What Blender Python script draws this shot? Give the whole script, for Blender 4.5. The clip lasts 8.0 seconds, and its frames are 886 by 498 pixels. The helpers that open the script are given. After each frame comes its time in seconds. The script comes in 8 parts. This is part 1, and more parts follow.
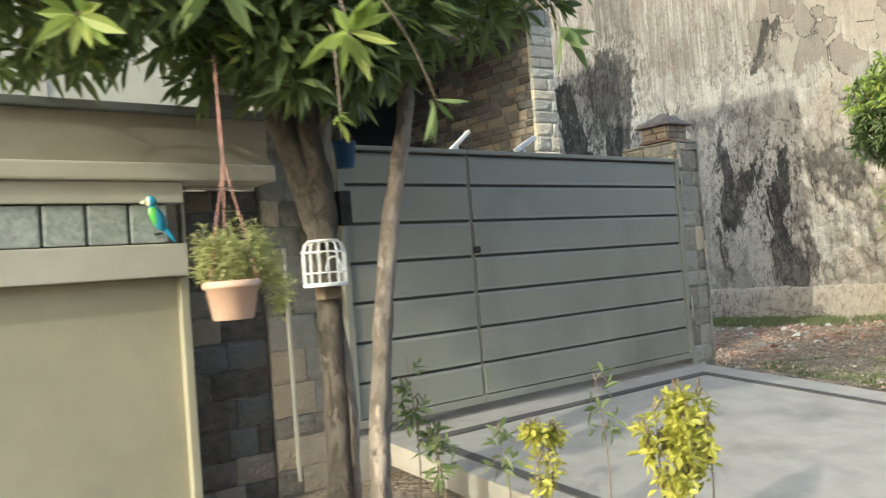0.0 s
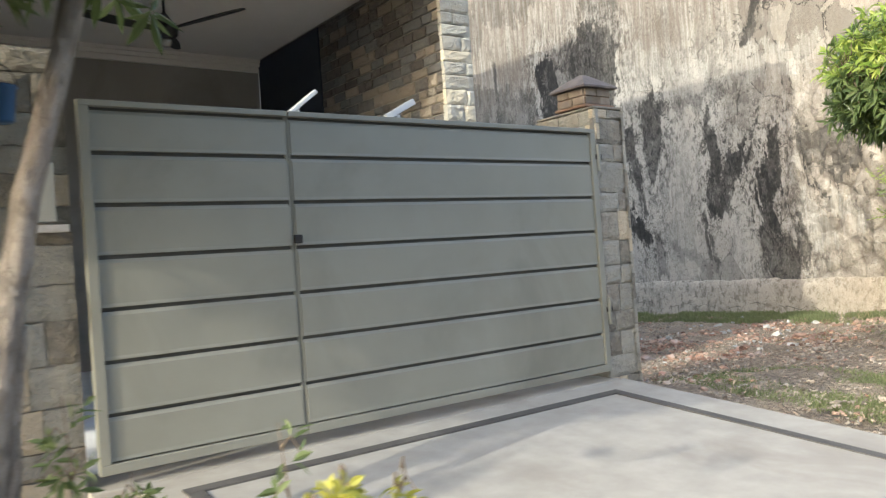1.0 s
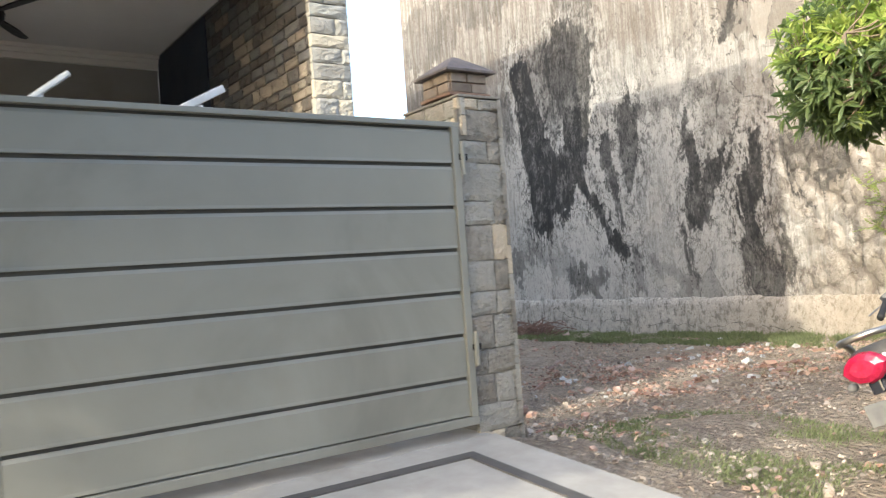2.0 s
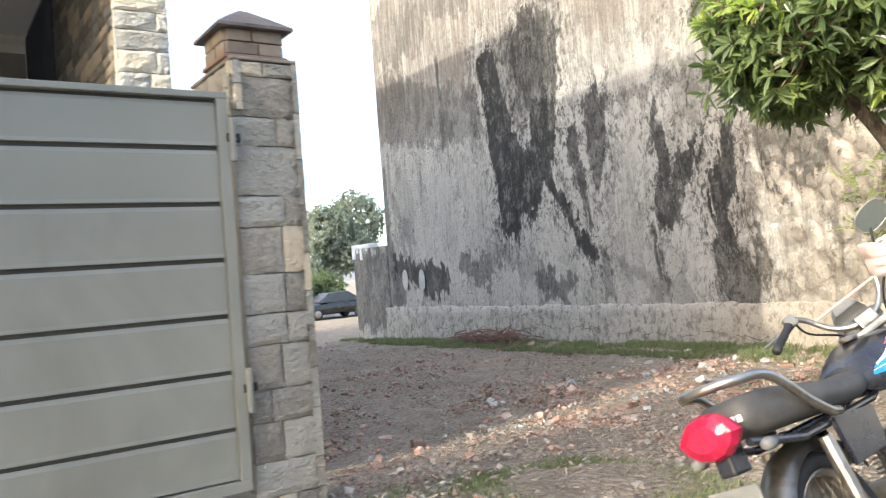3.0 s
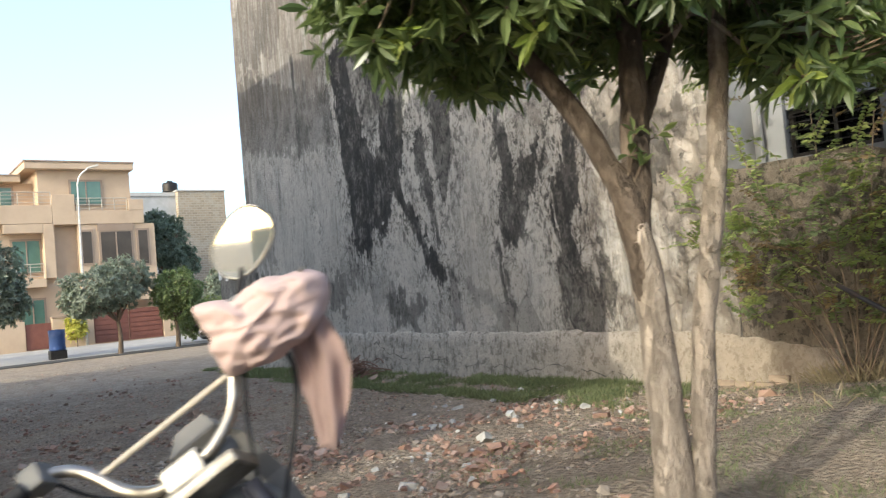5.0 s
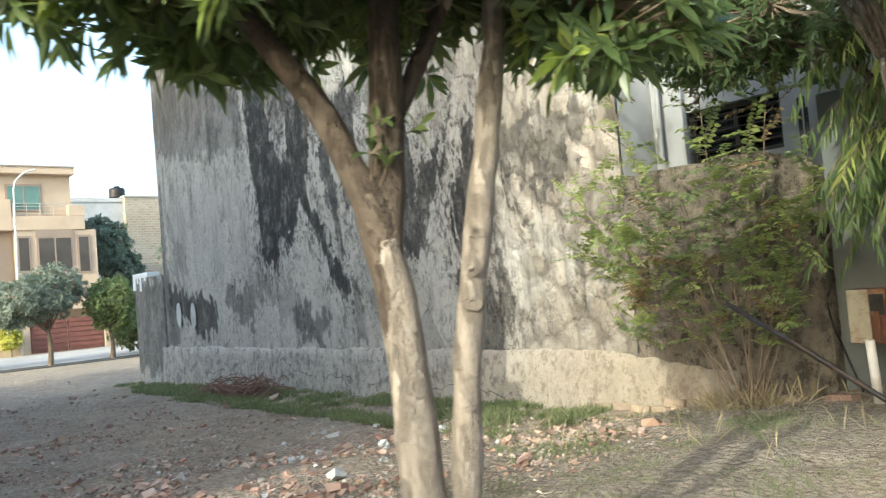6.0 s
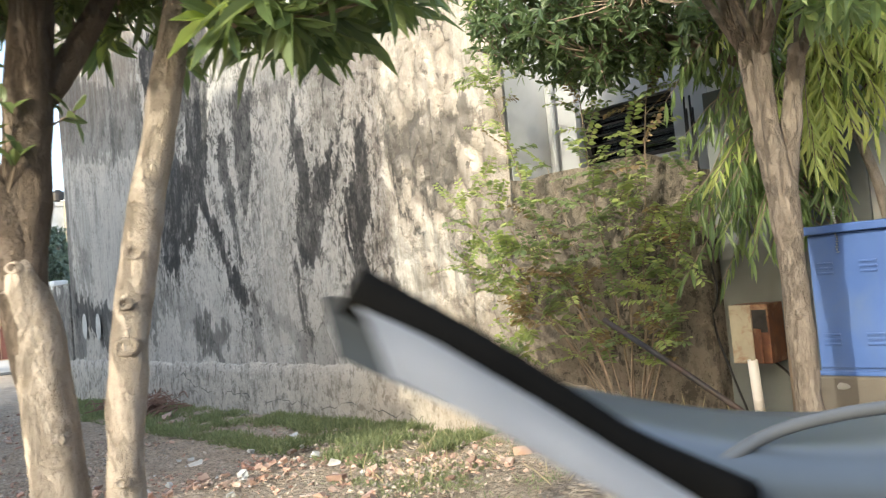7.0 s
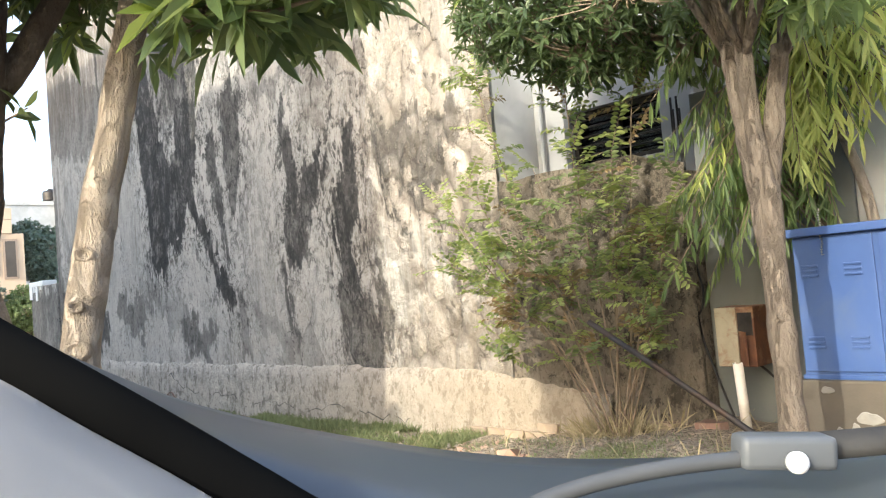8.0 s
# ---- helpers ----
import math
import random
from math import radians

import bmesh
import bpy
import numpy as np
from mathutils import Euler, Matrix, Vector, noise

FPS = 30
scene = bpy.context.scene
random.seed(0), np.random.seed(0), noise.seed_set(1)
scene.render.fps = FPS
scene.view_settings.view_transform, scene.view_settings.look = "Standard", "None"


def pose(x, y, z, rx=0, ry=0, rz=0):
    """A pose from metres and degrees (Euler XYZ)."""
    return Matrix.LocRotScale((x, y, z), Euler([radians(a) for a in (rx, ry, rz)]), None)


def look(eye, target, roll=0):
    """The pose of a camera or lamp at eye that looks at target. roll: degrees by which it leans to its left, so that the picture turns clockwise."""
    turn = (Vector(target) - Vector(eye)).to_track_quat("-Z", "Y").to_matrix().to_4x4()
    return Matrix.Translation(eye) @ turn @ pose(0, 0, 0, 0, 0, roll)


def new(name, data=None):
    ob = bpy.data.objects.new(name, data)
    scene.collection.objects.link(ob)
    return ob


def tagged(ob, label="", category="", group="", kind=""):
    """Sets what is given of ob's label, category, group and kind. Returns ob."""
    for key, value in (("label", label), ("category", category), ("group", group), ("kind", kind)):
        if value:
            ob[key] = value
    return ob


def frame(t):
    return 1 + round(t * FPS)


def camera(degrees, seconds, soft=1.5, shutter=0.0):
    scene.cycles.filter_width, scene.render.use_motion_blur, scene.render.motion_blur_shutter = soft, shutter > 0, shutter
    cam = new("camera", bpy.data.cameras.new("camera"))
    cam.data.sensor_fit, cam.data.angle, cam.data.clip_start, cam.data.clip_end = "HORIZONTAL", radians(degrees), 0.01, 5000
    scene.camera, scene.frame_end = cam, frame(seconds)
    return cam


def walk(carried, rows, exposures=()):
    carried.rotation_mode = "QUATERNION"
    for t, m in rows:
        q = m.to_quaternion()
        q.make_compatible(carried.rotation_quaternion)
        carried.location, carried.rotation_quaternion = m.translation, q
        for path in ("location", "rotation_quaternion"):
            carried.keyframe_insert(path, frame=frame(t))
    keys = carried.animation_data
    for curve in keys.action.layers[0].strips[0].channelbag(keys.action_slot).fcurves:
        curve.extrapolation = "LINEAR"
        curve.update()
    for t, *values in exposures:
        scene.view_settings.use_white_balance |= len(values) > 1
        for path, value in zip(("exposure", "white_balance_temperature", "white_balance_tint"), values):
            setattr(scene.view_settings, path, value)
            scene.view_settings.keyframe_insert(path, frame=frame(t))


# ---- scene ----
cam = camera(58.4, 8.0, soft=1.2, shutter=0.3)
METRES, EYE, TILT, LEAN, TURN = 10.2, 1.29, 1.6, 4.4, -38.0
ROWS = [
    (0.0, 0.0, 0.0, 0.0, 0.0, 0.0, 0.0),
    (0.5, 0.0571, 0.0602, 0.0018, 0.68, -0.32, -0.11),
    (1.0, 0.1142, 0.1242, 0.0024, 1.36, -1.04, -0.32),
    (1.5, 0.1698, 0.1833, 0.0056, 1.97, -0.53, -0.2),
    (3.0, 0.3326, 0.3632, 0.0113, 3.75, -0.2, 0.11),
    (3.5, 0.3852, 0.4203, 0.013, 3.95, -0.15, 0.36),
    (4.0, 0.4422, 0.475, 0.0149, 3.1, 0.08, 0.47),
    (4.5, 0.4905, 0.5173, 0.0174, 2.0, 0.46, 0.61),
    (6.0, 0.6271, 0.6278, 0.0253, -1.63, 1.3, 0.49),
    (6.5, 0.6725, 0.6598, 0.0289, -3.15, 1.49, 0.58),
    (7.0, 0.7094, 0.6844, 0.031, -4.44, 1.62, 0.58),
    (7.5, 0.7183, 0.6893, 0.0315, -4.82, 1.65, 0.5),
    (8.0, 0.7182, 0.6895, 0.0315, -4.8, 1.66, 0.4),
]

walk(cam, [(t, pose(0, 0, EYE, TILT, LEAN, TURN) @ pose(METRES * x, METRES * y, METRES * z, 90 + pitch, roll, yaw))
           for t, x, y, z, yaw, pitch, roll in ROWS],
     exposures=[(0.0, 0.24, 6250, -2), (0.5, 0.42, 6270, -1), (1.5, 0.68, 6350, 5), (3.0, 0.97, 6450, 5), (3.5, 0.72, 6380, 3), (4.0, 0.28, 6430, 6), (4.5, 0.16, 6470, 6), (6.0, 0.72, 6150, -3), (7.0, 0.98, 6420, 2), (8.0, 1.06, 6420, 4)])

# ---- light ----
SUN = Vector((1.0, 0.22, -0.45)).normalized()
world = bpy.data.worlds.new("world")
scene.world = world
world.use_nodes = True
wn = world.node_tree.nodes
sky = wn.new("ShaderNodeTexSky")
sky.sky_type, sky.sun_disc = "NISHITA", False
sky.sun_elevation = math.asin(-SUN.z)
sky.sun_rotation = math.atan2(-SUN.x, -SUN.y)
sky.air_density, sky.dust_density, sky.ozone_density = 1.0, 3.0, 1.0
wn["Background"].inputs["Strength"].default_value = 0.5
haze = wn.new("ShaderNodeMix")
haze.data_type = "RGBA"
haze.inputs[0].default_value = 0.36
haze.inputs[7].default_value = (1.27, 1.25, 1.7, 1)
world.node_tree.links.new(sky.outputs["Color"], haze.inputs[6])
world.node_tree.links.new(haze.outputs[2], wn["Background"].inputs["Color"])
sun = new("sun", bpy.data.lights.new("sun", "SUN"))
sun.data.energy, sun.data.angle, sun.data.color = 2.45, radians(0.6), (1.0, 0.93, 0.81)
sun.matrix_world = look((-30, -10, 20), Vector((-30, -10, 20)) + SUN)

# ---- material helpers ----


class Nodes:
    """A small wrapper to write node graphs in few lines."""

    def __init__(self, name):
        self.mat = bpy.data.materials.new(name)
        self.mat.use_nodes = True
        self.t = self.mat.node_tree
        self.bsdf = self.t.nodes["Principled BSDF"]
        self.pos = self.node("ShaderNodeTexCoord").outputs["Object"]

    def node(self, kind, **values):
        n = self.t.nodes.new(kind)
        for key, value in values.items():
            n.inputs[key.replace("_", " ")].default_value = value
        return n

    def link(self, a, b):
        self.t.links.new(a, b)

    def put(self, name, value):
        if hasattr(value, "is_linked"):
            self.link(value, self.bsdf.inputs[name])
        else:
            self.bsdf.inputs[name].default_value = value

    def scaled(self, scale, source=None):
        n = self.node("ShaderNodeMapping")
        n.inputs["Scale"].default_value = scale
        self.link(source or self.pos, n.inputs["Vector"])
        return n.outputs["Vector"]

    def noise(self, scale, detail=4.0, rough=0.55, vector=None, distort=0.0):
        n = self.node("ShaderNodeTexNoise", Scale=scale, Detail=detail, Roughness=rough, Distortion=distort)
        self.link(vector or self.pos, n.inputs["Vector"])
        return n.outputs["Fac"]

    def voronoi(self, scale, feature="F1", vector=None):
        n = self.node("ShaderNodeTexVoronoi", Scale=scale)
        n.feature = feature
        self.link(vector or self.pos, n.inputs["Vector"])
        return n.outputs["Distance"]

    def ramp(self, fac, lo, hi, a=0.0, b=1.0):
        n = self.node("ShaderNodeMapRange", From_Min=lo, From_Max=hi, To_Min=a, To_Max=b)
        self.link(fac, n.inputs["Value"])
        return n.outputs["Result"]

    def math(self, op, a, b=0.0):
        n = self.node("ShaderNodeMath")
        n.operation = op
        for value, slot in ((a, n.inputs[0]), (b, n.inputs[1])):
            if hasattr(value, "is_linked"):
                self.link(value, slot)
            else:
                slot.default_value = value
        return n.outputs[0]

    def mix(self, fac, a, b, blend="MIX"):
        n = self.node("ShaderNodeMix")
        n.data_type, n.blend_type = "RGBA", blend
        for value, slot in ((fac, n.inputs[0]), (a, n.inputs[6]), (b, n.inputs[7])):
            if hasattr(value, "is_linked"):
                self.link(value, slot)
            else:
                slot.default_value = (*value, 1) if isinstance(value, tuple) else value
        return n.outputs[2]

    def bump(self, height, strength=0.3, distance=0.01, after=None):
        n = self.node("ShaderNodeBump", Strength=strength, Distance=distance)
        self.link(height, n.inputs["Height"])
        if after:
            self.link(after, n.inputs["Normal"])
        self.link(n.outputs["Normal"], self.bsdf.inputs["Normal"])
        return n.outputs["Normal"]

    def piece_random(self):
        return self.node("ShaderNodeObjectInfo").outputs["Random"]

    def island_random(self):
        return self.node("ShaderNodeNewGeometry").outputs["Random Per Island"]


def surface(name, dark, light, scale=6.0, stain=None, stain_scale=1.2, rough=(0.6, 0.9), bump=0.25, grain=60.0,
            metal=0.0, stretch=(1, 1, 1), vary=0.0, islands=0.0, spec=0.35, depth=0.006, other=None, laid=False):
    """An uneven surface: two colours mixed by noise, stains at a larger scale, uneven gloss and fine relief."""
    m = Nodes(name)
    # laid pieces share meshes: their grain follows the place they lie in
    at = m.scaled(stretch, m.node("ShaderNodeNewGeometry").outputs["Position"] if laid else None)
    n1 = m.noise(scale, 6, 0.6, at)
    col = m.mix(m.ramp(n1, 0.3, 0.7), dark, light)
    if stain:
        n2 = m.noise(stain_scale, 5, 0.62, at, 0.6)
        col = m.mix(m.ramp(n2, 0.5, 0.72, 0.0, 0.85), col, stain)
    if other:
        r = m.piece_random()
        col = m.mix(m.ramp(r, 0.42, 0.46, 0.0, 0.6), col, other[0])
        col = m.mix(m.ramp(r, 0.76, 0.8, 0.0, 0.75), col, other[1])
    for amount, source in ((vary, m.piece_random), (islands, m.island_random)):
        if amount:
            hsv = m.node("ShaderNodeHueSaturation")
            m.link(col, hsv.inputs["Color"])
            m.link(m.ramp(source(), 0, 1, 1 - amount, 1 + amount), hsv.inputs["Value"])
            col = hsv.outputs["Color"]
    m.put("Base Color", col)
    n3 = m.noise(grain, 3, 0.6, at)
    m.put("Roughness", m.ramp(n1, 0.25, 0.75, rough[0], rough[1]))
    m.put("Metallic", metal)
    m.put("Specular IOR Level", spec)
    if bump:
        m.bump(m.math("ADD", n3, m.math("MULTIPLY", n1, 0.8)), bump, depth)
    return m.mat


def leaf_material(name, dark, light, gloss=0.4, glow=0.35):
    """Leaves: each its own green, a little light through the blade."""
    m = Nodes(name)
    r = m.island_random()
    col = m.mix(m.ramp(r, 0, 1), dark, light)
    col = m.mix(m.ramp(m.noise(3.0, 2), 0.35, 0.65, 0.0, 0.2), col, tuple(0.6 * c for c in dark))
    m.put("Base Color", col)
    m.put("Roughness", gloss)
    m.put("Specular IOR Level", 0.45)
    through_leaf = m.node("ShaderNodeBsdfTranslucent")
    m.link(m.mix(0.4, col, (0.36, 0.46, 0.14)), through_leaf.inputs["Color"])
    blend = m.node("ShaderNodeMixShader", Fac=glow)
    m.link(m.bsdf.outputs[0], blend.inputs[1])
    m.link(through_leaf.outputs[0], blend.inputs[2])
    m.link(blend.outputs[0], m.t.nodes["Material Output"].inputs["Surface"])
    return m.mat


def glass(name, tint=(0.9, 0.95, 0.95), rough=0.02):
    m = Nodes(name)
    m.put("Base Color", (*tint, 1))
    m.put("Roughness", rough)
    m.put("Transmission Weight", 1.0)
    m.put("IOR", 1.45)
    return m.mat


def mirror_material(name, tint=(0.75, 0.78, 0.78)):
    m = Nodes(name)
    m.put("Base Color", (*tint, 1))
    m.put("Metallic", 1.0)
    m.put("Roughness", 0.03)
    return m.mat

# ---- mesh helpers ----


def thing(name, at=(0, 0, 0), label="", category="", group="", kind="", turn=0.0):
    ob = new(name)
    ob.empty_display_size = 0.1
    ob.matrix_basis = pose(*at, 0, 0, turn)
    return tagged(ob, label, category, group, kind)


def part(name, bm, material, parent=None, label="", smooth=False):
    data = bpy.data.meshes.new(name)
    if isinstance(bm, bmesh.types.BMesh):
        bm.normal_update()
        bm.to_mesh(data)
        bm.free()
    else:
        data.from_pydata(*bm)
    data.materials.append(material)
    if smooth:
        data.polygons.foreach_set("use_smooth", [True] * len(data.polygons))
    ob = new(name, data)
    ob.parent = parent
    return tagged(ob, label)


def solid(name, bm, material, label, category="", kind="", group="", smooth=False):
    return tagged(part(name, bm, material, None, "", smooth), label, category, group, kind)


def box(bm, x0, x1, y0, y1, z0, z1, bevel=0.0, m=None):
    made = bmesh.ops.create_cube(bm, size=1.0)["verts"]
    for v in made:
        v.co = Vector((x0 + (v.co.x + 0.5) * (x1 - x0), y0 + (v.co.y + 0.5) * (y1 - y0), z0 + (v.co.z + 0.5) * (z1 - z0)))
    if bevel:
        edges = list({e for v in made for e in v.link_edges})
        res = bmesh.ops.bevel(bm, geom=edges, offset=bevel, segments=2, affect="EDGES", profile=0.6)
        made = list({v for f in res["faces"] for v in f.verts} | {v for v in made if v.is_valid})
    if m is not None:
        bmesh.ops.transform(bm, matrix=m, verts=made)
    return bm


def block(*size, bevel=0.0):
    return box(bmesh.new(), *size, bevel=bevel)


def tube(bm, points, radius, sides=10, caps=True, squash=1.0):
    """A round bar along points; radius is one number or one for each point."""
    points = [Vector(p) for p in points]
    radii = radius if hasattr(radius, "__len__") else [radius] * len(points)
    rings, side = [], None
    for n, p in enumerate(points):
        way = (points[min(n + 1, len(points) - 1)] - points[max(n - 1, 0)]).normalized()
        if side is None:
            side = way.orthogonal().normalized()
        side = (side - way * side.dot(way)).normalized()
        up = way.cross(side)
        rings.append([bm.verts.new(p + float(radii[n]) * (math.cos(a) * side + squash * math.sin(a) * up))
                      for a in (2 * math.pi * k / sides for k in range(sides))])
    for a, b in zip(rings, rings[1:]):
        for k in range(sides):
            bm.faces.new((a[k], a[(k + 1) % sides], b[(k + 1) % sides], b[k]))
    if caps:
        bm.faces.new(rings[0][::-1])
        bm.faces.new(rings[-1])
    return bm


def bar(points, radius, sides=10, squash=1.0):
    return tube(bmesh.new(), points, radius, sides, squash=squash)


def curve_points(points, steps=6):
    """A smooth line through the points."""
    p = [Vector(q) for q in points]
    p = [2 * p[0] - p[1], *p, 2 * p[-1] - p[-2]]
    out = []
    for a, b, c, d in zip(p, p[1:], p[2:], p[3:]):
        for k in range(steps):
            s = k / steps
            out.append(0.5 * (2 * b + (c - a) * s + (2 * a - 5 * b + 4 * c - d) * s * s + (3 * b - a - 3 * c + d) * s ** 3))
    return out + [p[-2]]


def lathe(profile, sides=24, bm=None, m=None):
    """Turn (radius, height) pairs round the z axis."""
    bm = bm or bmesh.new()
    rings = [[bm.verts.new((r * math.cos(2 * math.pi * k / sides), r * math.sin(2 * math.pi * k / sides), z)) for k in range(sides)] for r, z in profile]
    for a, b in zip(rings, rings[1:]):
        for k in range(sides):
            bm.faces.new((a[k], a[(k + 1) % sides], b[(k + 1) % sides], b[k]))
    if profile[0][0] > 1e-4:
        bm.faces.new(rings[0][::-1])
    if profile[-1][0] > 1e-4:
        bm.faces.new(rings[-1])
    if m is not None:
        bmesh.ops.transform(bm, matrix=m, verts=[v for ring in rings for v in ring])
    return bm


def extrude_outline(outline, depth, axis="y", bevel=0.0):
    """A plate from an outline in two dimensions: axis names the one across."""
    bm = bmesh.new()
    place = {"x": lambda a, b, c: (c, a, b), "y": lambda a, b, c: (a, c, b), "z": lambda a, b, c: (a, b, c)}[axis]
    lo = [bm.verts.new(place(a, b, -depth / 2)) for a, b in outline]
    hi = [bm.verts.new(place(a, b, depth / 2)) for a, b in outline]
    bm.faces.new(lo)
    bm.faces.new(hi[::-1])
    for k in range(len(lo)):
        j = (k + 1) % len(lo)
        bm.faces.new((lo[k], hi[k], hi[j], lo[j]))
    bmesh.ops.recalc_face_normals(bm, faces=bm.faces)
    if bevel:
        bmesh.ops.bevel(bm, geom=list(bm.edges), offset=bevel, segments=2, affect="EDGES")
    return bm


def stone_data(name, seed, rough=0.012):
    """One hewn stone, 1 x 1 across and 1 deep, its face at y = 0 bulging to the front: shared by many."""
    r = random.Random(seed)
    n = 6
    verts, faces = [], []
    for j in range(n + 1):
        for i in range(n + 1):
            u, v = i / n, j / n
            edge = min(u, 1 - u, v, 1 - v)
            face = -0.13 * min(1, edge * 9) - (0.2 * max(0.0, noise.fractal(Vector((u * 2.2, v * 2.2, seed * 3.7)), 1.0, 2.0, 3) + 0.25) + r.uniform(0, 0.1)) * (edge > 0)
            wave = noise.noise(Vector((u * 3.5, v * 3.5, seed + 9.0)))
            verts.append((u + 0.028 * wave * (0 < v < 1) + r.uniform(-0.03, 0.03) * (edge > 0), face, v + 0.075 * wave * (0 < u < 1)))
    for j in range(n):
        for i in range(n):
            a = j * (n + 1) + i
            faces.append((a, a + 1, a + n + 2, a + n + 1))
    rim = [i for i in range(n + 1)] + [j * (n + 1) + n for j in range(1, n + 1)] + [n * (n + 1) + i for i in range(n - 1, -1, -1)] + [j * (n + 1) for j in range(n - 1, 0, -1)]
    base = len(verts)
    for k in rim:
        verts.append((verts[k][0], 1.0, verts[k][2]))
    for k in range(len(rim)):
        j = (k + 1) % len(rim)
        faces.append((rim[j], rim[k], base + k, base + j))
    data = bpy.data.meshes.new(name)
    data.from_pydata(verts, [], faces)
    return data


def piece(name, data, material, parent, m):
    if not data.materials:
        data.materials.append(material)
    ob = new(name, data)
    ob.parent = parent
    ob.matrix_basis = m
    return ob


def ground_height(x, y):
    """The lie of the land: level road, a slight rise to the gate, a lower empty plot, falling gently to the back street."""
    ys = (-3000, 1.9, 4.0, 6.5, 9, 15, 20, 29, 40, 57, 3000)
    zs = (0, 0, 0.06, -0.2, -0.24, -0.33, -0.45, -0.5, -0.8, -0.95, -1.0)
    z = np.interp(y, ys, zs)
    return z + 0.2 * np.exp(-((x - 5.9) / 1.5) ** 2 - ((y - 4.6) / 1.1) ** 2)

# ---- materials ----


def soil():
    """Trodden earth: clods with dark gaps, pale dry crumbs, sandy and reddish stretches."""
    m = Nodes("soil")
    broad = m.noise(0.45, 6, 0.6, None, 0.6)
    body = m.noise(3.5, 10, 0.68)
    crumb = m.noise(26.0, 6, 0.75)
    clod = m.voronoi(22.0)
    col = m.mix(m.ramp(body, 0.34, 0.66), (0.31, 0.25, 0.19), (0.5, 0.415, 0.32))
    col = m.mix(m.ramp(broad, 0.5, 0.68, 0.0, 0.75), col, (0.5, 0.4, 0.285))
    col = m.mix(m.ramp(broad, 0.42, 0.32, 0.0, 0.5), col, (0.29, 0.235, 0.185))
    col = m.mix(m.ramp(clod, 0.45, 0.65, 0.0, 0.4), col, (0.17, 0.133, 0.1))
    col = m.mix(m.ramp(crumb, 0.57, 0.62, 0.0, 0.6), col, (0.5, 0.43, 0.345))
    col = m.mix(m.ramp(crumb, 0.42, 0.37, 0.0, 0.5), col, (0.14, 0.11, 0.085))
    m.put("Base Color", col)
    m.put("Roughness", 0.96)
    m.put("Specular IOR Level", 0.15)
    m.bump(m.math("ADD", m.math("MULTIPLY", clod, -1.2), m.math("ADD", crumb, m.math("MULTIPLY", body, 1.5))), 1.0, 0.05)
    return m.mat


SOIL = soil()
ASPHALT = surface("asphalt", (0.045, 0.044, 0.042), (0.085, 0.082, 0.078), 9, (0.13, 0.115, 0.095), 0.7, (0.75, 0.95), 0.5, 140)
CONCRETE = surface("driveway_concrete", (0.33, 0.305, 0.265), (0.43, 0.4, 0.35), 5, (0.28, 0.245, 0.205), 1.1, (0.7, 0.95), 0.3, 90)
DARK_STRIP = surface("dark_strip", (0.07, 0.065, 0.06), (0.12, 0.11, 0.1), 9)
GATE_PAINT = surface("gate_paint", (0.235, 0.228, 0.192), (0.28, 0.272, 0.23), 1.2, (0.195, 0.187, 0.155), 0.9, (0.42, 0.6), 0.05, 25, spec=0.4)
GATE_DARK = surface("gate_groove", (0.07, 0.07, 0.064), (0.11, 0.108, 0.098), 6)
CREAM = surface("cream_render", (0.5, 0.475, 0.4), (0.58, 0.555, 0.47), 2.5, (0.42, 0.395, 0.33), 0.9, (0.7, 0.9), 0.15, 80)
BEIGE = surface("beige_render", (0.35, 0.325, 0.235), (0.42, 0.39, 0.285), 2.5, (0.31, 0.285, 0.21), 0.9, (0.7, 0.9), 0.15, 80)
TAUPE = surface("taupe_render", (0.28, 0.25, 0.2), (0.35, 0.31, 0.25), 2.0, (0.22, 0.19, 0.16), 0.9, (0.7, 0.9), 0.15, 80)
STONE_GREY = surface("grey_stone", (0.24, 0.215, 0.175), (0.43, 0.385, 0.315), 16, (0.31, 0.26, 0.2), 6, (0.6, 0.9), 0.9, 45, laid=True, vary=0.4, depth=0.02, other=((0.28, 0.27, 0.235), (0.42, 0.34, 0.235)))
STONE_BROWN = surface("brown_stone", (0.07, 0.062, 0.055), (0.2, 0.175, 0.145), 16, (0.17, 0.13, 0.1), 7, (0.6, 0.9), 0.9, 45, laid=True, vary=0.5, depth=0.02, other=((0.09, 0.094, 0.098), (0.19, 0.155, 0.115)))
STONE_PALE = surface("pale_stone", (0.38, 0.36, 0.31), (0.56, 0.53, 0.46), 14, (0.46, 0.4, 0.31), 6, (0.6, 0.9), 0.9, 45, laid=True, vary=0.25, depth=0.02, other=((0.42, 0.41, 0.36), (0.52, 0.45, 0.33)))
MORTAR = surface("mortar", (0.25, 0.23, 0.2), (0.36, 0.33, 0.29), 8)
CEILING = surface("porch_ceiling_paint", (0.72, 0.66, 0.58), (0.78, 0.72, 0.64), 1.2, None, rough=(0.7, 0.9), bump=0.08)
PORCH_WALL = surface("porch_wall_paint", (0.28, 0.255, 0.22), (0.34, 0.31, 0.27), 1.0, (0.16, 0.15, 0.135), 0.7, bump=0.1)
WHITE = surface("white_paint", (0.7, 0.7, 0.68), (0.82, 0.82, 0.8), 5, (0.6, 0.58, 0.54), 2, (0.4, 0.6), 0.08)
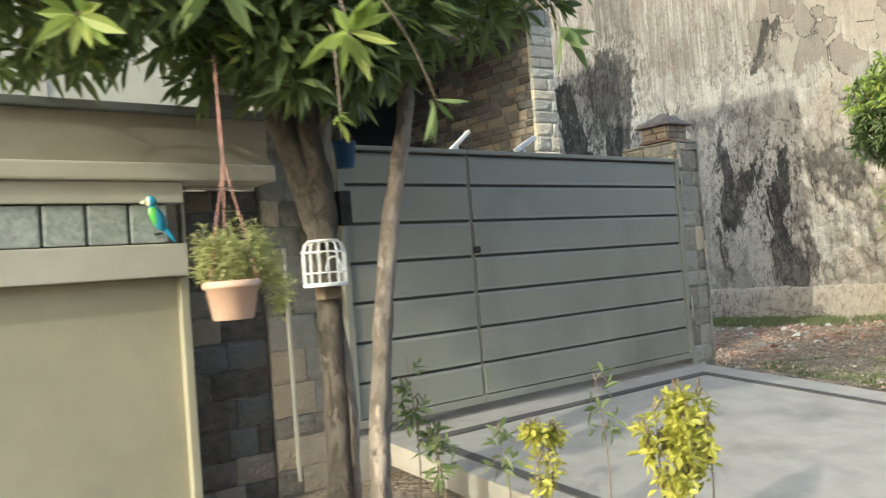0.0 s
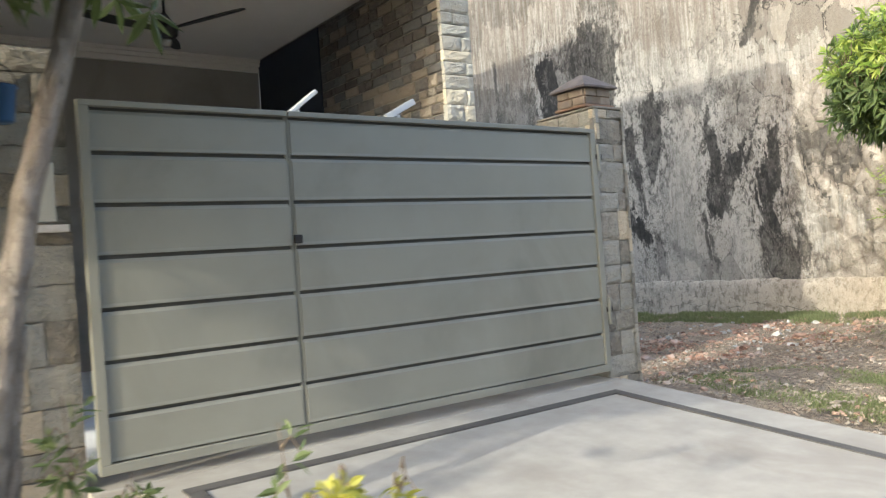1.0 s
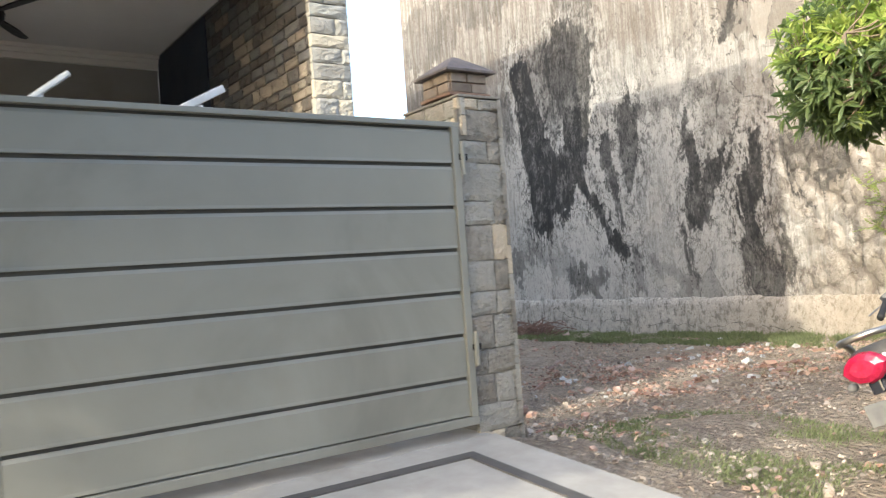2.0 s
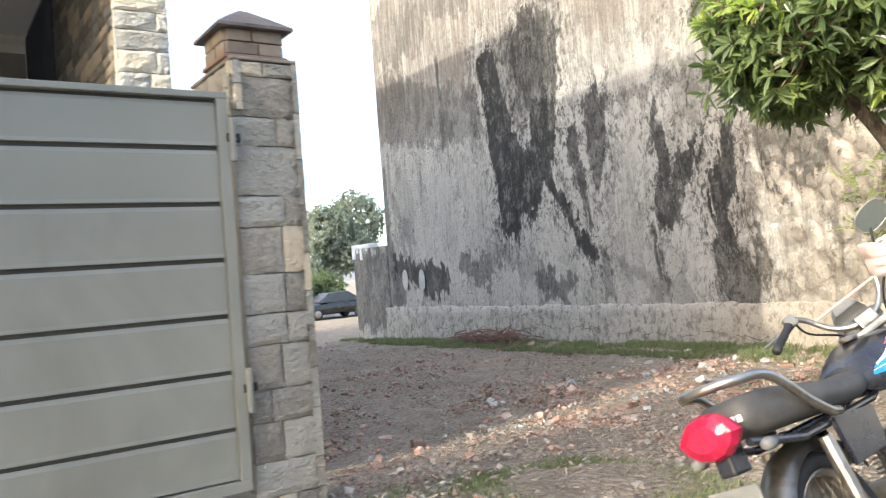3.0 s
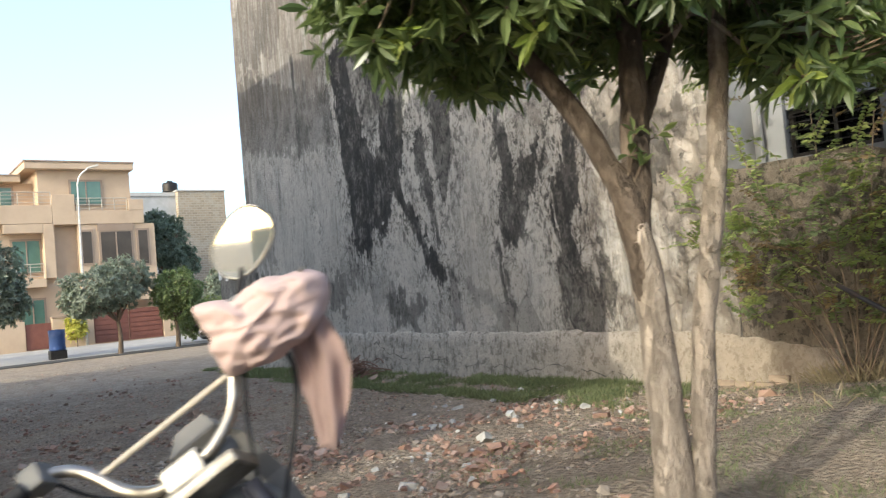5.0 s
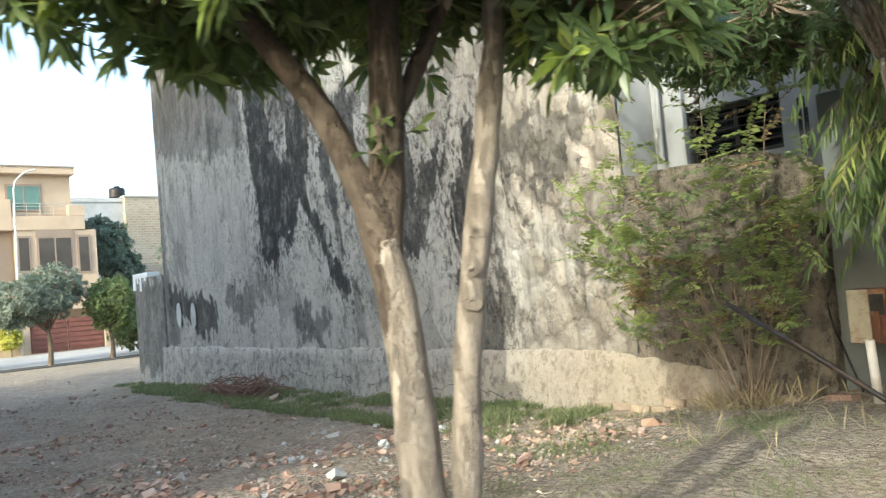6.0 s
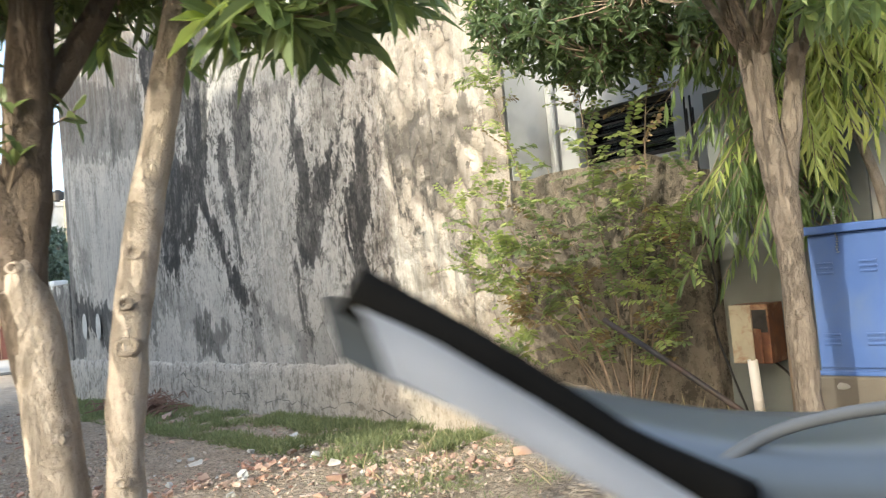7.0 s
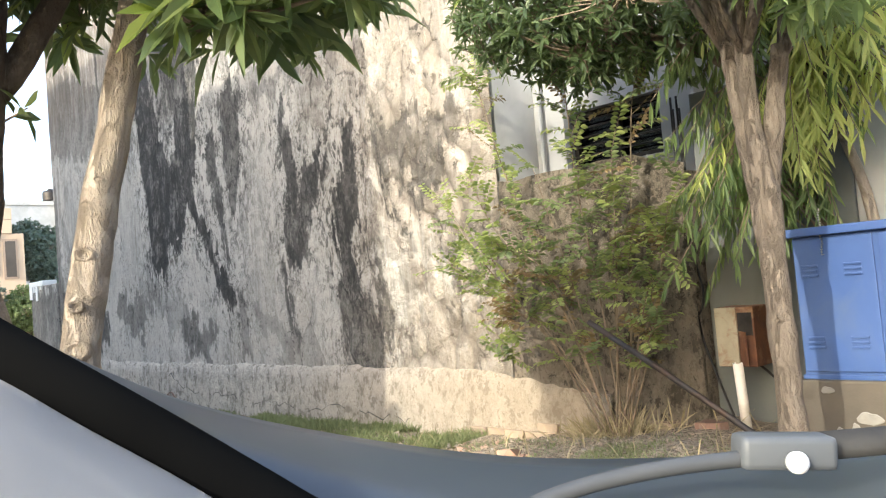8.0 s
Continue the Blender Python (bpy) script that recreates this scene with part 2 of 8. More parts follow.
GREY_RENDER = surface("grey_render", (0.42, 0.42, 0.41), (0.5, 0.5, 0.49), 1.5, (0.36, 0.36, 0.34), 0.8, (0.75, 0.92), 0.12, 70)
GREY_HOUSE = surface("grey_house_paint", (0.255, 0.258, 0.26), (0.305, 0.308, 0.31), 1.5, (0.26, 0.262, 0.262), 0.8, (0.75, 0.92), 0.12, 70)
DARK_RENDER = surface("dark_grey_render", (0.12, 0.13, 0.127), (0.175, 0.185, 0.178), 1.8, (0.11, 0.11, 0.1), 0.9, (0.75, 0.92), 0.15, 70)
PLINTH_BROWN = surface("brown_render", (0.07, 0.059, 0.047), (0.1, 0.085, 0.067), 2.5, (0.075, 0.062, 0.05), 1.2, (0.75, 0.95), 0.25, 60)
DARK_METAL = surface("dark_metal", (0.025, 0.023, 0.022), (0.05, 0.045, 0.042), 14, None, rough=(0.35, 0.6), bump=0.1, metal=0.6)
IRON_PIPE = surface("black_iron_pipe", (0.03, 0.028, 0.03), (0.07, 0.062, 0.06), 12, (0.1, 0.06, 0.04), 4, (0.4, 0.65), 0.2, metal=0.5)
RUST = surface("rusty_sheet", (0.075, 0.03, 0.02), (0.17, 0.075, 0.04), 9, (0.3, 0.2, 0.12), 5, (0.6, 0.9), 0.35, 50, metal=0.2)
RUST_PALE = surface("rust_streaked_paint", (0.24, 0.205, 0.145), (0.33, 0.29, 0.215), 7, (0.17, 0.06, 0.025), 9, (0.55, 0.85), 0.3, 50)
BLUE_PAINT = surface("blue_cabinet_paint", (0.036, 0.072, 0.2), (0.047, 0.09, 0.235), 2, (0.065, 0.1, 0.2), 1.8, (0.35, 0.5), 0.04, 40)
PVC = surface("white_pvc", (0.58, 0.54, 0.49), (0.68, 0.635, 0.58), 6, (0.42, 0.37, 0.3), 3, (0.3, 0.5), 0.05)
RUBBER = surface("black_rubber", (0.012, 0.012, 0.013), (0.03, 0.03, 0.03), 18, rough=(0.6, 0.85), bump=0.2)
CHROME = surface("worn_chrome", (0.34, 0.31, 0.27), (0.48, 0.45, 0.4), 20, (0.22, 0.16, 0.11), 9, (0.3, 0.5), 0.05, metal=1.0)


def bark_material(name="pale_bark", tone=1.0, warm=1.0):
    """Pale scarred bark: rough plates between dark fissures, with buff patches where the skin has come off."""
    m = Nodes(name)
    plate = m.noise(1.0, 10, 0.72, m.scaled((18, 18, 12)), 0.5)
    crack = m.noise(1.0, 8, 0.7, m.scaled((19, 19, 8)), 1.0)
    worn = m.noise(1.0, 8, 0.7, m.scaled((8, 8, 2.4)), 0.5)
    grit = m.noise(130.0, 4, 0.7)
    col = m.mix(m.ramp(plate, 0.36, 0.64), (0.34, 0.285, 0.232), (0.46, 0.39, 0.325))
    col = m.mix(m.ramp(worn, 0.52, 0.62, 0.0, 0.5), col, (0.56, 0.475, 0.395))
    col = m.mix(m.ramp(worn, 0.46, 0.38, 0.0, 0.35), col, (0.38, 0.345, 0.3))
    col = m.mix(m.ramp(crack, 0.37, 0.31, 0.0, 0.65), col, (0.1, 0.078, 0.06))
    col = m.mix(m.ramp(grit, 0.58, 0.66, 0.0, 0.4), col, (0.12, 0.1, 0.08))
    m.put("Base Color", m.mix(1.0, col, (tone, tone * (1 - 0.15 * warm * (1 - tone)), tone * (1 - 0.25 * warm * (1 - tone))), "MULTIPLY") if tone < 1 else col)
    m.put("Roughness", 0.93)
    m.put("Specular IOR Level", 0.15)
    m.bump(m.math("ADD", m.math("MULTIPLY", m.ramp(crack, 0.36, 0.5), 1.4), m.math("ADD", plate, m.math("ADD", m.math("MULTIPLY", grit, 0.3), m.ramp(worn, 0.41, 0.57)))), 0.95, 0.014)
    return m.mat


BARK = bark_material()
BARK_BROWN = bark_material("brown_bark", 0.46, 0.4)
# brown barks darkened further, with the crown's shade put into the colour
BARK_LIMB_SHADED = bark_material("shaded_brown_limb_bark", 0.42, 0.8)
BARK_SHADED = bark_material("shaded_grey_brown_bark", 0.36, -0.1)
BARK_DARK = surface("dark_bark", (0.07, 0.05, 0.035), (0.2, 0.15, 0.105), 8, (0.28, 0.22, 0.16), 2.5, (0.8, 1.0), 0.9, 34, stretch=(1, 1, 0.35), depth=0.02)
TWIG = surface("twig", (0.13, 0.095, 0.065), (0.27, 0.21, 0.15), 9)
LEAF = leaf_material("broad_leaf", (0.06, 0.1, 0.042), (0.215, 0.27, 0.105), 0.28, 0.45)
SCRAPED = surface("scraped_render", (0.42, 0.41, 0.38), (0.58, 0.57, 0.54), 12, (0.3, 0.29, 0.27), 7, (0.8, 0.95), 0.4, 40)
# paler copy of the broad leaf, with light on the crown put into its colour
LEAF_PALE = leaf_material("lit_leaf", (0.12, 0.18, 0.075), (0.34, 0.42, 0.18), 0.3, 0.6)
LEAF_SMALL = leaf_material("small_dark_leaf", (0.04, 0.065, 0.03), (0.12, 0.165, 0.07), 0.35, 0.4)
LEAF_NEW = leaf_material("new_leaf", (0.26, 0.38, 0.07), (0.5, 0.54, 0.15), 0.32, 0.5)
LEAF_SHRUB = leaf_material("shrub_leaf", (0.085, 0.13, 0.055), (0.28, 0.33, 0.15), 0.45, 0.5)
YOUNG_SHRUB = leaf_material("young_shrub_leaf", (0.22, 0.29, 0.08), (0.43, 0.47, 0.17), 0.4, 0.5)
# two copies of the hanging leaf: shade and sunlight put into their colours
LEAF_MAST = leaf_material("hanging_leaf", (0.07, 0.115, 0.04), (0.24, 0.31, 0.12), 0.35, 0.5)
LEAF_MAST_LIT = leaf_material("sunlit_hanging_leaf", (0.48, 0.55, 0.15), (0.78, 0.77, 0.3), 0.4, 0.6)
LEAF_YELLOW = leaf_material("yellow_leaf", (0.36, 0.36, 0.05), (0.72, 0.66, 0.16), 0.5, 0.4)
LEAF_POT = leaf_material("pot_leaf", (0.38, 0.4, 0.15), (0.68, 0.66, 0.34), 0.5, 0.5)
# far leaves are paled and greyed: distance haze put into the colour
LEAF_FAR = leaf_material("hazed_far_leaf", (0.12, 0.16, 0.135), (0.24, 0.29, 0.225), 0.6, 0.3)
LEAF_FAR_PALE = leaf_material("hazed_far_grey_leaf", (0.14, 0.17, 0.145), (0.29, 0.325, 0.265), 0.6, 0.3)
GRASS = leaf_material("grass_blade", (0.1, 0.122, 0.052), (0.27, 0.29, 0.145), 0.7, 0.3)
DRY_GRASS = leaf_material("dry_grass", (0.27, 0.21, 0.12), (0.5, 0.41, 0.26), 0.8, 0.2)
LITTER = surface("dry_leaf_litter", (0.27, 0.2, 0.145), (0.41, 0.32, 0.235), 3, (0.44, 0.36, 0.28), 4, islands=0.4)
CHAFF = surface("pale_chaff", (0.25, 0.2, 0.155), (0.4, 0.34, 0.28), 3, (0.48, 0.44, 0.37), 4, islands=0.4)
RUBBLE = surface("rubble", (0.32, 0.16, 0.11), (0.37, 0.28, 0.215), 2, (0.42, 0.38, 0.33), 3, islands=0.45, bump=0.6)


def weathered_wall():
    """Old cement render, streaked by rain: pale peeled areas, dark mould in runs, flakes with sharp lower edges."""
    m = Nodes("weathered_render")
    split = m.node("ShaderNodeSeparateXYZ")
    m.link(m.pos, split.inputs[0])
    py, pz = split.outputs["Y"], split.outputs["Z"]
    def swing(scale, stretch, amount):
        return m.math("MULTIPLY", m.math("SUBTRACT", m.noise(scale, 8, 0.68, m.scaled(stretch)), 0.5), amount)

    # strips of the skim coat that came away by themselves: each shifts the edges of what lies over it
    strip = m.node("ShaderNodeTexVoronoi", Scale=1.0)
    bent = m.node("ShaderNodeVectorMath")
    bent.operation = "ADD"
    m.link(m.scaled((0.3, 7.0, 1.2)), bent.inputs[0])
    m.link(m.math("MULTIPLY", m.noise(4.0, 5, 0.65), 1.8), bent.inputs[1])
    m.link(bent.outputs[0], strip.inputs["Vector"])
    step = m.node("ShaderNodeSeparateColor")
    m.link(strip.outputs["Color"], step.inputs[0])
    step_y = m.math("MULTIPLY", m.math("SUBTRACT", step.outputs[1], 0.5), 0.12)
    step_z = m.math("MULTIPLY", m.math("SUBTRACT", step.outputs[0], 0.5), 0.34)
    plates = m.node("ShaderNodeCombineXYZ")
    m.link(split.outputs["X"], plates.inputs[0])
    m.link(m.math("ADD", py, step_y), plates.inputs[1])
    m.link(m.math("ADD", pz, step_z), plates.inputs[2])
    runs = m.noise(1.0, 8, 0.65, m.scaled((1, 2.6, 0.22)))
    runs_fine = m.noise(1.0, 6, 0.7, m.scaled((1, 14.0, 0.6)))
    hair = m.noise(1.0, 4, 0.7, m.scaled((1, 42.0, 1.6)))
    speck = m.noise(14.0, 6, 0.75)
    mottle = m.noise(0.7, 6, 0.62, None, 0.7)
    patch = m.noise(1.0, 12, 0.68, m.scaled((1, 1.1, 0.55), plates.outputs[0]), 0.4)
    tear = m.noise(1.0, 11, 0.74, m.scaled((3, 3.4, 2.0), plates.outputs[0]))
    fleck = m.noise(1.0, 8, 0.75, m.scaled((6, 20.0, 6.0)))
    pit = m.noise(17.0, 5, 0.7)
    blotch = m.noise(6.0, 10, 0.78, None, 0.4)
    col = m.mix(m.ramp(runs, 0.36, 0.64), (0.48, 0.446, 0.395), (0.65, 0.607, 0.538))
    col = m.mix(m.ramp(mottle, 0.42, 0.62, 0.0, 0.3), col, (0.39, 0.372, 0.343))
    col = m.mix(m.ramp(patch, 0.515, 0.53, 0.0, 0.45), col, (0.53, 0.495, 0.44))
    col = m.mix(m.ramp(patch, 0.445, 0.42, 0.0, 0.48), col, (0.19, 0.175, 0.155))
    col = m.mix(m.ramp(tear, 0.545, 0.565, 0.0, 0.5), col, (0.58, 0.545, 0.49))
    col = m.mix(m.ramp(tear, 0.45, 0.43, 0.0, 0.48), col, (0.17, 0.16, 0.145))
    col = m.mix(m.ramp(runs_fine, 0.52, 0.66, 0.0, 0.18), col, (0.56, 0.525, 0.475))
    col = m.mix(m.ramp(runs_fine, 0.46, 0.36, 0.0, 0.18), col, (0.22, 0.205, 0.183))
    col = m.mix(m.ramp(hair, 0.45, 0.36, 0.0, 0.15), col, (0.2, 0.187, 0.167))
    col = m.mix(m.ramp(blotch, 0.56, 0.6, 0.0, 0.4), col, (0.6, 0.565, 0.51))
    col = m.mix(m.ramp(blotch, 0.44, 0.41, 0.0, 0.35), col, (0.16, 0.15, 0.135))
    grime = m.noise(1.0, 10, 0.72, m.scaled((1, 1.5, 0.55), plates.outputs[0]), 0.5)
    col = m.mix(m.math("MULTIPLY", m.ramp(grime, 0.475, 0.44, 0.0, 0.5), m.ramp(speck, 0.62, 0.5, 0.5, 1.0)), col, (0.15, 0.142, 0.128))
    col = m.mix(m.ramp(fleck, 0.59, 0.62, 0.0, 0.3), col, (0.62, 0.585, 0.525))
    col = m.mix(m.ramp(fleck, 0.4, 0.37, 0.0, 0.3), col, (0.13, 0.122, 0.11))
    col = m.mix(m.math("MULTIPLY", m.ramp(pit, 0.59, 0.61, 0.0, 0.8), m.ramp(mottle, 0.4, 0.58, 0.25, 1.0)), col, (0.08, 0.076, 0.07))
    # the weathered brown top of the wall
    high = m.ramp(m.math("ADD", pz, swing(0.7, (1, 1, 1), 2.5)), 4.4, 5.7, 0.0, 0.85)
    col = m.mix(m.math("MULTIPLY", high, m.ramp(runs_fine, 0.62, 0.42, 0.3, 1.0)), col, (0.22, 0.182, 0.147))
    # a brown crust on the part nearest the street, broken up by pale scrapes
    crust = m.math("MULTIPLY", m.ramp(m.math("ADD", py, swing(1.3, (1, 1, 1), 1.6)), 9.6, 7.3), m.ramp(tear, 0.6, 0.42, 0.4, 0.85))
    col = m.mix(crust, col, (0.4, 0.343, 0.28))
    # flakes: plates of lost skim coat with straight torn edges, each a tone and a depth of its own
    warp = m.math("MULTIPLY", m.math("SUBTRACT", m.noise(1.6, 4, 0.6), 0.5), 1.1)
    shift = m.node("ShaderNodeVectorMath")
    shift.operation = "ADD"
    m.link(m.scaled((0.2, 2.3, 1.35)), shift.inputs[0])
    m.link(warp, shift.inputs[1])
    cell = m.node("ShaderNodeTexVoronoi", Scale=1.0)
    m.link(shift.outputs[0], cell.inputs["Vector"])
    tone = m.node("ShaderNodeSeparateColor")
    m.link(cell.outputs["Color"], tone.inputs[0])
    rim = m.voronoi(1.0, "DISTANCE_TO_EDGE", shift.outputs[0])
    low = m.ramp(m.math("ADD", py, m.math("MULTIPLY", pz, 0.25)), 9.2, 12.5, 1.0, 0.12)
    col = m.mix(m.math("MULTIPLY", m.ramp(tone.outputs[0], 0.6, 0.64, 0.0, 0.4), low), col, (0.41, 0.362, 0.305))
    col = m.mix(m.math("MULTIPLY", m.ramp(tone.outputs[1], 0.7, 0.74, 0.0, 0.5), low), col, (0.17, 0.152, 0.13))
    line = m.math("MULTIPLY", m.ramp(m.math("ADD", rim, m.math("MULTIPLY", m.math("SUBTRACT", speck, 0.5), 0.06)), 0.035, 0.012), m.ramp(tone.outputs[2], 0.35, 0.45))
    col = m.mix(m.math("MULTIPLY", line, m.math("MULTIPLY", m.math("MULTIPLY", low, 0.9), m.ramp(tear, 0.54, 0.47))), col, (0.06, 0.055, 0.05))
    # overlapping trowel scales on the thick street-end coat, with crease shade painted in
    scale_at = m.node("ShaderNodeVectorMath")
    scale_at.operation = "ADD"
    m.link(m.scaled((0.2, 4.6, 2.9)), scale_at.inputs[0])
    m.link(m.math("MULTIPLY", m.noise(2.2, 4, 0.6), 1.3), scale_at.inputs[1])
    dome = m.node("ShaderNodeTexVoronoi", Scale=1.0)
    dome.feature = "SMOOTH_F1"
    dome.inputs["Smoothness"].default_value = 0.12
    m.link(scale_at.outputs[0], dome.inputs["Vector"])
    coat = m.math("MULTIPLY", m.ramp(m.math("ADD", py, swing(1.3, (1, 1, 1), 1.2)), 8.9, 7.6), m.ramp(m.math("ADD", pz, swing(1.1, (1, 1, 1), 1.5)), 4.3, 3.4))
    col = m.mix(m.math("MULTIPLY", coat, 0.5), col, m.mix(m.ramp(tear, 0.42, 0.58), (0.3, 0.252, 0.206), (0.47, 0.408, 0.345)))
    hollow = m.math("MULTIPLY", m.ramp(dome.outputs["Distance"], 0.54, 0.7), coat)
    col = m.mix(m.math("MULTIPLY", hollow, 0.52), col, (0.12, 0.1, 0.08))
    where = m.node("ShaderNodeCombineXYZ")
    m.link(m.math("ADD", py, m.math("ADD", m.math("MULTIPLY", step_y, 0.9), m.math("ADD", swing(1.1, (1, 1, 0.8), 0.5), m.math("ADD", swing(1.0, (2, 9, 3.0), 0.25), swing(1.0, (9, 14, 14.0), 0.16))))), where.inputs[1])
    m.link(m.math("ADD", pz, m.math("ADD", step_z, m.math("ADD", swing(1.2, (5, 1, 1), 0.4), swing(1.0, (7, 9, 3.0), 0.45)))), where.inputs[2])

    def vector(op, a, b):
        n = m.node("ShaderNodeVectorMath")
        n.operation = op
        for value, slot in ((a, n.inputs[0]), (b, n.inputs[1])):
            if hasattr(value, "is_linked"):
                m.link(value, slot)
            else:
                slot.default_value = value
        return n.outputs["Value"] if op in ("DOT_PRODUCT", "LENGTH") else n.outputs["Vector"]

    def marks(rows, edge=(-0.035, 0.015)):
        """Each mark runs from one point of the wall to another, with a half width at either end and a depth of tone."""
        total = None
        for y0, z0, y1, z1, w0, w1, depth_ in rows:
            way = Vector((0, y1 - y0, z1 - z0))
            off = vector("SUBTRACT", where.outputs[0], (0, y0, z0))
            along = m.node("ShaderNodeClamp")
            m.link(vector("DOT_PRODUCT", off, tuple(way / way.length_squared)), along.inputs["Value"])
            reach = vector("SCALE", tuple(way), (0, 0, 0))
            m.link(along.outputs[0], reach.node.inputs["Scale"])
            gap = m.math("SUBTRACT", vector("LENGTH", vector("SUBTRACT", off, reach), (0, 0, 0)), m.ramp(along.outputs[0], 0, 1, w0, w1))
            mask = m.ramp(gap, *edge, depth_, 0.0)
            total = mask if total is None else m.math("MAXIMUM", total, mask)
        return total

    # pale sheets of render that held, and the scraped band above the street end
    pale = ((18.0, 3.3, 16.9, 2.3, 0.5, 0.5, 0.6), (16.6, 3.2, 16.0, 2.2, 0.6, 0.5, 0.7), (15.2, 3.4, 14.9, 2.3, 0.45, 0.4, 0.75), (12.2, 1.6, 12.15, 0.7, 0.28, 0.3, 0.6), (10.4, 3.2, 10.5, 1.1, 0.32, 0.4, 0.5), (9.1, 4.6, 7.5, 4.5, 0.28, 0.32, 0.7),
            (9.15, 1.9, 9.1, 0.8, 0.18, 0.25, 0.55), (7.9, 1.8, 7.6, 1.2, 0.22, 0.3, 0.55), (7.4, 1.9, 7.0, 1.5, 0.14, 0.2, 0.6), (13.62, 3.95, 13.3, 3.4, 0.12, 0.07, 0.7), (11.6, 5.2, 10.2, 4.6, 0.4, 0.4, 0.45), (6.6, 4.5, 6.5, 3.2, 0.3, 0.25, 0.5))
    col = m.mix(m.math("MULTIPLY", marks(pale), m.ramp(m.math("ADD", runs_fine, m.math("MULTIPLY", tear, 0.5)), 0.62, 0.82, 0.35, 1.0)), col, m.mix(m.ramp(hair, 0.4, 0.6), (0.44, 0.415, 0.37), (0.57, 0.537, 0.48)))
    # dark mould where the rain runs down
    strong = ((14.3, 5.8, 14.0, 4.3, 0.33, 0.42, 1.0), (13.98, 3.9, 13.45, 3.0, 0.46, 0.72, 1.0), (13.6, 3.0, 13.9, 2.2, 0.7, 0.34, 1.0), (12.75, 5.7, 12.6, 4.3, 0.75, 0.46, 0.85), (12.6, 4.2, 12.8, 3.1, 0.5, 0.3, 1.0),
              (12.7, 3.2, 11.5, 1.25, 0.2, 0.13, 1.0), (11.85, 3.7, 11.5, 1.8, 0.15, 0.09, 0.9), (11.15, 4.1, 11.25, 2.7, 0.36, 0.12, 0.85), (9.77, 3.65, 9.7, 2.0, 0.12, 0.2, 0.95), (9.33, 2.85, 9.48, 2.1, 0.2, 0.16, 0.9),
              (8.45, 3.3, 8.6, 2.2, 0.14, 0.2, 0.95), (8.68, 2.3, 8.55, 1.45, 0.2, 0.2, 1.0), (8.62, 1.3, 8.4, 0.55, 0.22, 0.32, 0.75))
    faint = ((9.1, 2.9, 8.72, 3.55, 0.07, 0.05, 0.9), (7.88, 3.2, 7.77, 2.35, 0.03, 0.04, 0.95), (7.77, 2.35, 7.43, 1.96, 0.04, 0.03, 0.95), (7.25, 2.25, 6.78, 2.75, 0.15, 0.13, 0.75), (9.99, 1.9, 9.82, 0.8, 0.06, 0.07, 0.8), (8.85, 4.95, 8.4, 5.8, 0.11, 0.18, 0.85),
             (18.6, 1.45, 16.7, 1.05, 0.32, 0.42, 0.9), (15.6, 1.35, 14.75, 1.15, 0.28, 0.3, 0.65), (12.95, 0.95, 12.3, 0.75, 0.28, 0.26, 0.7), (16.12, 6.3, 16.2, 4.1, 0.06, 0.07, 0.8), (11.2, 1.2, 11.2, 0.55, 0.12, 0.12, 0.6), (8.08, 1.5, 8.0, 0.75, 0.1, 0.16, 0.7), (6.85, 1.75, 6.8, 1.3, 0.1, 0.09, 0.5))
    wide = ((13.5, 5.7, 13.25, 4.6, 0.55, 0.4, 0.55), (18.5, 5.6, 15.2, 4.7, 0.95, 0.6, 0.5), (18.15, 7.6, 17.3, 7.4, 0.96, 0.75, 0.4), (20.8, 0.9, 19.4, 0.9, 1.1, 1.1, 0.6), (10.5, 4.25, 8.9, 4.05, 0.12, 0.12, 0.4), (12.6, 7.4, 12.2, 6.0, 0.6, 0.4, 0.45), (16.0, 8.2, 15.0, 7.6, 0.9, 0.5, 0.4), (7.6, 2.8, 6.7, 2.85, 0.36, 0.28, 0.62),
            (19.0, 3.9, 18.95, 1.9, 0.16, 0.2, 0.55), (14.55, 1.7, 13.2, 1.2, 0.25, 0.3, 0.35), (10.7, 1.1, 10.0, 0.7, 0.2, 0.2, 0.35))
    mould = m.math("MULTIPLY", marks(strong + faint + wide), m.ramp(tear, 0.6, 0.5, 0.78, 1.0))
    dark = m.mix(m.ramp(patch, 0.42, 0.6), (0.022, 0.022, 0.022), (0.055, 0.053, 0.05))
    col = m.mix(m.math("MULTIPLY", mould, 0.94), col, dark)
    # round the runs the skim breaks up into black specks and bare white flakes
    near = marks(strong, (0.05, 0.75))
    crumb = m.noise(1.0, 10, 0.8, m.scaled((5, 8.0, 5.0), plates.outputs[0]), 0.5)
    col = m.mix(m.math("MULTIPLY", m.ramp(crumb, 0.475, 0.45, 0.0, 0.88), near), col, (0.045, 0.044, 0.042))
    col = m.mix(m.math("MULTIPLY", m.ramp(crumb, 0.52, 0.545, 0.0, 0.65), m.math("MULTIPLY", near, m.math("SUBTRACT", 1.0, mould))), col, (0.6, 0.57, 0.52))
    m.put("Base Color", col)
    m.put("Roughness", m.ramp(runs, 0.3, 0.7, 0.75, 0.97))
    m.put("Specular IOR Level", 0.2)
    relief = m.math("ADD", m.math("ADD", m.math("MULTIPLY", speck, 0.6), m.ramp(tear, 0.41, 0.58)), m.math("ADD", m.math("MULTIPLY", hair, 0.6), m.math("MULTIPLY", m.math("MULTIPLY", tone.outputs[0], low), 2.2)))
    m.bump(m.math("SUBTRACT", m.math("ADD", relief, m.math("MULTIPLY", blotch, 1.3)), m.math("MULTIPLY", m.math("MULTIPLY", dome.outputs["Distance"], coat), 9.0)), 0.8, 0.035)
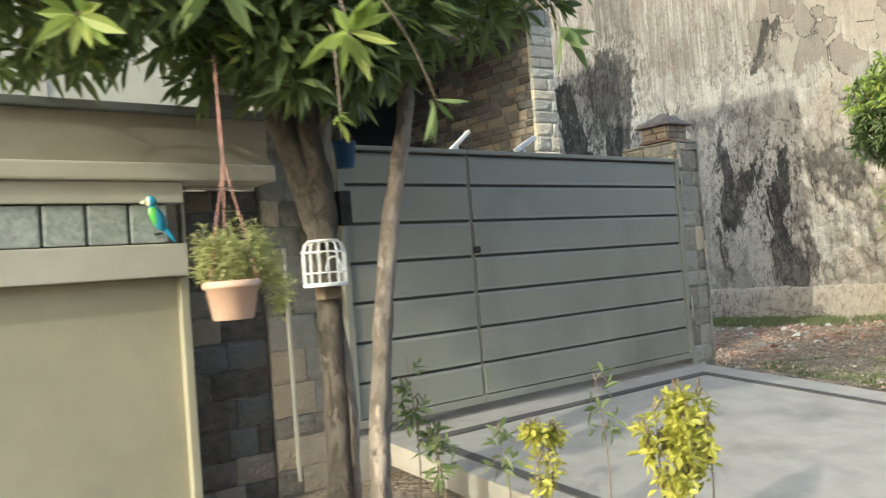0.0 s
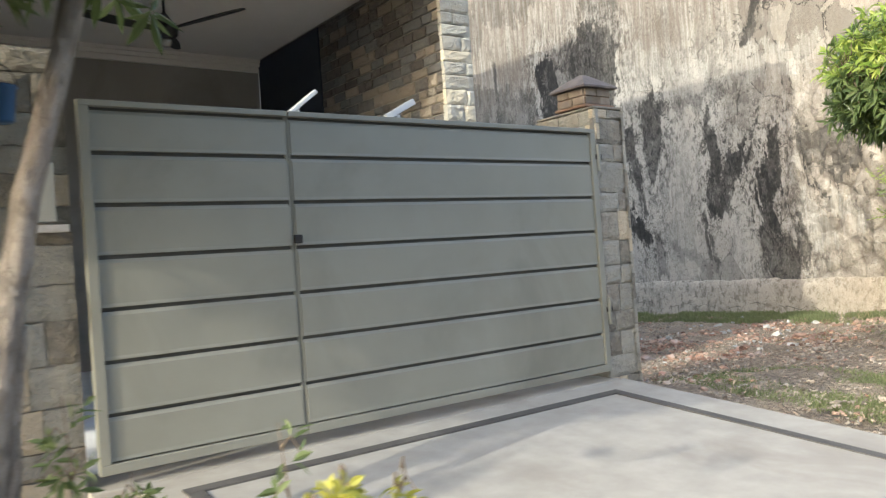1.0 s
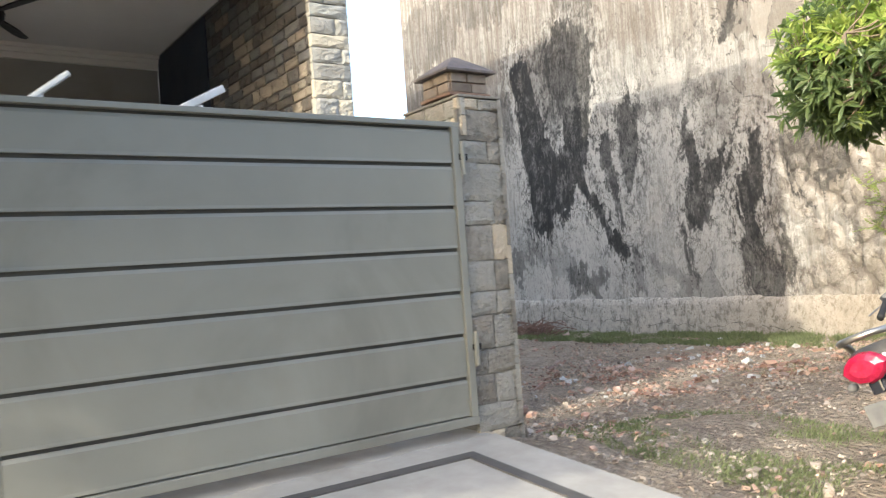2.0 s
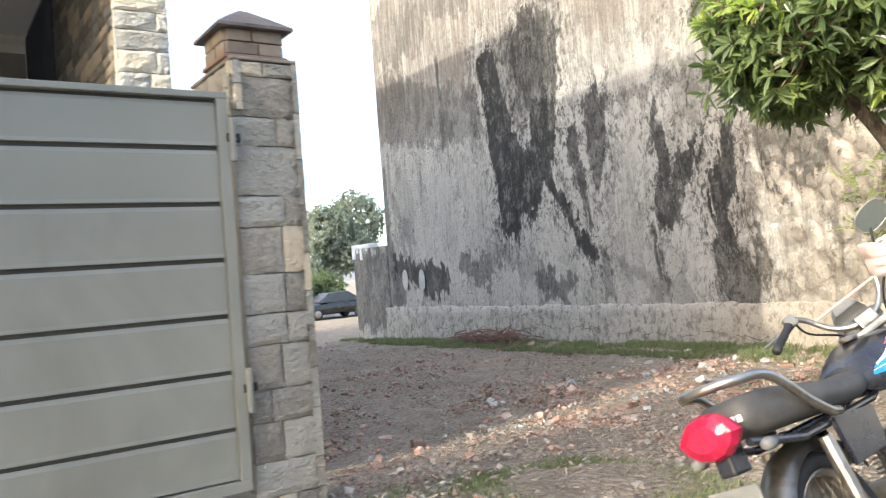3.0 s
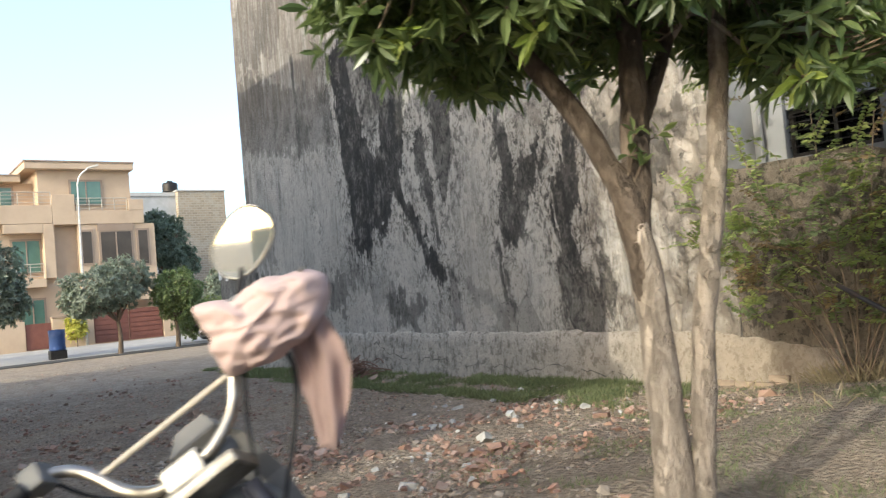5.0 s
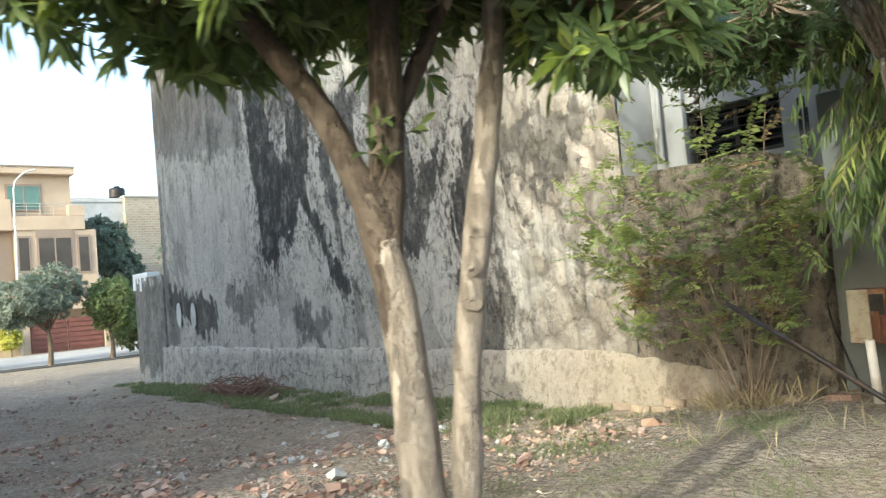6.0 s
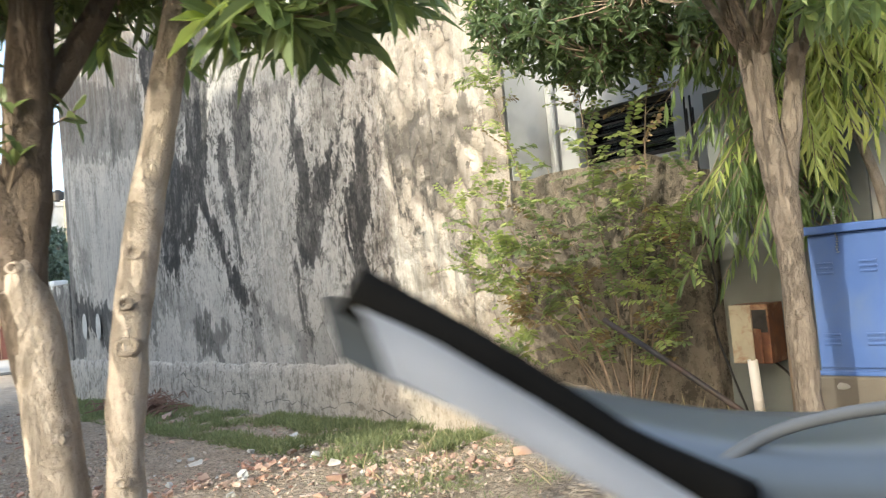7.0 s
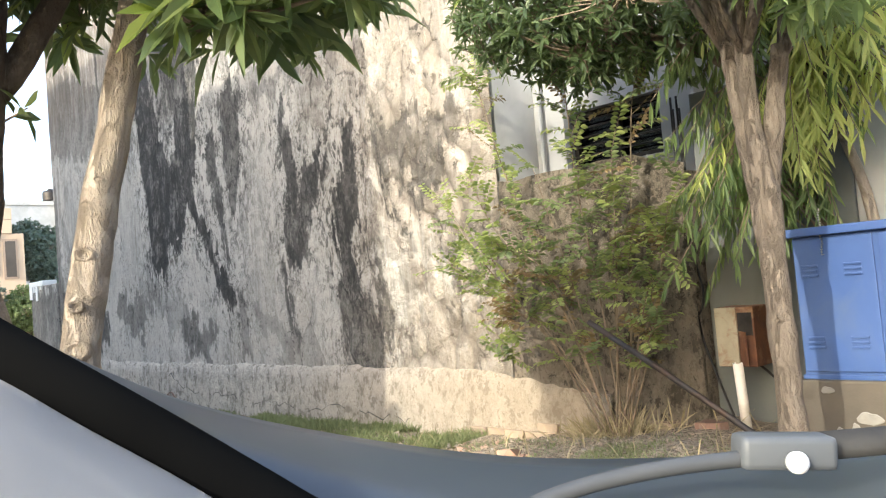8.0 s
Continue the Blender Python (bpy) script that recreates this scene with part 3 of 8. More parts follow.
    return m.mat


WEATHERED = weathered_wall()


def crumbling(name, base, pale, deep, moss, scale=1.0, relief=0.05, warm=None):
    """Rough old render: torn patches with hard edges, pits and runs of dirt."""
    m = Nodes(name)
    patch = m.noise(1.0, 12, 0.72, m.scaled((3 * scale, 3.2 * scale, 2.6 * scale)), 0.6)
    tear = m.noise(1.0, 10, 0.75, m.scaled((9 * scale, 10 * scale, 7 * scale)))
    pit = m.noise(26.0 * scale, 6, 0.75)
    run = m.noise(1.0, 8, 0.7, m.scaled((4, 9 * scale, 0.8 * scale)))
    col = m.mix(m.ramp(patch, 0.35, 0.65), base, pale)
    col = m.mix(m.ramp(patch, 0.53, 0.545, 0.0, 0.55), col, pale)
    col = m.mix(m.ramp(run, 0.56, 0.66, 0.0, 0.5), col, moss)
    col = m.mix(m.ramp(tear, 0.535, 0.55, 0.0, 0.7), col, pale)
    col = m.mix(m.ramp(tear, 0.455, 0.435, 0.0, 0.75), col, deep)
    col = m.mix(m.ramp(pit, 0.59, 0.62, 0.0, 0.75), col, deep)
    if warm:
        # peach tone towards the street end, partly the sun's warmth painted in
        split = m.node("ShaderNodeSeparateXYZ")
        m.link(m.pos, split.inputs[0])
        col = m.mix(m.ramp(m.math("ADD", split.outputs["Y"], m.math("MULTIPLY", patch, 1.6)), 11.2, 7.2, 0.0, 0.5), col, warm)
    m.put("Base Color", col)
    m.put("Roughness", 0.95)
    m.put("Specular IOR Level", 0.15)
    m.bump(m.math("ADD", m.math("MULTIPLY", tear, 1.5), m.math("ADD", pit, patch)), 0.9, relief)
    return m.mat


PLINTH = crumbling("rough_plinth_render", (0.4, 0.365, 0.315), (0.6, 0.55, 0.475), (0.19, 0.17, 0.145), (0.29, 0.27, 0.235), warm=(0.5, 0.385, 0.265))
OLD_WALL = crumbling("old_mossy_render", (0.14, 0.117, 0.092), (0.28, 0.235, 0.185), (0.06, 0.052, 0.042), (0.07, 0.07, 0.053), 0.8)
BRICK = surface("weathered_brick", (0.33, 0.25, 0.18), (0.48, 0.37, 0.27), 9, (0.22, 0.175, 0.14), 3, (0.8, 1.0), 0.5, 40, vary=0.25)

# ---- ground ----


def spaced(*runs):
    """Coordinates at uneven steps: (from, to, step) runs."""
    out = []
    for a, b, step in runs:
        out += list(np.arange(a, b, step))
    return np.array(out + [runs[-1][1]])


gx = spaced((-1500, -100, 200), (-100, -4, 8), (-4, 6, 0.5), (6, 16, 0.11), (16, 60, 2.0), (60, 100, 8), (100, 1500, 200))
gy = spaced((-1500, -100, 200), (-100, -4, 8), (-4, 1.5, 0.6), (1.5, 20, 0.11), (20, 60, 0.8), (60, 100, 8), (100, 1500, 200))
GX, GY = np.meshgrid(gx, gy)
GZ = ground_height(GX, GY)
rough_ground = np.array([noise.fractal(Vector((x * 0.9, y * 0.9, 0)), 1.0, 2.0, 4) * 0.06 + noise.noise(Vector((x * 3.7, y * 3.7, 3))) * 0.03
                         if 5 < x < 17 and 1.5 < y < 40 else 0.0 for x, y in zip(GX.ravel(), GY.ravel())]).reshape(GX.shape)
GZ += rough_ground * np.clip((GY - 1.9) / 0.6, 0, 1) - 0.012
cols = len(gx)
ground_verts = np.stack([GX, GY, GZ], -1).reshape(-1, 3).tolist()
ground_faces = [(j * cols + i, j * cols + i + 1, (j + 1) * cols + i + 1, (j + 1) * cols + i) for j in range(len(gy) - 1) for i in range(cols - 1)]
solid("ground", (ground_verts, [], ground_faces), SOIL, "bare brown trampled soil of an empty plot", "ground", "structure", smooth=True)


def lie(x, y):
    return float(ground_height(x, y))


bm = block(-300, 300, -7.0, 1.75, -0.15, 0.006)
solid("road", bm, ASPHALT, "grey asphalt residential road", "road", "structure")
bm = block(-300, 300, 39.6, 45.0, -1.0, -0.76)
solid("road_behind", bm, ASPHALT, "grey asphalt back street", "road", "structure")

# driveway: a sloping concrete slab with dark inlaid strips
driveway = thing("driveway", label="pale concrete driveway slab with dark inlaid border", category="driveway", kind="structure")


def ramp_plate(x0, x1, y0, y1, lift, thick=0.14):
    bm = bmesh.new()
    level = lambda y: 0.02 + 0.24 * min(1, max(0, (y - 1.75) / 2.5))
    v = [bm.verts.new((x, y, level(y) + lift - d)) for d in (thick, 0) for x, y in ((x0, y0), (x1, y0), (x1, y1), (x0, y1))]
    for f in ((3, 2, 1, 0), (4, 5, 6, 7), (0, 1, 5, 4), (1, 2, 6, 5), (2, 3, 7, 6), (3, 0, 4, 7)):
        bm.faces.new([v[k] for k in f])
    return bm


part("slab", ramp_plate(2.74, 6.32, 1.76, 4.32, 0.0), CONCRETE, driveway)
part("inlay_strip", ramp_plate(2.9, 5.98, 4.03, 4.1, 0.004, 0.02), DARK_STRIP, driveway, "dark inlaid strip")
part("inlay_strip", ramp_plate(5.9, 5.98, 1.8, 4.026, 0.004, 0.02), DARK_STRIP, driveway, "dark inlaid strip")
part("inlay_strip", ramp_plate(2.9, 2.98, 1.8, 4.026, 0.004, 0.02), DARK_STRIP, driveway, "dark inlaid strip")
part("threshold", block(2.55, 6.3, 4.325, 4.75, -0.1, 0.262, bevel=0.01), CONCRETE, driveway)

# ---- neighbour's weathered gable wall ----
WALL_X = 15.66
gable = thing("wall_neighbour", label="tall weathered gable wall with dark mould streaks", category="wall", kind="structure")
bm = bmesh.new()
ny, nz = 130, 90
grid = [[bm.verts.new((WALL_X + 0.02 * noise.fractal(Vector((0, y * 0.7, z * 0.5)), 1, 2, 4) - 0.004 * noise.noise(Vector((5, y * 7, z * 2))), y, z))
         for y in np.linspace(6.12, 19.1, ny + 1)] for z in np.linspace(-0.6, 10.6, nz + 1)]
for j in range(nz):
    for i in range(ny):
        bm.faces.new((grid[j][i + 1], grid[j][i], grid[j + 1][i], grid[j + 1][i + 1]))
part("gable_face", bm, WEATHERED, gable, "streaked and peeling cement render", smooth=True)
part("gable_core", block(WALL_X + 0.06, 27.0, 6.13, 19.09, -0.6, 10.58), GREY_RENDER, gable, "plain render of the sides")
# plinth band with a ragged upper edge
bm = bmesh.new()
yy = np.linspace(5.0, 19.3, 270)
front = []
for y in yy:
    top = 0.43 + 0.05 * noise.noise(Vector((y * 1.3, 0, 0))) + 0.035 * noise.noise(Vector((y * 6, 4, 0)))
    if y < 6.6:
        top -= 0.12 * (6.6 - y)
    out = [bm.verts.new((WALL_X - d + 0.01 * noise.noise(Vector((y * 4, z * 5, 2))), y, z)) for d, z in
           ((0.075, -0.6), (0.075, -0.2), (0.07, 0.05), (0.062, 0.25), (0.05, top - 0.03), (0.0, top))]
    front.append(out)
for a, b in zip(front, front[1:]):
    for k in range(5):
        bm.faces.new((b[k], a[k], a[k + 1], b[k + 1]))
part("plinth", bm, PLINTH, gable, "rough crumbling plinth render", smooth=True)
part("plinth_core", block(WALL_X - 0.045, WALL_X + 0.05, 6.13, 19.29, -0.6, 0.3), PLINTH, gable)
# cracks along the foot of the plinth
bm = bmesh.new()
r = random.Random(4)
for start in (7.6, 8.8, 9.9, 11.4, 12.6, 14.4, 16.0):
    y, z, line = start, -0.08 + r.uniform(-0.05, 0.08), []
    for k in range(12):
        line.append((WALL_X - 0.072, y, z))
        y += r.uniform(0.04, 0.14)
        z += r.uniform(-0.06, 0.06)
    tube(bm, line, [0.002 + 0.006 * r.random() for _ in line], 4)
part("crack", bm, GATE_DARK, gable, "dark crack")

# low stub wall beyond the gable, with whitewash run down over its top
stub = thing("wall_stub", label="low dark mould-stained boundary wall beyond the gable", category="wall", kind="structure")
part("stub_wall", block(WALL_X - 0.03, WALL_X + 0.22, 19.11, 21.0, -0.65, 2.08, bevel=0.02), WEATHERED, stub)
bm = block(WALL_X - 0.06, WALL_X + 0.25, 20.0, 21.03, 2.082, 2.2, bevel=0.03)
for y, w, drop in ((20.93, 0.2, 0.3), (20.7, 0.12, 0.14), (20.5, 0.14, 0.34), (20.2, 0.1, 0.1)):
    box(bm, WALL_X - 0.055, WALL_X - 0.032, y - w / 2, y + w / 2, 2.1 - drop, 2.1, bevel=0.008)
part("whitewash", bm, WHITE, stub, "white wash run down in drips")
bm = bmesh.new()
for y, z in ((18.26, 1.13), (17.47, 1.1)):
    lathe([(0.001, 0.0), (0.1, 0.004), (0.14, 0.008), (0.001, 0.012)], 16, bm, Matrix.Translation((WALL_X - 0.02, y, z)) @ pose(0, 0, 0, 0, -90, 0) @ Matrix.Diagonal((1.9, 1, 1, 1)))
part("pale_patch", bm, SCRAPED, gable, "pale oval scraped patch")

# ---- neighbour's low wall, set-back grey house and meter wall ----
low_wall = thing("wall_low", label="low crumbling rendered wall with brick courses showing", category="wall", kind="structure")
bm = bmesh.new()
yy = np.linspace(4.15, 6.11, 40)
grid = []
for z01 in np.linspace(0, 1, 30):
    line = []
    for y in yy:
        top = 2.2 + 0.04 * noise.noise(Vector((y * 3, 1, 0))) - 0.35 * max(0, 4.6 - y)
        z = -0.5 + z01 * (top + 0.5)
        line.append(bm.verts.new((WALL_X - 0.02 + 0.035 * noise.fractal(Vector((3, y * 1.7, z * 1.7)), 1, 2, 4), y, z)))
    grid.append(line)
for a, b in zip(grid, grid[1:]):
    for k in range(len(yy) - 1):
        bm.faces.new((a[k + 1], a[k], b[k], b[k + 1]))
part("wall_face", bm, OLD_WALL, low_wall, "old mossy render", smooth=True)
part("wall_core", block(WALL_X + 0.04, WALL_X + 0.3, 4.16, 6.11, -0.5, 2.0), OLD_WALL, low_wall)
house_grey = thing("wall_grey_house", label="plain pale grey rendered house wall with a dark window", category="wall", kind="structure")
part("wall_panel", block(16.3, 16.6, 5.72, 6.12, 0.5, 8.0), GREY_HOUSE, house_grey)
part("wall_panel", block(16.3, 16.6, 2.0, 5.719, 2.83, 8.0), GREY_HOUSE, house_grey)
part("wall_panel", block(16.3, 16.6, 4.7, 5.719, 0.5, 2.28), GREY_HOUSE, house_grey)
part("wall_panel", block(16.3, 16.6, 2.0, 4.699, 0.5, 2.829), GREY_HOUSE, house_grey)
part("pilaster", block(16.22, 16.299, 5.7, 5.92, 0.5, 3.25, bevel=0.01), GREY_HOUSE, house_grey)
part("drain_pipe", bar([(16.2, 5.97, 0.4), (16.2, 5.97, 3.2)], 0.025), GREY_HOUSE, house_grey)
window_1 = thing("window_1", label="dark window with a dark metal frame and bars", category="window", kind="structure")
part("pane", block(16.46, 16.47, 4.701, 5.718, 2.281, 2.829), glass("dark_glass", (0.05, 0.06, 0.06)), window_1)
bm = bmesh.new()
for y0, y1, z0, z1 in ((4.701, 5.718, 2.281, 2.33), (4.701, 5.718, 2.78, 2.829), (4.701, 4.75, 2.331, 2.779), (5.67, 5.718, 2.331, 2.779), (5.18, 5.23, 2.331, 2.779)):
    box(bm, 16.38, 16.44, y0, y1, z0, z1, 0.004)
part("window_frame", bm, DARK_METAL, window_1, "dark metal frame")
for z in (2.4, 2.49, 2.58, 2.67, 2.74):
    part("window_bar", bar([(16.35, 4.705, z), (16.35, 5.715, z)], 0.008, 6), DARK_METAL, window_1)
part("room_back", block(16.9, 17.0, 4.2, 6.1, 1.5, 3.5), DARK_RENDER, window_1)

solid("wall_meter", block(15.8, 16.05, 3.0, 4.14, -0.3, 2.6, bevel=0.01), DARK_RENDER, "dark grey rendered boundary wall behind the meter boxes", "wall", "structure")
solid("wall_cabinet", block(15.82, 16.05, -2.0, 2.998, -0.3, 2.6, bevel=0.01), GREY_RENDER, "light grey rendered boundary wall behind the blue cabinet", "wall", "structure")
solid("wall_meter_upper", block(15.9, 16.05, -2.0, 4.14, 2.602, 3.4), GREY_RENDER, "light grey upper wall", "wall", "structure")

# ---- the gate house: boundary wall, pillars, porch ----
boundary = thing("wall_boundary", label="cream rendered boundary wall with ledges and a glass block strip", category="wall", kind="structure")
part("lower_panel", block(-8, 1.5, 4.25, 4.5, -0.1, 1.37), BEIGE, boundary, "beige lower render")
part("band", block(-8, 1.54, 4.16, 4.5, 1.372, 1.545, bevel=0.008), CREAM, boundary, "cream band")
part("band", block(-8, 1.54, 4.17, 4.5, 1.762, 1.875, bevel=0.008), CREAM, boundary, "cream band")
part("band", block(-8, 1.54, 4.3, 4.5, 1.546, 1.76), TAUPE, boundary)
part("ledge", block(-8, 2.07, 4.13, 4.5, 1.877, 1.97, bevel=0.012), CREAM, boundary, "projecting cream ledge")
# darker taupe carries the shadow on the wall top in its colour
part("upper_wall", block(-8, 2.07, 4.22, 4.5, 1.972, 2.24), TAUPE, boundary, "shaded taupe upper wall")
part("coping", block(-8, 2.07, 4.18, 4.52, 2.242, 2.29, bevel=0.01), DARK_RENDER, boundary, "dark coping")
part("side_end", block(1.5, 1.55, 4.2, 4.5, -0.1, 1.37, bevel=0.008), BEIGE, boundary)
BLOCK_GLASS = surface("glass_block", (0.3, 0.33, 0.31), (0.52, 0.55, 0.52), 30, None, rough=(0.08, 0.2), bump=0.6, grain=45, spec=0.7, depth=0.01)
x = 1.46
while x > -2.0:
    part("glass_block", block(x - 0.2, x - 0.006, 4.19, 4.29, 1.552, 1.756, bevel=0.012), BLOCK_GLASS, boundary, "ribbed glass block")
    x -= 0.206

house = thing("house", label="two-storey house with an open car porch behind the gate", category="house", kind="structure")
part("wall_cream", block(-9, 1.3, 6.0, 6.3, -0.1, 4.04), CREAM, house, "cream front wall")
part("porch_back_wall", block(1.0, 6.14, 10.07, 10.4, 0, 3.88), PORCH_WALL, house, "shaded taupe back wall")
part("wall_white", block(1.301, 2.4, 6.01, 6.3, 0.26, 4.04), CREAM, house, "pale painted front wall")
part("porch_left_wall", block(1.0, 1.3, 6.31, 10.06, 0, 4.04), PORCH_WALL, house)
part("porch_ceiling", block(1.0, 6.138, 5.7, 10.06, 4.045, 4.3), CEILING, house, "plain painted ceiling")
bm = bmesh.new()
for d, z0, z1 in ((0.1, 4.0, 4.042), (0.07, 3.95, 3.999), (0.035, 3.885, 3.949)):
    box(bm, 1.31, 6.136, 10.066 - d, 10.066, z0, z1)
part("cornice", bm, CEILING, house, "stepped plaster cornice")
part("upper_storey", block(-9, 6.5, 6.0, 10.0, 4.31, 8.6), CREAM, house, "cream upper storey")
part("main_block", block(-9, 6.5, 10.41, 22.0, -0.2, 10.35), CREAM, house, "cream main block")
# unseen floor is made white to bounce light up to the ceiling
part("porch_floor", block(1.31, 6.13, 4.76, 10.06, -0.1, 0.25), WHITE, house, "unseen porch floor whitened to bounce light")
side_wall = thing("wall_porch_side", label="rough stone-faced porch side wall with a pale front edge", category="wall", kind="structure")
part("wall_core", block(6.17, 6.44, 6.03, 10.06, -0.2, 4.308), MORTAR, side_wall)
part("navy_panel", block(6.145, 6.168, 8.385, 10.055, 0.26, 4.035, bevel=0.004), surface("navy_surface", (0.028, 0.034, 0.05), (0.042, 0.05, 0.07), 2.0, (0.03, 0.034, 0.045), 1.0, (0.5, 0.7), 0.08), side_wall, "dark navy panel")

STONES = [stone_data("stone_%s" % "abcdef"[k], 40 + k) for k in range(6)]
STONES_PALE = [stone_data("pale_stone_%s" % "abcdef"[k], 60 + k) for k in range(6)]
STONES_BROWN = [stone_data("brown_stone_%s" % "abcdef"[k], 80 + k) for k in range(6)]


def stone_face(parent, origin, turn, width, z0, z1, course, lengths, stones, material, seed, depth=0.035, joint=0.006):
    """Lay stones in courses on an upright face: origin is its lower left corner as seen from the front, turn its facing."""
    r = random.Random(seed)
    z = z0
    while z < z1 - 0.02:
        h = min(course * r.uniform(0.72, 1.25), z1 - z)
        if z1 - z - h < 0.05:
            h = z1 - z
        u = -r.uniform(0, lengths[0] * 0.5)
        while u < width:
            w = r.uniform(*lengths)
            a, b = max(u, 0), min(u + w, width)
            if width - b < 0.07:
                b = width
            if a == 0 and b < 0.07:
                b = min(width, 0.12)
            if b > a:
                m = Matrix.Translation(origin) @ pose(0, 0, 0, 0, 0, turn) @ Matrix.Translation((a + joint / 2, -0.014, z - origin[2] + joint / 2)) \
                    @ Matrix.Diagonal((b - a - joint, depth * r.uniform(0.8, 1.2), h - joint, 1))
                piece("stone", r.choice(stones), material, parent, m)
            u = b
        z += h


pillar_r = thing("gate_pillar", label="grey hewn-stone gate pillar with a pitched stone cap", category="pillar", kind="structure")
part("pillar_core", block(6.295, 6.585, 4.405, 5.0, -0.1, 2.32), MORTAR, pillar_r)
part("cap_slab", block(6.27, 6.605, 4.38, 5.01, 2.322, 2.34, bevel=0.006), STONE_GREY, pillar_r, "thin stone cap slab")
TERRACOTTA = surface("terracotta", (0.2, 0.12, 0.08), (0.3, 0.19, 0.13), 6, (0.2, 0.12, 0.08), 4)
ROOF_CAP = surface("cap_roof", (0.08, 0.066, 0.06), (0.18, 0.15, 0.135), 7, (0.27, 0.24, 0.215), 3, bump=0.4)
LAMP_GLASS = surface("clear_lamp_glass", (0.3, 0.3, 0.3), (0.42, 0.42, 0.42), 6, None, rough=(0.15, 0.3), bump=0.05)
CAP_STONE = surface("brown_cap_stone", (0.17, 0.125, 0.09), (0.3, 0.24, 0.18), 9, (0.22, 0.19, 0.16), 5, (0.7, 0.9), 0.5, 40, vary=0.25)
lantern = thing("pillar_cap", (6.43, 4.62, 2.35), "square stone-built cap with terracotta joints and a pitched roof", "pillar cap")
part("cap_core", block(-0.14, 0.14, -0.14, 0.14, 0.0, 0.15, bevel=0.004), TERRACOTTA, lantern, "terracotta joints")
part("base_course", block(-0.165, 0.165, -0.165, 0.165, 0.0, 0.022, bevel=0.006), TERRACOTTA, lantern, "thin terracotta base")
r = random.Random(31)
for turn_ in (0, 90, 180, 270):
    for z0, z1, cut in ((0.026, 0.084, 0.02), (0.09, 0.148, -0.015)):
        for u0, u1 in ((-0.138, cut - 0.004), (cut + 0.004, 0.138)):
            part("stone", box(bmesh.new(), u0, u1, -0.152 - r.uniform(0, 0.006), -0.13, z0, z1, 0.006, pose(0, 0, 0, 0, 0, turn_)), CAP_STONE, lantern)
bm = bmesh.new()
rim = [bm.verts.new((sx * 0.192, sy * 0.192, 0.151)) for sx, sy in ((-1, -1), (1, -1), (1, 1), (-1, 1))]
rim2 = [bm.verts.new((sx * 0.192, sy * 0.192, 0.166)) for sx, sy in ((-1, -1), (1, -1), (1, 1), (-1, 1))]
mid = [bm.verts.new((sx * 0.1, sy * 0.1, 0.232)) for sx, sy in ((-1, -1), (1, -1), (1, 1), (-1, 1))]
top = [bm.verts.new((sx * 0.02, sy * 0.02, 0.285)) for sx, sy in ((-1, -1), (1, -1), (1, 1), (-1, 1))]
bm.faces.new(rim[::-1])
bm.faces.new(top)
for a, b in ((rim, rim2), (rim2, mid), (mid, top)):
    for k in range(4):
        bm.faces.new((a[k], a[(k + 1) % 4], b[(k + 1) % 4], b[k]))
part("roof", bm, ROOF_CAP, lantern, "weathered pitched roof")

pillar_l = thing("stone_pillar", label="dark hewn-stone pillar beside the gate", category="pillar", kind="structure")
part("pillar_core", block(1.6, 2.08, 4.46, 4.8, -0.1, 1.86), MORTAR, pillar_l)
part("pillar_core", block(2.1, 2.56, 4.44, 4.9, -0.1, 2.4), MORTAR, pillar_l)
part("frame_bead", tube(bmesh.new(), [(1.61, 4.4, 0.2), (1.61, 4.4, 1.84), (1.64, 4.4, 1.87), (2.05, 4.4, 1.87)], 0.012, 8), CREAM, pillar_l, "pale metal edge bead")
part("drain_pipe", bar([(2.2, 4.36, 0.1), (2.2, 4.36, 1.5)], 0.014, 8), CREAM, pillar_l, "thin pale pipe")

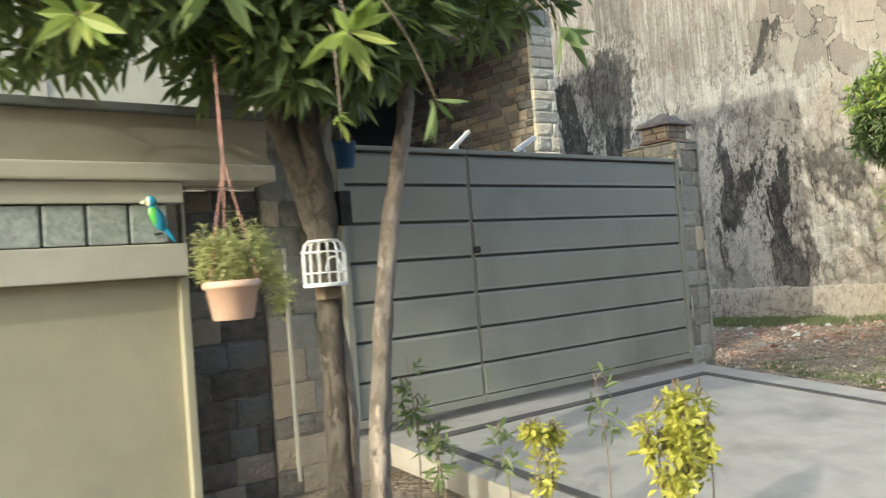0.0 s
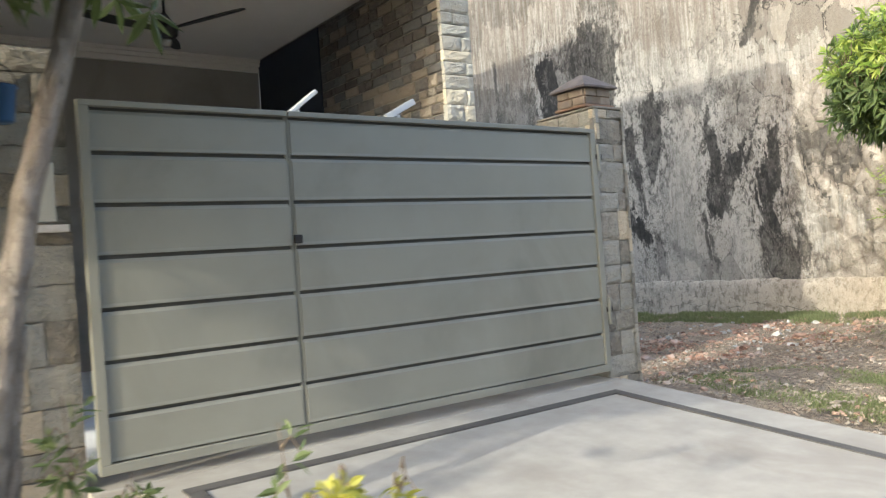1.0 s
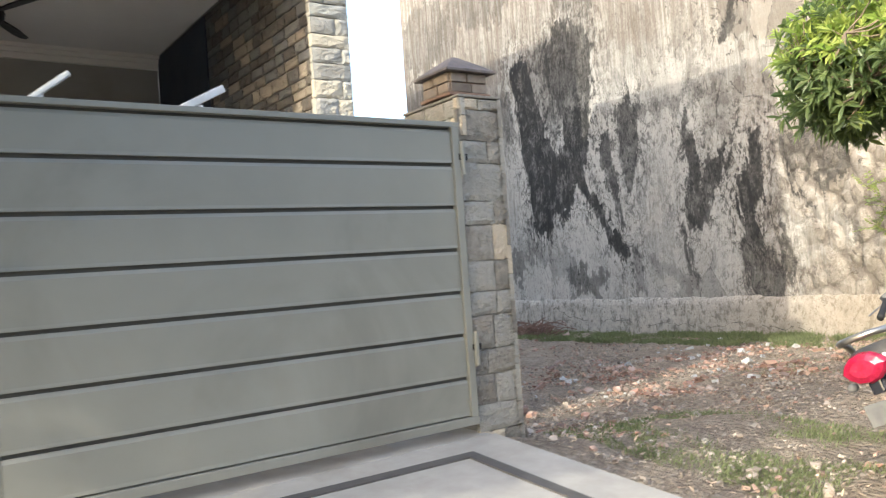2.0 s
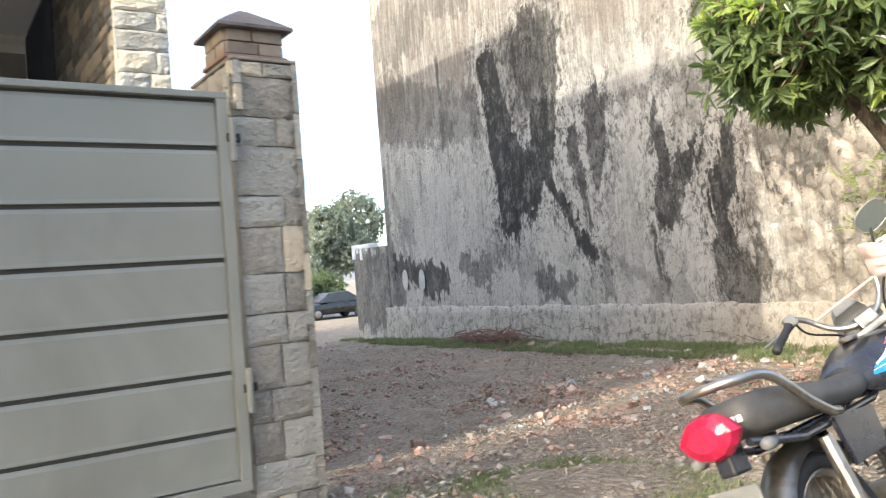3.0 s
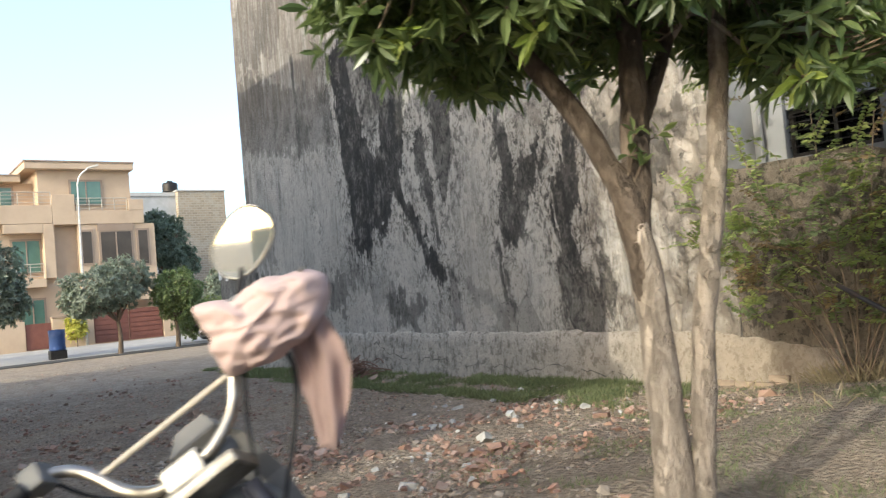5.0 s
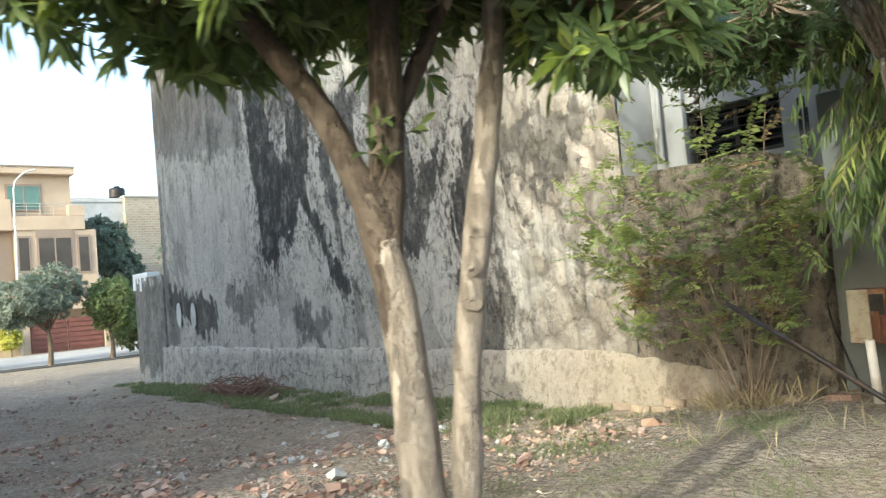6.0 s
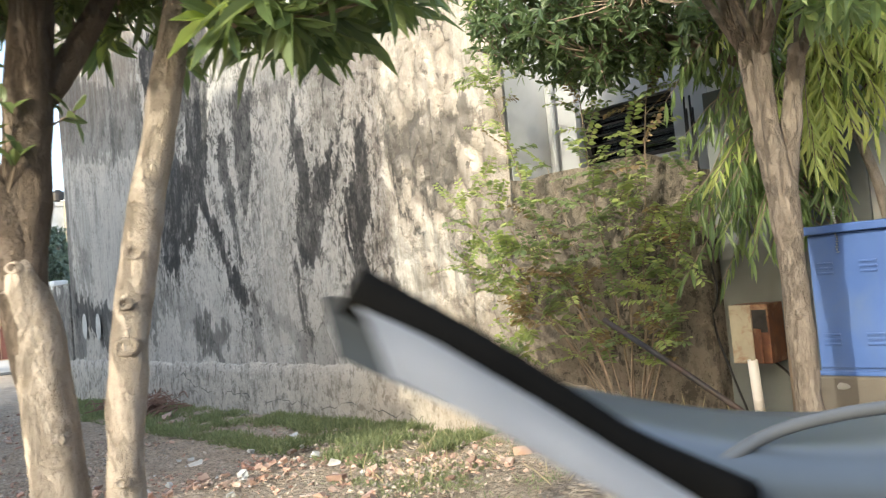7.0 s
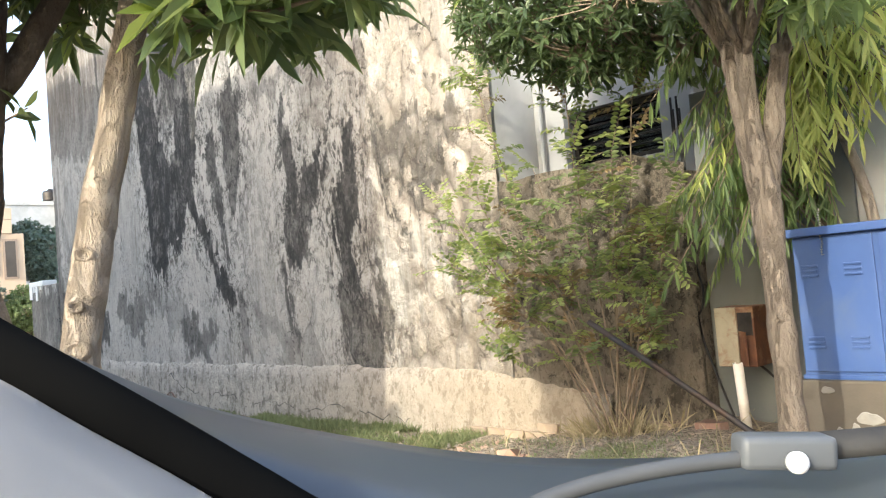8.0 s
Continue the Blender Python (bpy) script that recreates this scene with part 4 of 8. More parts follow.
# ---- gate ----


def gate_leaf(name, x0, x1, stiles, label):
    """One leaf of folded sheet: an outer frame and seven wide panels with deep grooves between them."""
    g = thing(name, (x0, 4.37, 0.33), label, "gate", "gate leaves")
    w, top = x1 - x0, 1.82
    bm = block(0, w, -0.03, 0.03, top - 0.03, top, bevel=0.004)
    box(bm, 0, w, -0.03, 0.03, 0.0, 0.05, 0.004)
    box(bm, 0, stiles[0], -0.028 if stiles[0] > 0.02 else -0.006, 0.028, 0.05, top - 0.03, 0.003)
    box(bm, w - stiles[1], w, -0.028 if stiles[1] > 0.02 else -0.006, 0.028, 0.05, top - 0.03, 0.003)
    part("gate_frame", bm, GATE_PAINT, g)
    # dark backing puts the shade of the grooves into colour
    part("backing_sheet", block(stiles[0] + 0.001, w - stiles[1] - 0.001, 0.008, 0.018, 0.051, top - 0.031), GATE_DARK, g, "backing sheet darkened for the grooves' shade")
    rows = [0.052] + [0.285 + 0.2565 * k for k in range(6)] + [top - 0.032]
    for a, b in zip(rows, rows[1:]):
        bm = bmesh.new()
        # section of the fold: lip at the foot, flat face, return under the groove above
        prof = [(0.006, a + 0.006), (-0.014, a + 0.006), (-0.014, a + 0.012), (-0.012, a + 0.024), (-0.012, b - 0.034), (-0.002, b - 0.015), (0.006, b - 0.015)]
        rings = [[bm.verts.new((u, y, z)) for y, z in prof] for u in (stiles[0] + 0.002, 0.25 * w, 0.5 * w, 0.75 * w, w - stiles[1] - 0.003)]
        for k in (1, 2, 3):
            for v in rings[k]:
                v.co.y += random.Random(k + int(100 * a)).uniform(-0.0025, 0.0025)
        for p, q in zip(rings, rings[1:]):
            for k in range(len(prof) - 1):
                bm.faces.new((p[k], q[k], q[k + 1], p[k + 1]))
        bm.faces.new(rings[0][::-1])
        bm.faces.new(rings[-1])
        part("panel", bm, GATE_PAINT, g)
    return g


leaf_r = gate_leaf("gate_leaf", 3.703, 6.225, (0.012, 0.05), "wide grey-green steel gate leaf with horizontal folds")
gate_leaf("gate_leaf", 2.6, 3.697, (0.05, 0.012), "narrow grey-green steel gate leaf with horizontal folds")
part("lock_box", block(-0.02, 0.03, -0.055, -0.031, 1.07, 1.12, bevel=0.006), DARK_METAL, leaf_r, "dark lock knob")
for z in (0.35, 1.5):
    part("hinge", bar([(2.535, -0.035, z), (2.535, -0.035, z + 0.2)], 0.016, 8), GATE_PAINT, leaf_r)
    part("hinge_bracket", block(2.51, 2.575, -0.032, -0.002, z + 0.09, z + 0.13, bevel=0.003), DARK_METAL, leaf_r)

# ---- plants ----


def leaf_blades(rows, length, width, fold=0.25, droop=0.16, rng=None):
    """Many leaf blades in one mesh. rows: base points, ways and up vectors (arrays); each blade is a folded, drooping lance of six faces."""
    base, way, up = rows
    n = len(base)
    way = way / np.linalg.norm(way, axis=1, keepdims=True)
    side = np.cross(way, up)
    side /= np.maximum(np.linalg.norm(side, axis=1, keepdims=True), 1e-6)
    nor = np.cross(side, way)
    size = length * rng.uniform(0.7, 1.25, (n, 1))
    wide = width * rng.uniform(0.8, 1.2, (n, 1)) * size / length
    drop = droop * rng.uniform(0.4, 1.5, (n, 1))
    stations = ((0.0, 0.0), (0.3, 0.85), (0.62, 0.95), (1.0, 0.0))
    verts = []
    for s, w in stations:
        mid = base + way * size * s - np.array((0, 0, 1)) * size * drop * s * s
        if w == 0:
            verts.append(mid)
        else:
            lift = nor * wide * w * fold
            verts += [mid - side * wide * w * 0.5 + lift, mid, mid + side * wide * w * 0.5 + lift]
    verts = np.stack(verts, 1).reshape(-1, 3)
    pattern = np.array(((0, 1, 2), (0, 2, 3), (1, 4, 5), (1, 5, 2), (2, 5, 6), (2, 6, 3), (4, 7, 5), (5, 7, 6)))
    faces = (pattern[None] + 8 * np.arange(n)[:, None, None]).reshape(-1, 3)
    return verts.tolist(), [], faces.tolist()


def unit_dirs(rng, n):
    v = rng.normal(size=(n, 3))
    return v / np.linalg.norm(v, axis=1, keepdims=True)


def whorls(rng, tips, ways, count, spread=(0.45, 1.75)):
    """Leaves in rosettes at the shoot tips."""
    n = len(tips)
    ways = ways / np.linalg.norm(ways, axis=1, keepdims=True)
    ref = np.where(np.abs(ways[:, 2:3]) > 0.9, np.array((1.0, 0, 0)), np.array((0, 0, 1.0)))
    a = np.cross(ways, ref)
    a /= np.linalg.norm(a, axis=1, keepdims=True)
    b = np.cross(ways, a)
    bases, dirs, ups = [], [], []
    for k in range(count):
        ang = 2 * np.pi * (k / count + rng.uniform(-0.11, 0.11, (n, 1))) + 2.4 * np.arange(n)[:, None]
        tip = rng.uniform(*spread, (n, 1))
        radial = np.cos(ang) * a + np.sin(ang) * b
        dirs.append(ways * np.cos(tip) + radial * np.sin(tip))
        bases.append(tips - ways * rng.uniform(0, 0.05, (n, 1)) + radial * 0.006)
        ups.append(ways + radial * 0.01)
    return np.concatenate(bases), np.concatenate(dirs), np.concatenate(ups)


def crown_tips(rng, lobes, count):
    """Shoot tips in the outer part of several lobes: (centre, radii, share)."""
    tips, ways = [], []
    share = sum(l[2] for l in lobes)
    for centre, radii, s in lobes:
        n = int(count * s / share)
        d = unit_dirs(rng, n)
        r = rng.uniform(0.35, 1.0, (n, 1)) ** 0.45
        bumps = np.array([0.85 + 0.3 * noise.noise(Vector(q * 2.3) + Vector(centre)) for q in d])[:, None]
        tips.append(np.array(centre) + d * r * bumps * np.array(radii))
        ways.append(d * np.array((1, 1, 0.6)) + np.array((0, 0, 0.45)) + rng.normal(size=(n, 3)) * 0.25)
    return np.concatenate(tips), np.concatenate(ways)


def tree(name, at, stems, lobes, label, shoots=700, per=8, leaf=(0.15, 0.04), seed=1, bark=None, leaves=None, fresh=0.12, limb=0.022, new_material=None, knots=(), sunny=None, old=(), shaded_bark=None):
    """A tree: tapered stems, limbs that fork up into the crown, twigs, and leaves in rosettes, some of them fresh."""
    rng, r = np.random.default_rng(seed), random.Random(seed)
    t = thing(name, at, label, "tree")
    bark, leaves = bark or BARK, leaves or LEAF
    ends = []
    for k_, (pts, radii) in enumerate(stems):
        bm = bmesh.new()
        line = curve_points(pts, 9)
        rad = np.interp(np.linspace(0, 1, len(line)), np.linspace(0, 1, len(radii)), radii)
        tube(bm, line, list(rad), 16)
        for v in bm.verts:
            q = v.co
            v.co += Vector((noise.noise(q * 7), noise.noise(q * 7 + Vector((9, 0, 0))), 0)) * 0.012 + Vector((noise.noise(q * 22), noise.noise(q * 22 + Vector((5, 3, 0))), 0)) * 0.004
        # stems listed in old take a bark darkened for the crown's shade
        part("trunk", bm, (shaded_bark or BARK_SHADED) if k_ in old else bark, t, smooth=True)
        ends.append((line[-1], rad[-1]))
    for kx, ky, kz, kr in knots:
        # a healed branch scar: a swollen ring round a dark pit
        out = Vector((-0.55, -0.83, 0))
        m_ = Matrix.Translation((kx, ky, kz)) @ out.to_track_quat("Z", "Y").to_matrix().to_4x4() @ Matrix.Diagonal((1.0, 0.75, 1, 1))
        scar = part("knot", lathe([(kr * 1.5, -0.012), (kr * 1.35, 0.001), (kr * 1.05, 0.008), (kr * 0.8, 0.006), (kr * 0.55, -0.002)], 16, None, m_), bark, t, "swollen bark scar", True)
        part("pit", lathe([(kr * 0.56, -0.003), (kr * 0.35, -0.006), (0.001, -0.005)], 12, None, m_), TWIG, scar, "dark pit", True)
    tips, ways = crown_tips(rng, lobes, shoots)
    # limbs from the stem ends to spread-out goals, then twigs from limbs to the shoot tips
    goals = []
    for centre, radii, s in lobes:
        for k in range(max(3, int(7 * s))):
            d = unit_dirs(rng, 1)[0] * np.array((0.75, 0.75, 0.55))
            goals.append(Vector(np.array(centre) + d * np.array(radii)))
    spine = []
    for g in goals:
        start, rad = min(ends, key=lambda e: (e[0] - g).length)
        mid = start.lerp(g, 0.45) + Vector((r.uniform(-0.1, 0.1), r.uniform(-0.1, 0.1), 0.12 + r.uniform(0, 0.15)))
        line = curve_points([start - Vector((0, 0, 0.06)), mid, g], 5)
        part("limb", bar(line, list(np.linspace(min(rad * 0.6, limb * 1.6), limb * 0.35, len(line))), 7), bark, t, "", True)
        spine += line[2:]
    bm_twig = bmesh.new()
    sp = np.array([tuple(p) for p in spine])
    for k in range(0, len(tips), 2):
        p = tips[k]
        near = sp[np.argmin(((sp - p) ** 2).sum(1))]
        tube(bm_twig, [Vector(near), Vector((near + p) / 2 + np.array((0, 0, -0.03))), Vector(p)], [0.008, 0.006, 0.004], 4, caps=False)
    tagged(part("twig_growth", bm_twig, TWIG, t), kind="stuff")
    young = rng.random(len(tips)) < fresh * (0.1 + 2.2 * (tips[:, 2] > np.median(tips[:, 2])))
    if sunny is not None:
        young |= (tips[:, 0] < sunny) & (rng.random(len(tips)) < 0.14)
    for name_, pick, mat_ in (("leaves", ~young, leaves), ("new_leaves", young, new_material or LEAF_NEW)):
        if pick.any():
            part(name_, leaf_blades(whorls(rng, tips[pick], ways[pick], per), leaf[0], leaf[1], rng=rng), mat_, t,
                 "bright yellow-green leaves coloured as sunlit" if name_ == "new_leaves" else "")
    return t


first = tree("roadside_tree", (1.95, 3.25, lie(1.95, 3.25)),
     [([(-0.085, 0.05, -0.1), (-0.075, 0.04, 0.7), (-0.06, 0.07, 1.3), (-0.06, 0.13, 1.7), (-0.16, 0.2, 2.4)], [0.068, 0.056, 0.06, 0.095, 0.07]),
      ([(0.02, -0.1, -0.1), (0.06, -0.11, 0.6), (0.2, -0.1, 1.45), (0.37, -0.08, 2.06), (0.48, 0.0, 2.6)], [0.05, 0.042, 0.044, 0.042, 0.035]),
      ([(0.05, 0.18, -0.1), (0.06, 0.16, 0.7), (0.0, 0.18, 1.4), (0.08, 0.25, 2.4)], [0.045, 0.04, 0.06, 0.06]),
      ([(-0.06, 0.12, 1.45), (-0.15, 0.13, 1.8), (-0.34, 0.12, 2.35)], [0.05, 0.062, 0.045]),
      ([(0.08, -0.06, -0.1), (0.11, -0.08, 0.5), (0.17, -0.1, 1.1)], [0.03, 0.026, 0.02])],
     # last lobe, mostly unseen above, is added to shade the gate
     [((-0.5, -0.1, 2.9), (1.3, 1.2, 0.95), 1.3), ((0.5, 0.0, 3.0), (1.1, 1.1, 0.85), 1.2), ((-0.1, 0.0, 3.15), (1.3, 1.1, 0.7), 0.8), ((-1.3, 0.0, 2.75), (0.75, 0.9, 0.7), 1.0), ((-0.3, 0.15, 2.45), (0.5, 0.4, 0.3), 0.25), ((-0.2, -0.3, 2.28), (0.55, 0.4, 0.3), 0.55), ((0.4, 0.0, 3.75), (1.7, 1.5, 0.75), 1.6)],
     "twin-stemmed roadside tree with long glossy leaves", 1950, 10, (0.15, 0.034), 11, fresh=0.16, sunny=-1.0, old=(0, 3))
# low shoots over the road: large bright whorls at their ends
rng = np.random.default_rng(13)
for foot, tip, way, n_, size, mat_ in (((-0.55, -0.9, 2.35), (-0.78, -1.42, 1.92), (-0.1, -0.5, -0.35), 13, (0.125, 0.033), LEAF_NEW), ((-0.8, -0.6, 2.4), (-1.36, -0.9, 2.05), (-0.4, -0.5, -0.2), 12, (0.13, 0.034), LEAF_NEW),
                                       ((-0.4, -0.7, 2.2), (-0.59, -1.03, 1.76), (0.0, -0.3, -0.6), 9, (0.05, 0.016), LEAF_NEW), ((-0.6, -1.3, 2.1), (-0.36, -1.26, 1.78), (0.5, 0.0, -0.6), 6, (0.14, 0.03), LEAF_PALE),
                                       ((-0.9, -0.9, 2.3), (-1.06, -1.2, 2.1), (-0.1, -0.4, -0.7), 8, (0.15, 0.036), LEAF_PALE), ((0.1, -0.9, 2.5), (0.35, -1.2, 2.12), (0.3, -0.3, -0.4), 9, (0.14, 0.034), LEAF_PALE)):
    foot, tip = Vector(foot), Vector(tip)
    part("low_shoot", bar(curve_points([foot + Vector((0.15, 0.4, 0.2)), foot, foot.lerp(tip, 0.6) + Vector((0, 0, 0.05)), tip], 4), [0.006] * 4 + [0.004] * 4 + [0.003] * 5, 6), TWIG, first, "", True)
    part("shoot_leaves", leaf_blades(whorls(rng, np.array([tip]), np.array([way]), n_, (0.5, 1.5)), *size, rng=rng), mat_, first, "large bright leaves of a low shoot")
forked = tree("roadside_tree", (10.65, 3.22, lie(10.65, 3.22)),
     [([(0.05, 0.12, -0.1), (0.035, 0.12, 0.5), (0.0, 0.12, 1.1), (-0.05, 0.125, 1.36), (-0.09, 0.155, 1.62)], [0.1, 0.08, 0.074, 0.062, 0.02]),
      ([(0.0, 0.12, 0.9), (-0.065, 0.135, 1.44), (-0.11, 0.19, 1.64), (-0.165, 0.29, 1.87), (-0.4, 0.55, 2.4)], [0.045, 0.069, 0.057, 0.052, 0.04]),
      ([(0.0, 0.12, 1.0), (-0.02, 0.12, 1.38), (-0.005, 0.12, 1.65), (0.015, 0.12, 1.95), (0.06, 0.14, 2.4)], [0.03, 0.054, 0.062, 0.062, 0.05]),
      ([(0.0, 0.12, 1.76), (0.11, 0.11, 1.93), (0.3, 0.1, 2.3)], [0.03, 0.038, 0.03]),
      ([(0.11, 0.06, -0.1), (0.13, 0.01, 0.4), (0.15, -0.03, 0.87), (0.16, -0.08, 1.16), (0.215, -0.11, 1.5), (0.33, -0.115, 2.0), (0.4, -0.1, 2.5)], [0.068, 0.052, 0.05, 0.049, 0.047, 0.044, 0.035])],
     [((-0.45, 0.35, 2.75), (1.05, 1.15, 0.72), 1.4), ((0.35, 0.25, 2.8), (1.1, 1.15, 0.72), 1.4), ((0.0, 0.3, 3.1), (1.15, 1.1, 0.55), 0.9), ((-0.9, 0.55, 2.6), (0.55, 0.6, 0.5), 0.5),
      ((0.5, -0.55, 2.1), (0.42, 0.42, 0.32), 0.22), ((-0.25, 0.9, 2.5), (0.7, 0.55, 0.42), 0.4), ((0.9, -0.1, 2.45), (0.5, 0.6, 0.42), 0.4), ((-0.3, -0.45, 2.5), (0.7, 0.5, 0.4), 0.4)],
     "twin-stemmed roadside tree with pale scarred bark and whorled leaves", 3000, 9, (0.12, 0.032), 23, fresh=0.34, old=(1, 2, 3), shaded_bark=BARK_LIMB_SHADED,
     knots=((0.12, -0.065, 0.78, 0.016), (0.133, -0.117, 1.13, 0.026), (0.108, -0.035, 0.5, 0.014), (0.135, -0.125, 1.24, 0.016), (0.16, -0.14, 1.37, 0.02), (0.2, -0.155, 1.56, 0.01), (-0.005, 0.06, 0.9, 0.024), (-0.07, 0.075, 1.36, 0.018)))
# a few shoots that sprout from the fork
rng = np.random.default_rng(29)
shoot = [((-0.08, 0.13, 1.52), (-0.11, 0.06, 1.72)), ((-0.07, 0.12, 1.52), (-0.05, 0.04, 1.66)), ((-0.06, 0.13, 1.54), (-0.08, 0.05, 1.8)), ((0.04, 0.1, 1.74), (0.1, 0.04, 1.78))]
for foot, tip in shoot:
    part("sprout_stem", bar([foot, tip], [0.004, 0.002], 5), TWIG, forked)
tips = np.array([tip for _, tip in shoot])
part("sprout_leaves", leaf_blades(whorls(rng, tips, tips - np.array([f for f, _ in shoot]), 6), 0.085, 0.03, rng=rng), LEAF, forked)
tree("roadside_tree", (13.93, 2.75, lie(13.93, 2.75)),
     [([(0.03, 0.0, -0.1), (0.02, 0.0, 0.5), (0.0, 0.0, 1.1), (0.0, 0.0, 1.5), (0.0, 0.03, 1.85), (-0.02, 0.03, 2.3)], [0.085, 0.066, 0.064, 0.066, 0.045, 0.04]),
      ([(0.01, 0.0, 1.0), (0.04, 0.0, 1.5), (0.1, -0.02, 1.85), (0.2, -0.06, 2.3)], [0.03, 0.052, 0.052, 0.045]),
      ([(0.0, 0.03, 1.3), (0.04, 0.1, 1.9), (0.05, 0.15, 2.35)], [0.04, 0.045, 0.04])],
     [((-0.55, -0.1, 3.2), (0.85, 0.9, 0.7), 1.1), ((0.5, -0.1, 3.4), (1.0, 0.95, 0.7), 0.9), ((0.0, 0.0, 3.45), (1.1, 1.0, 0.5), 0.6), ((-0.1, -0.45, 2.55), (0.95, 0.45, 0.3), 0.45)],
     "single-stemmed roadside tree with drooping glossy leaves", 620, 9, (0.135, 0.034), 37, bark=BARK_BROWN, leaves=LEAF_PALE, fresh=0.42,
     knots=((-0.03, -0.045, 1.2, 0.02), (-0.03, -0.045, 0.95, 0.03), (-0.02, -0.045, 0.7, 0.022), (-0.02, -0.045, 0.35, 0.02)))
# small-leaved tree behind, over the low wall
tree("small_leaved_tree", (14.9, 4.3, lie(14.9, 4.3)),
     [([(0.35, -0.92, -0.1), (0.35, -0.92, 1.6), (0.32, -0.82, 2.5), (0.05, -0.1, 3.0)], [0.05, 0.04, 0.034, 0.025])],
     [((0.0, 0.1, 3.28), (0.85, 0.85, 0.85), 1.2), ((-0.35, 0.6, 3.25), (0.45, 0.5, 0.55), 0.4), ((0.5, 0.5, 3.15), (0.45, 0.5, 0.5), 0.45), ((0.2, -0.5, 3.25), (0.8, 0.8, 0.85), 0.8)],
     "slender tree with small dark leaves above the low wall", 1750, 7, (0.085, 0.026), 51, bark=BARK_DARK, leaves=LEAF_SMALL, fresh=0.03, limb=0.015)


def shrub(name, at, stems, lobes, label, category, count, leaf, seed, material, stem_material=None, per=5, stem_r=0.012):
    """A shrub: thin arching stems and small leaves along them."""
    rng, r = np.random.default_rng(seed), random.Random(seed)
    t = thing(name, at, label, category)
    ends = []
    for pts in stems:
        line = curve_points(pts, 6)
        ends += line[3:]
        part("stem", bar(line, list(np.linspace(stem_r, stem_r * 0.35, len(line))), 6), stem_material or TWIG, t, smooth=True)
    tips, ways = crown_tips(rng, lobes, count)
    sp = np.array([tuple(p) for p in ends])
    bm = bmesh.new()
    for k in range(0, len(tips), 3):
        near = sp[np.argmin(((sp - tips[k]) ** 2).sum(1))]
        tube(bm, [Vector(near), Vector((near + tips[k]) / 2 + np.array((0, 0, 0.04))), Vector(tips[k])], [0.005, 0.004, 0.002], 4, caps=False)
    tagged(part("twig_growth", bm, stem_material or TWIG, t), kind="stuff")
    part("leaves", leaf_blades(whorls(rng, tips, ways, per, (0.6, 1.5)), leaf[0], leaf[1], rng=rng), material, t)
    return t


# wild shrub: arching stems with side shoots, each shoot set with paired leaflets
r_ = random.Random(61)
rng = np.random.default_rng(61)
wild = thing("wild_shrub", (15.25, 4.75, lie(15.25, 4.75)), "straggling wild shrub with small paired leaflets against the low wall", "shrub")
DEAD_LEAF = leaf_material("withered_leaf", (0.16, 0.1, 0.05), (0.32, 0.22, 0.12), 0.7, 0.25)
tall = [[(0, 0, 0), (-0.05, 0.3, 0.9), (-0.1, 0.7, 1.9), (0, 1.08, 2.85), (0.02, 1.17, 3.24)],
        [(0.05, -0.05, 0), (0.0, 0.0, 1.0), (-0.1, 0.05, 1.9), (-0.05, 0.12, 2.6), (-0.03, 0.15, 3.02)],
        [(0.05, -0.1, 0), (0.1, -0.2, 1.0), (0.0, -0.42, 2.35), (0.0, -0.5, 2.72)],
        [(0, 0.05, 0), (-0.1, 0.4, 0.7), (-0.2, 1.0, 1.4), (-0.15, 1.55, 2.05)],
        [(0.05, -0.1, 0), (0.0, -0.35, 0.9), (0.0, -0.75, 1.9)],
        [(0.05, 0.0, 0), (-0.05, 0.2, 1.1), (-0.15, 0.45, 2.2)],
        [(0.02, 0.02, 0), (-0.1, 0.3, 1.0), (-0.2, 0.9, 1.75), (-0.15, 1.2, 2.3)],
        [(0.04, -0.04, 0), (0.05, -0.1, 1.3), (-0.1, -0.2, 2.0)],
        [(0.03, 0.0, 0), (0.0, -0.15, 1.1), (-0.1, -0.3, 2.2)]]
arching = [[(0, 0.1, 0), (-0.1, 0.5, 0.8), (-0.15, 1.1, 1.2), (-0.2, 1.5, 1.5)],
        [(0, 0.1, 0.2), (-0.15, 0.5, 0.9), (-0.2, 0.85, 0.95), (-0.22, 0.95, 0.6)],
        [(0.05, -0.05, 0), (0.02, -0.3, 0.6), (-0.1, -0.55, 1.2)],
        [(0, 0.05, 0.1), (-0.1, 0.35, 1.2), (-0.25, 0.75, 1.55), (-0.25, 1.0, 1.3)],
        [(0.05, -0.1, 0), (0.0, -0.4, 0.7), (-0.05, -0.62, 1.4), (-0.05, -0.7, 1.75)],
        [(0.05, -0.05, 0), (0.0, -0.25, 0.8), (-0.1, -0.35, 1.6)],
        [(0.03, -0.05, 0.1), (-0.1, -0.45, 0.75), (-0.15, -0.7, 1.0)]]
kinds = {"leaves": ([], [], []), "young_leaves": ([], [], []), "withered_leaves": ([], [], [])}
shoots_bm = bmesh.new()
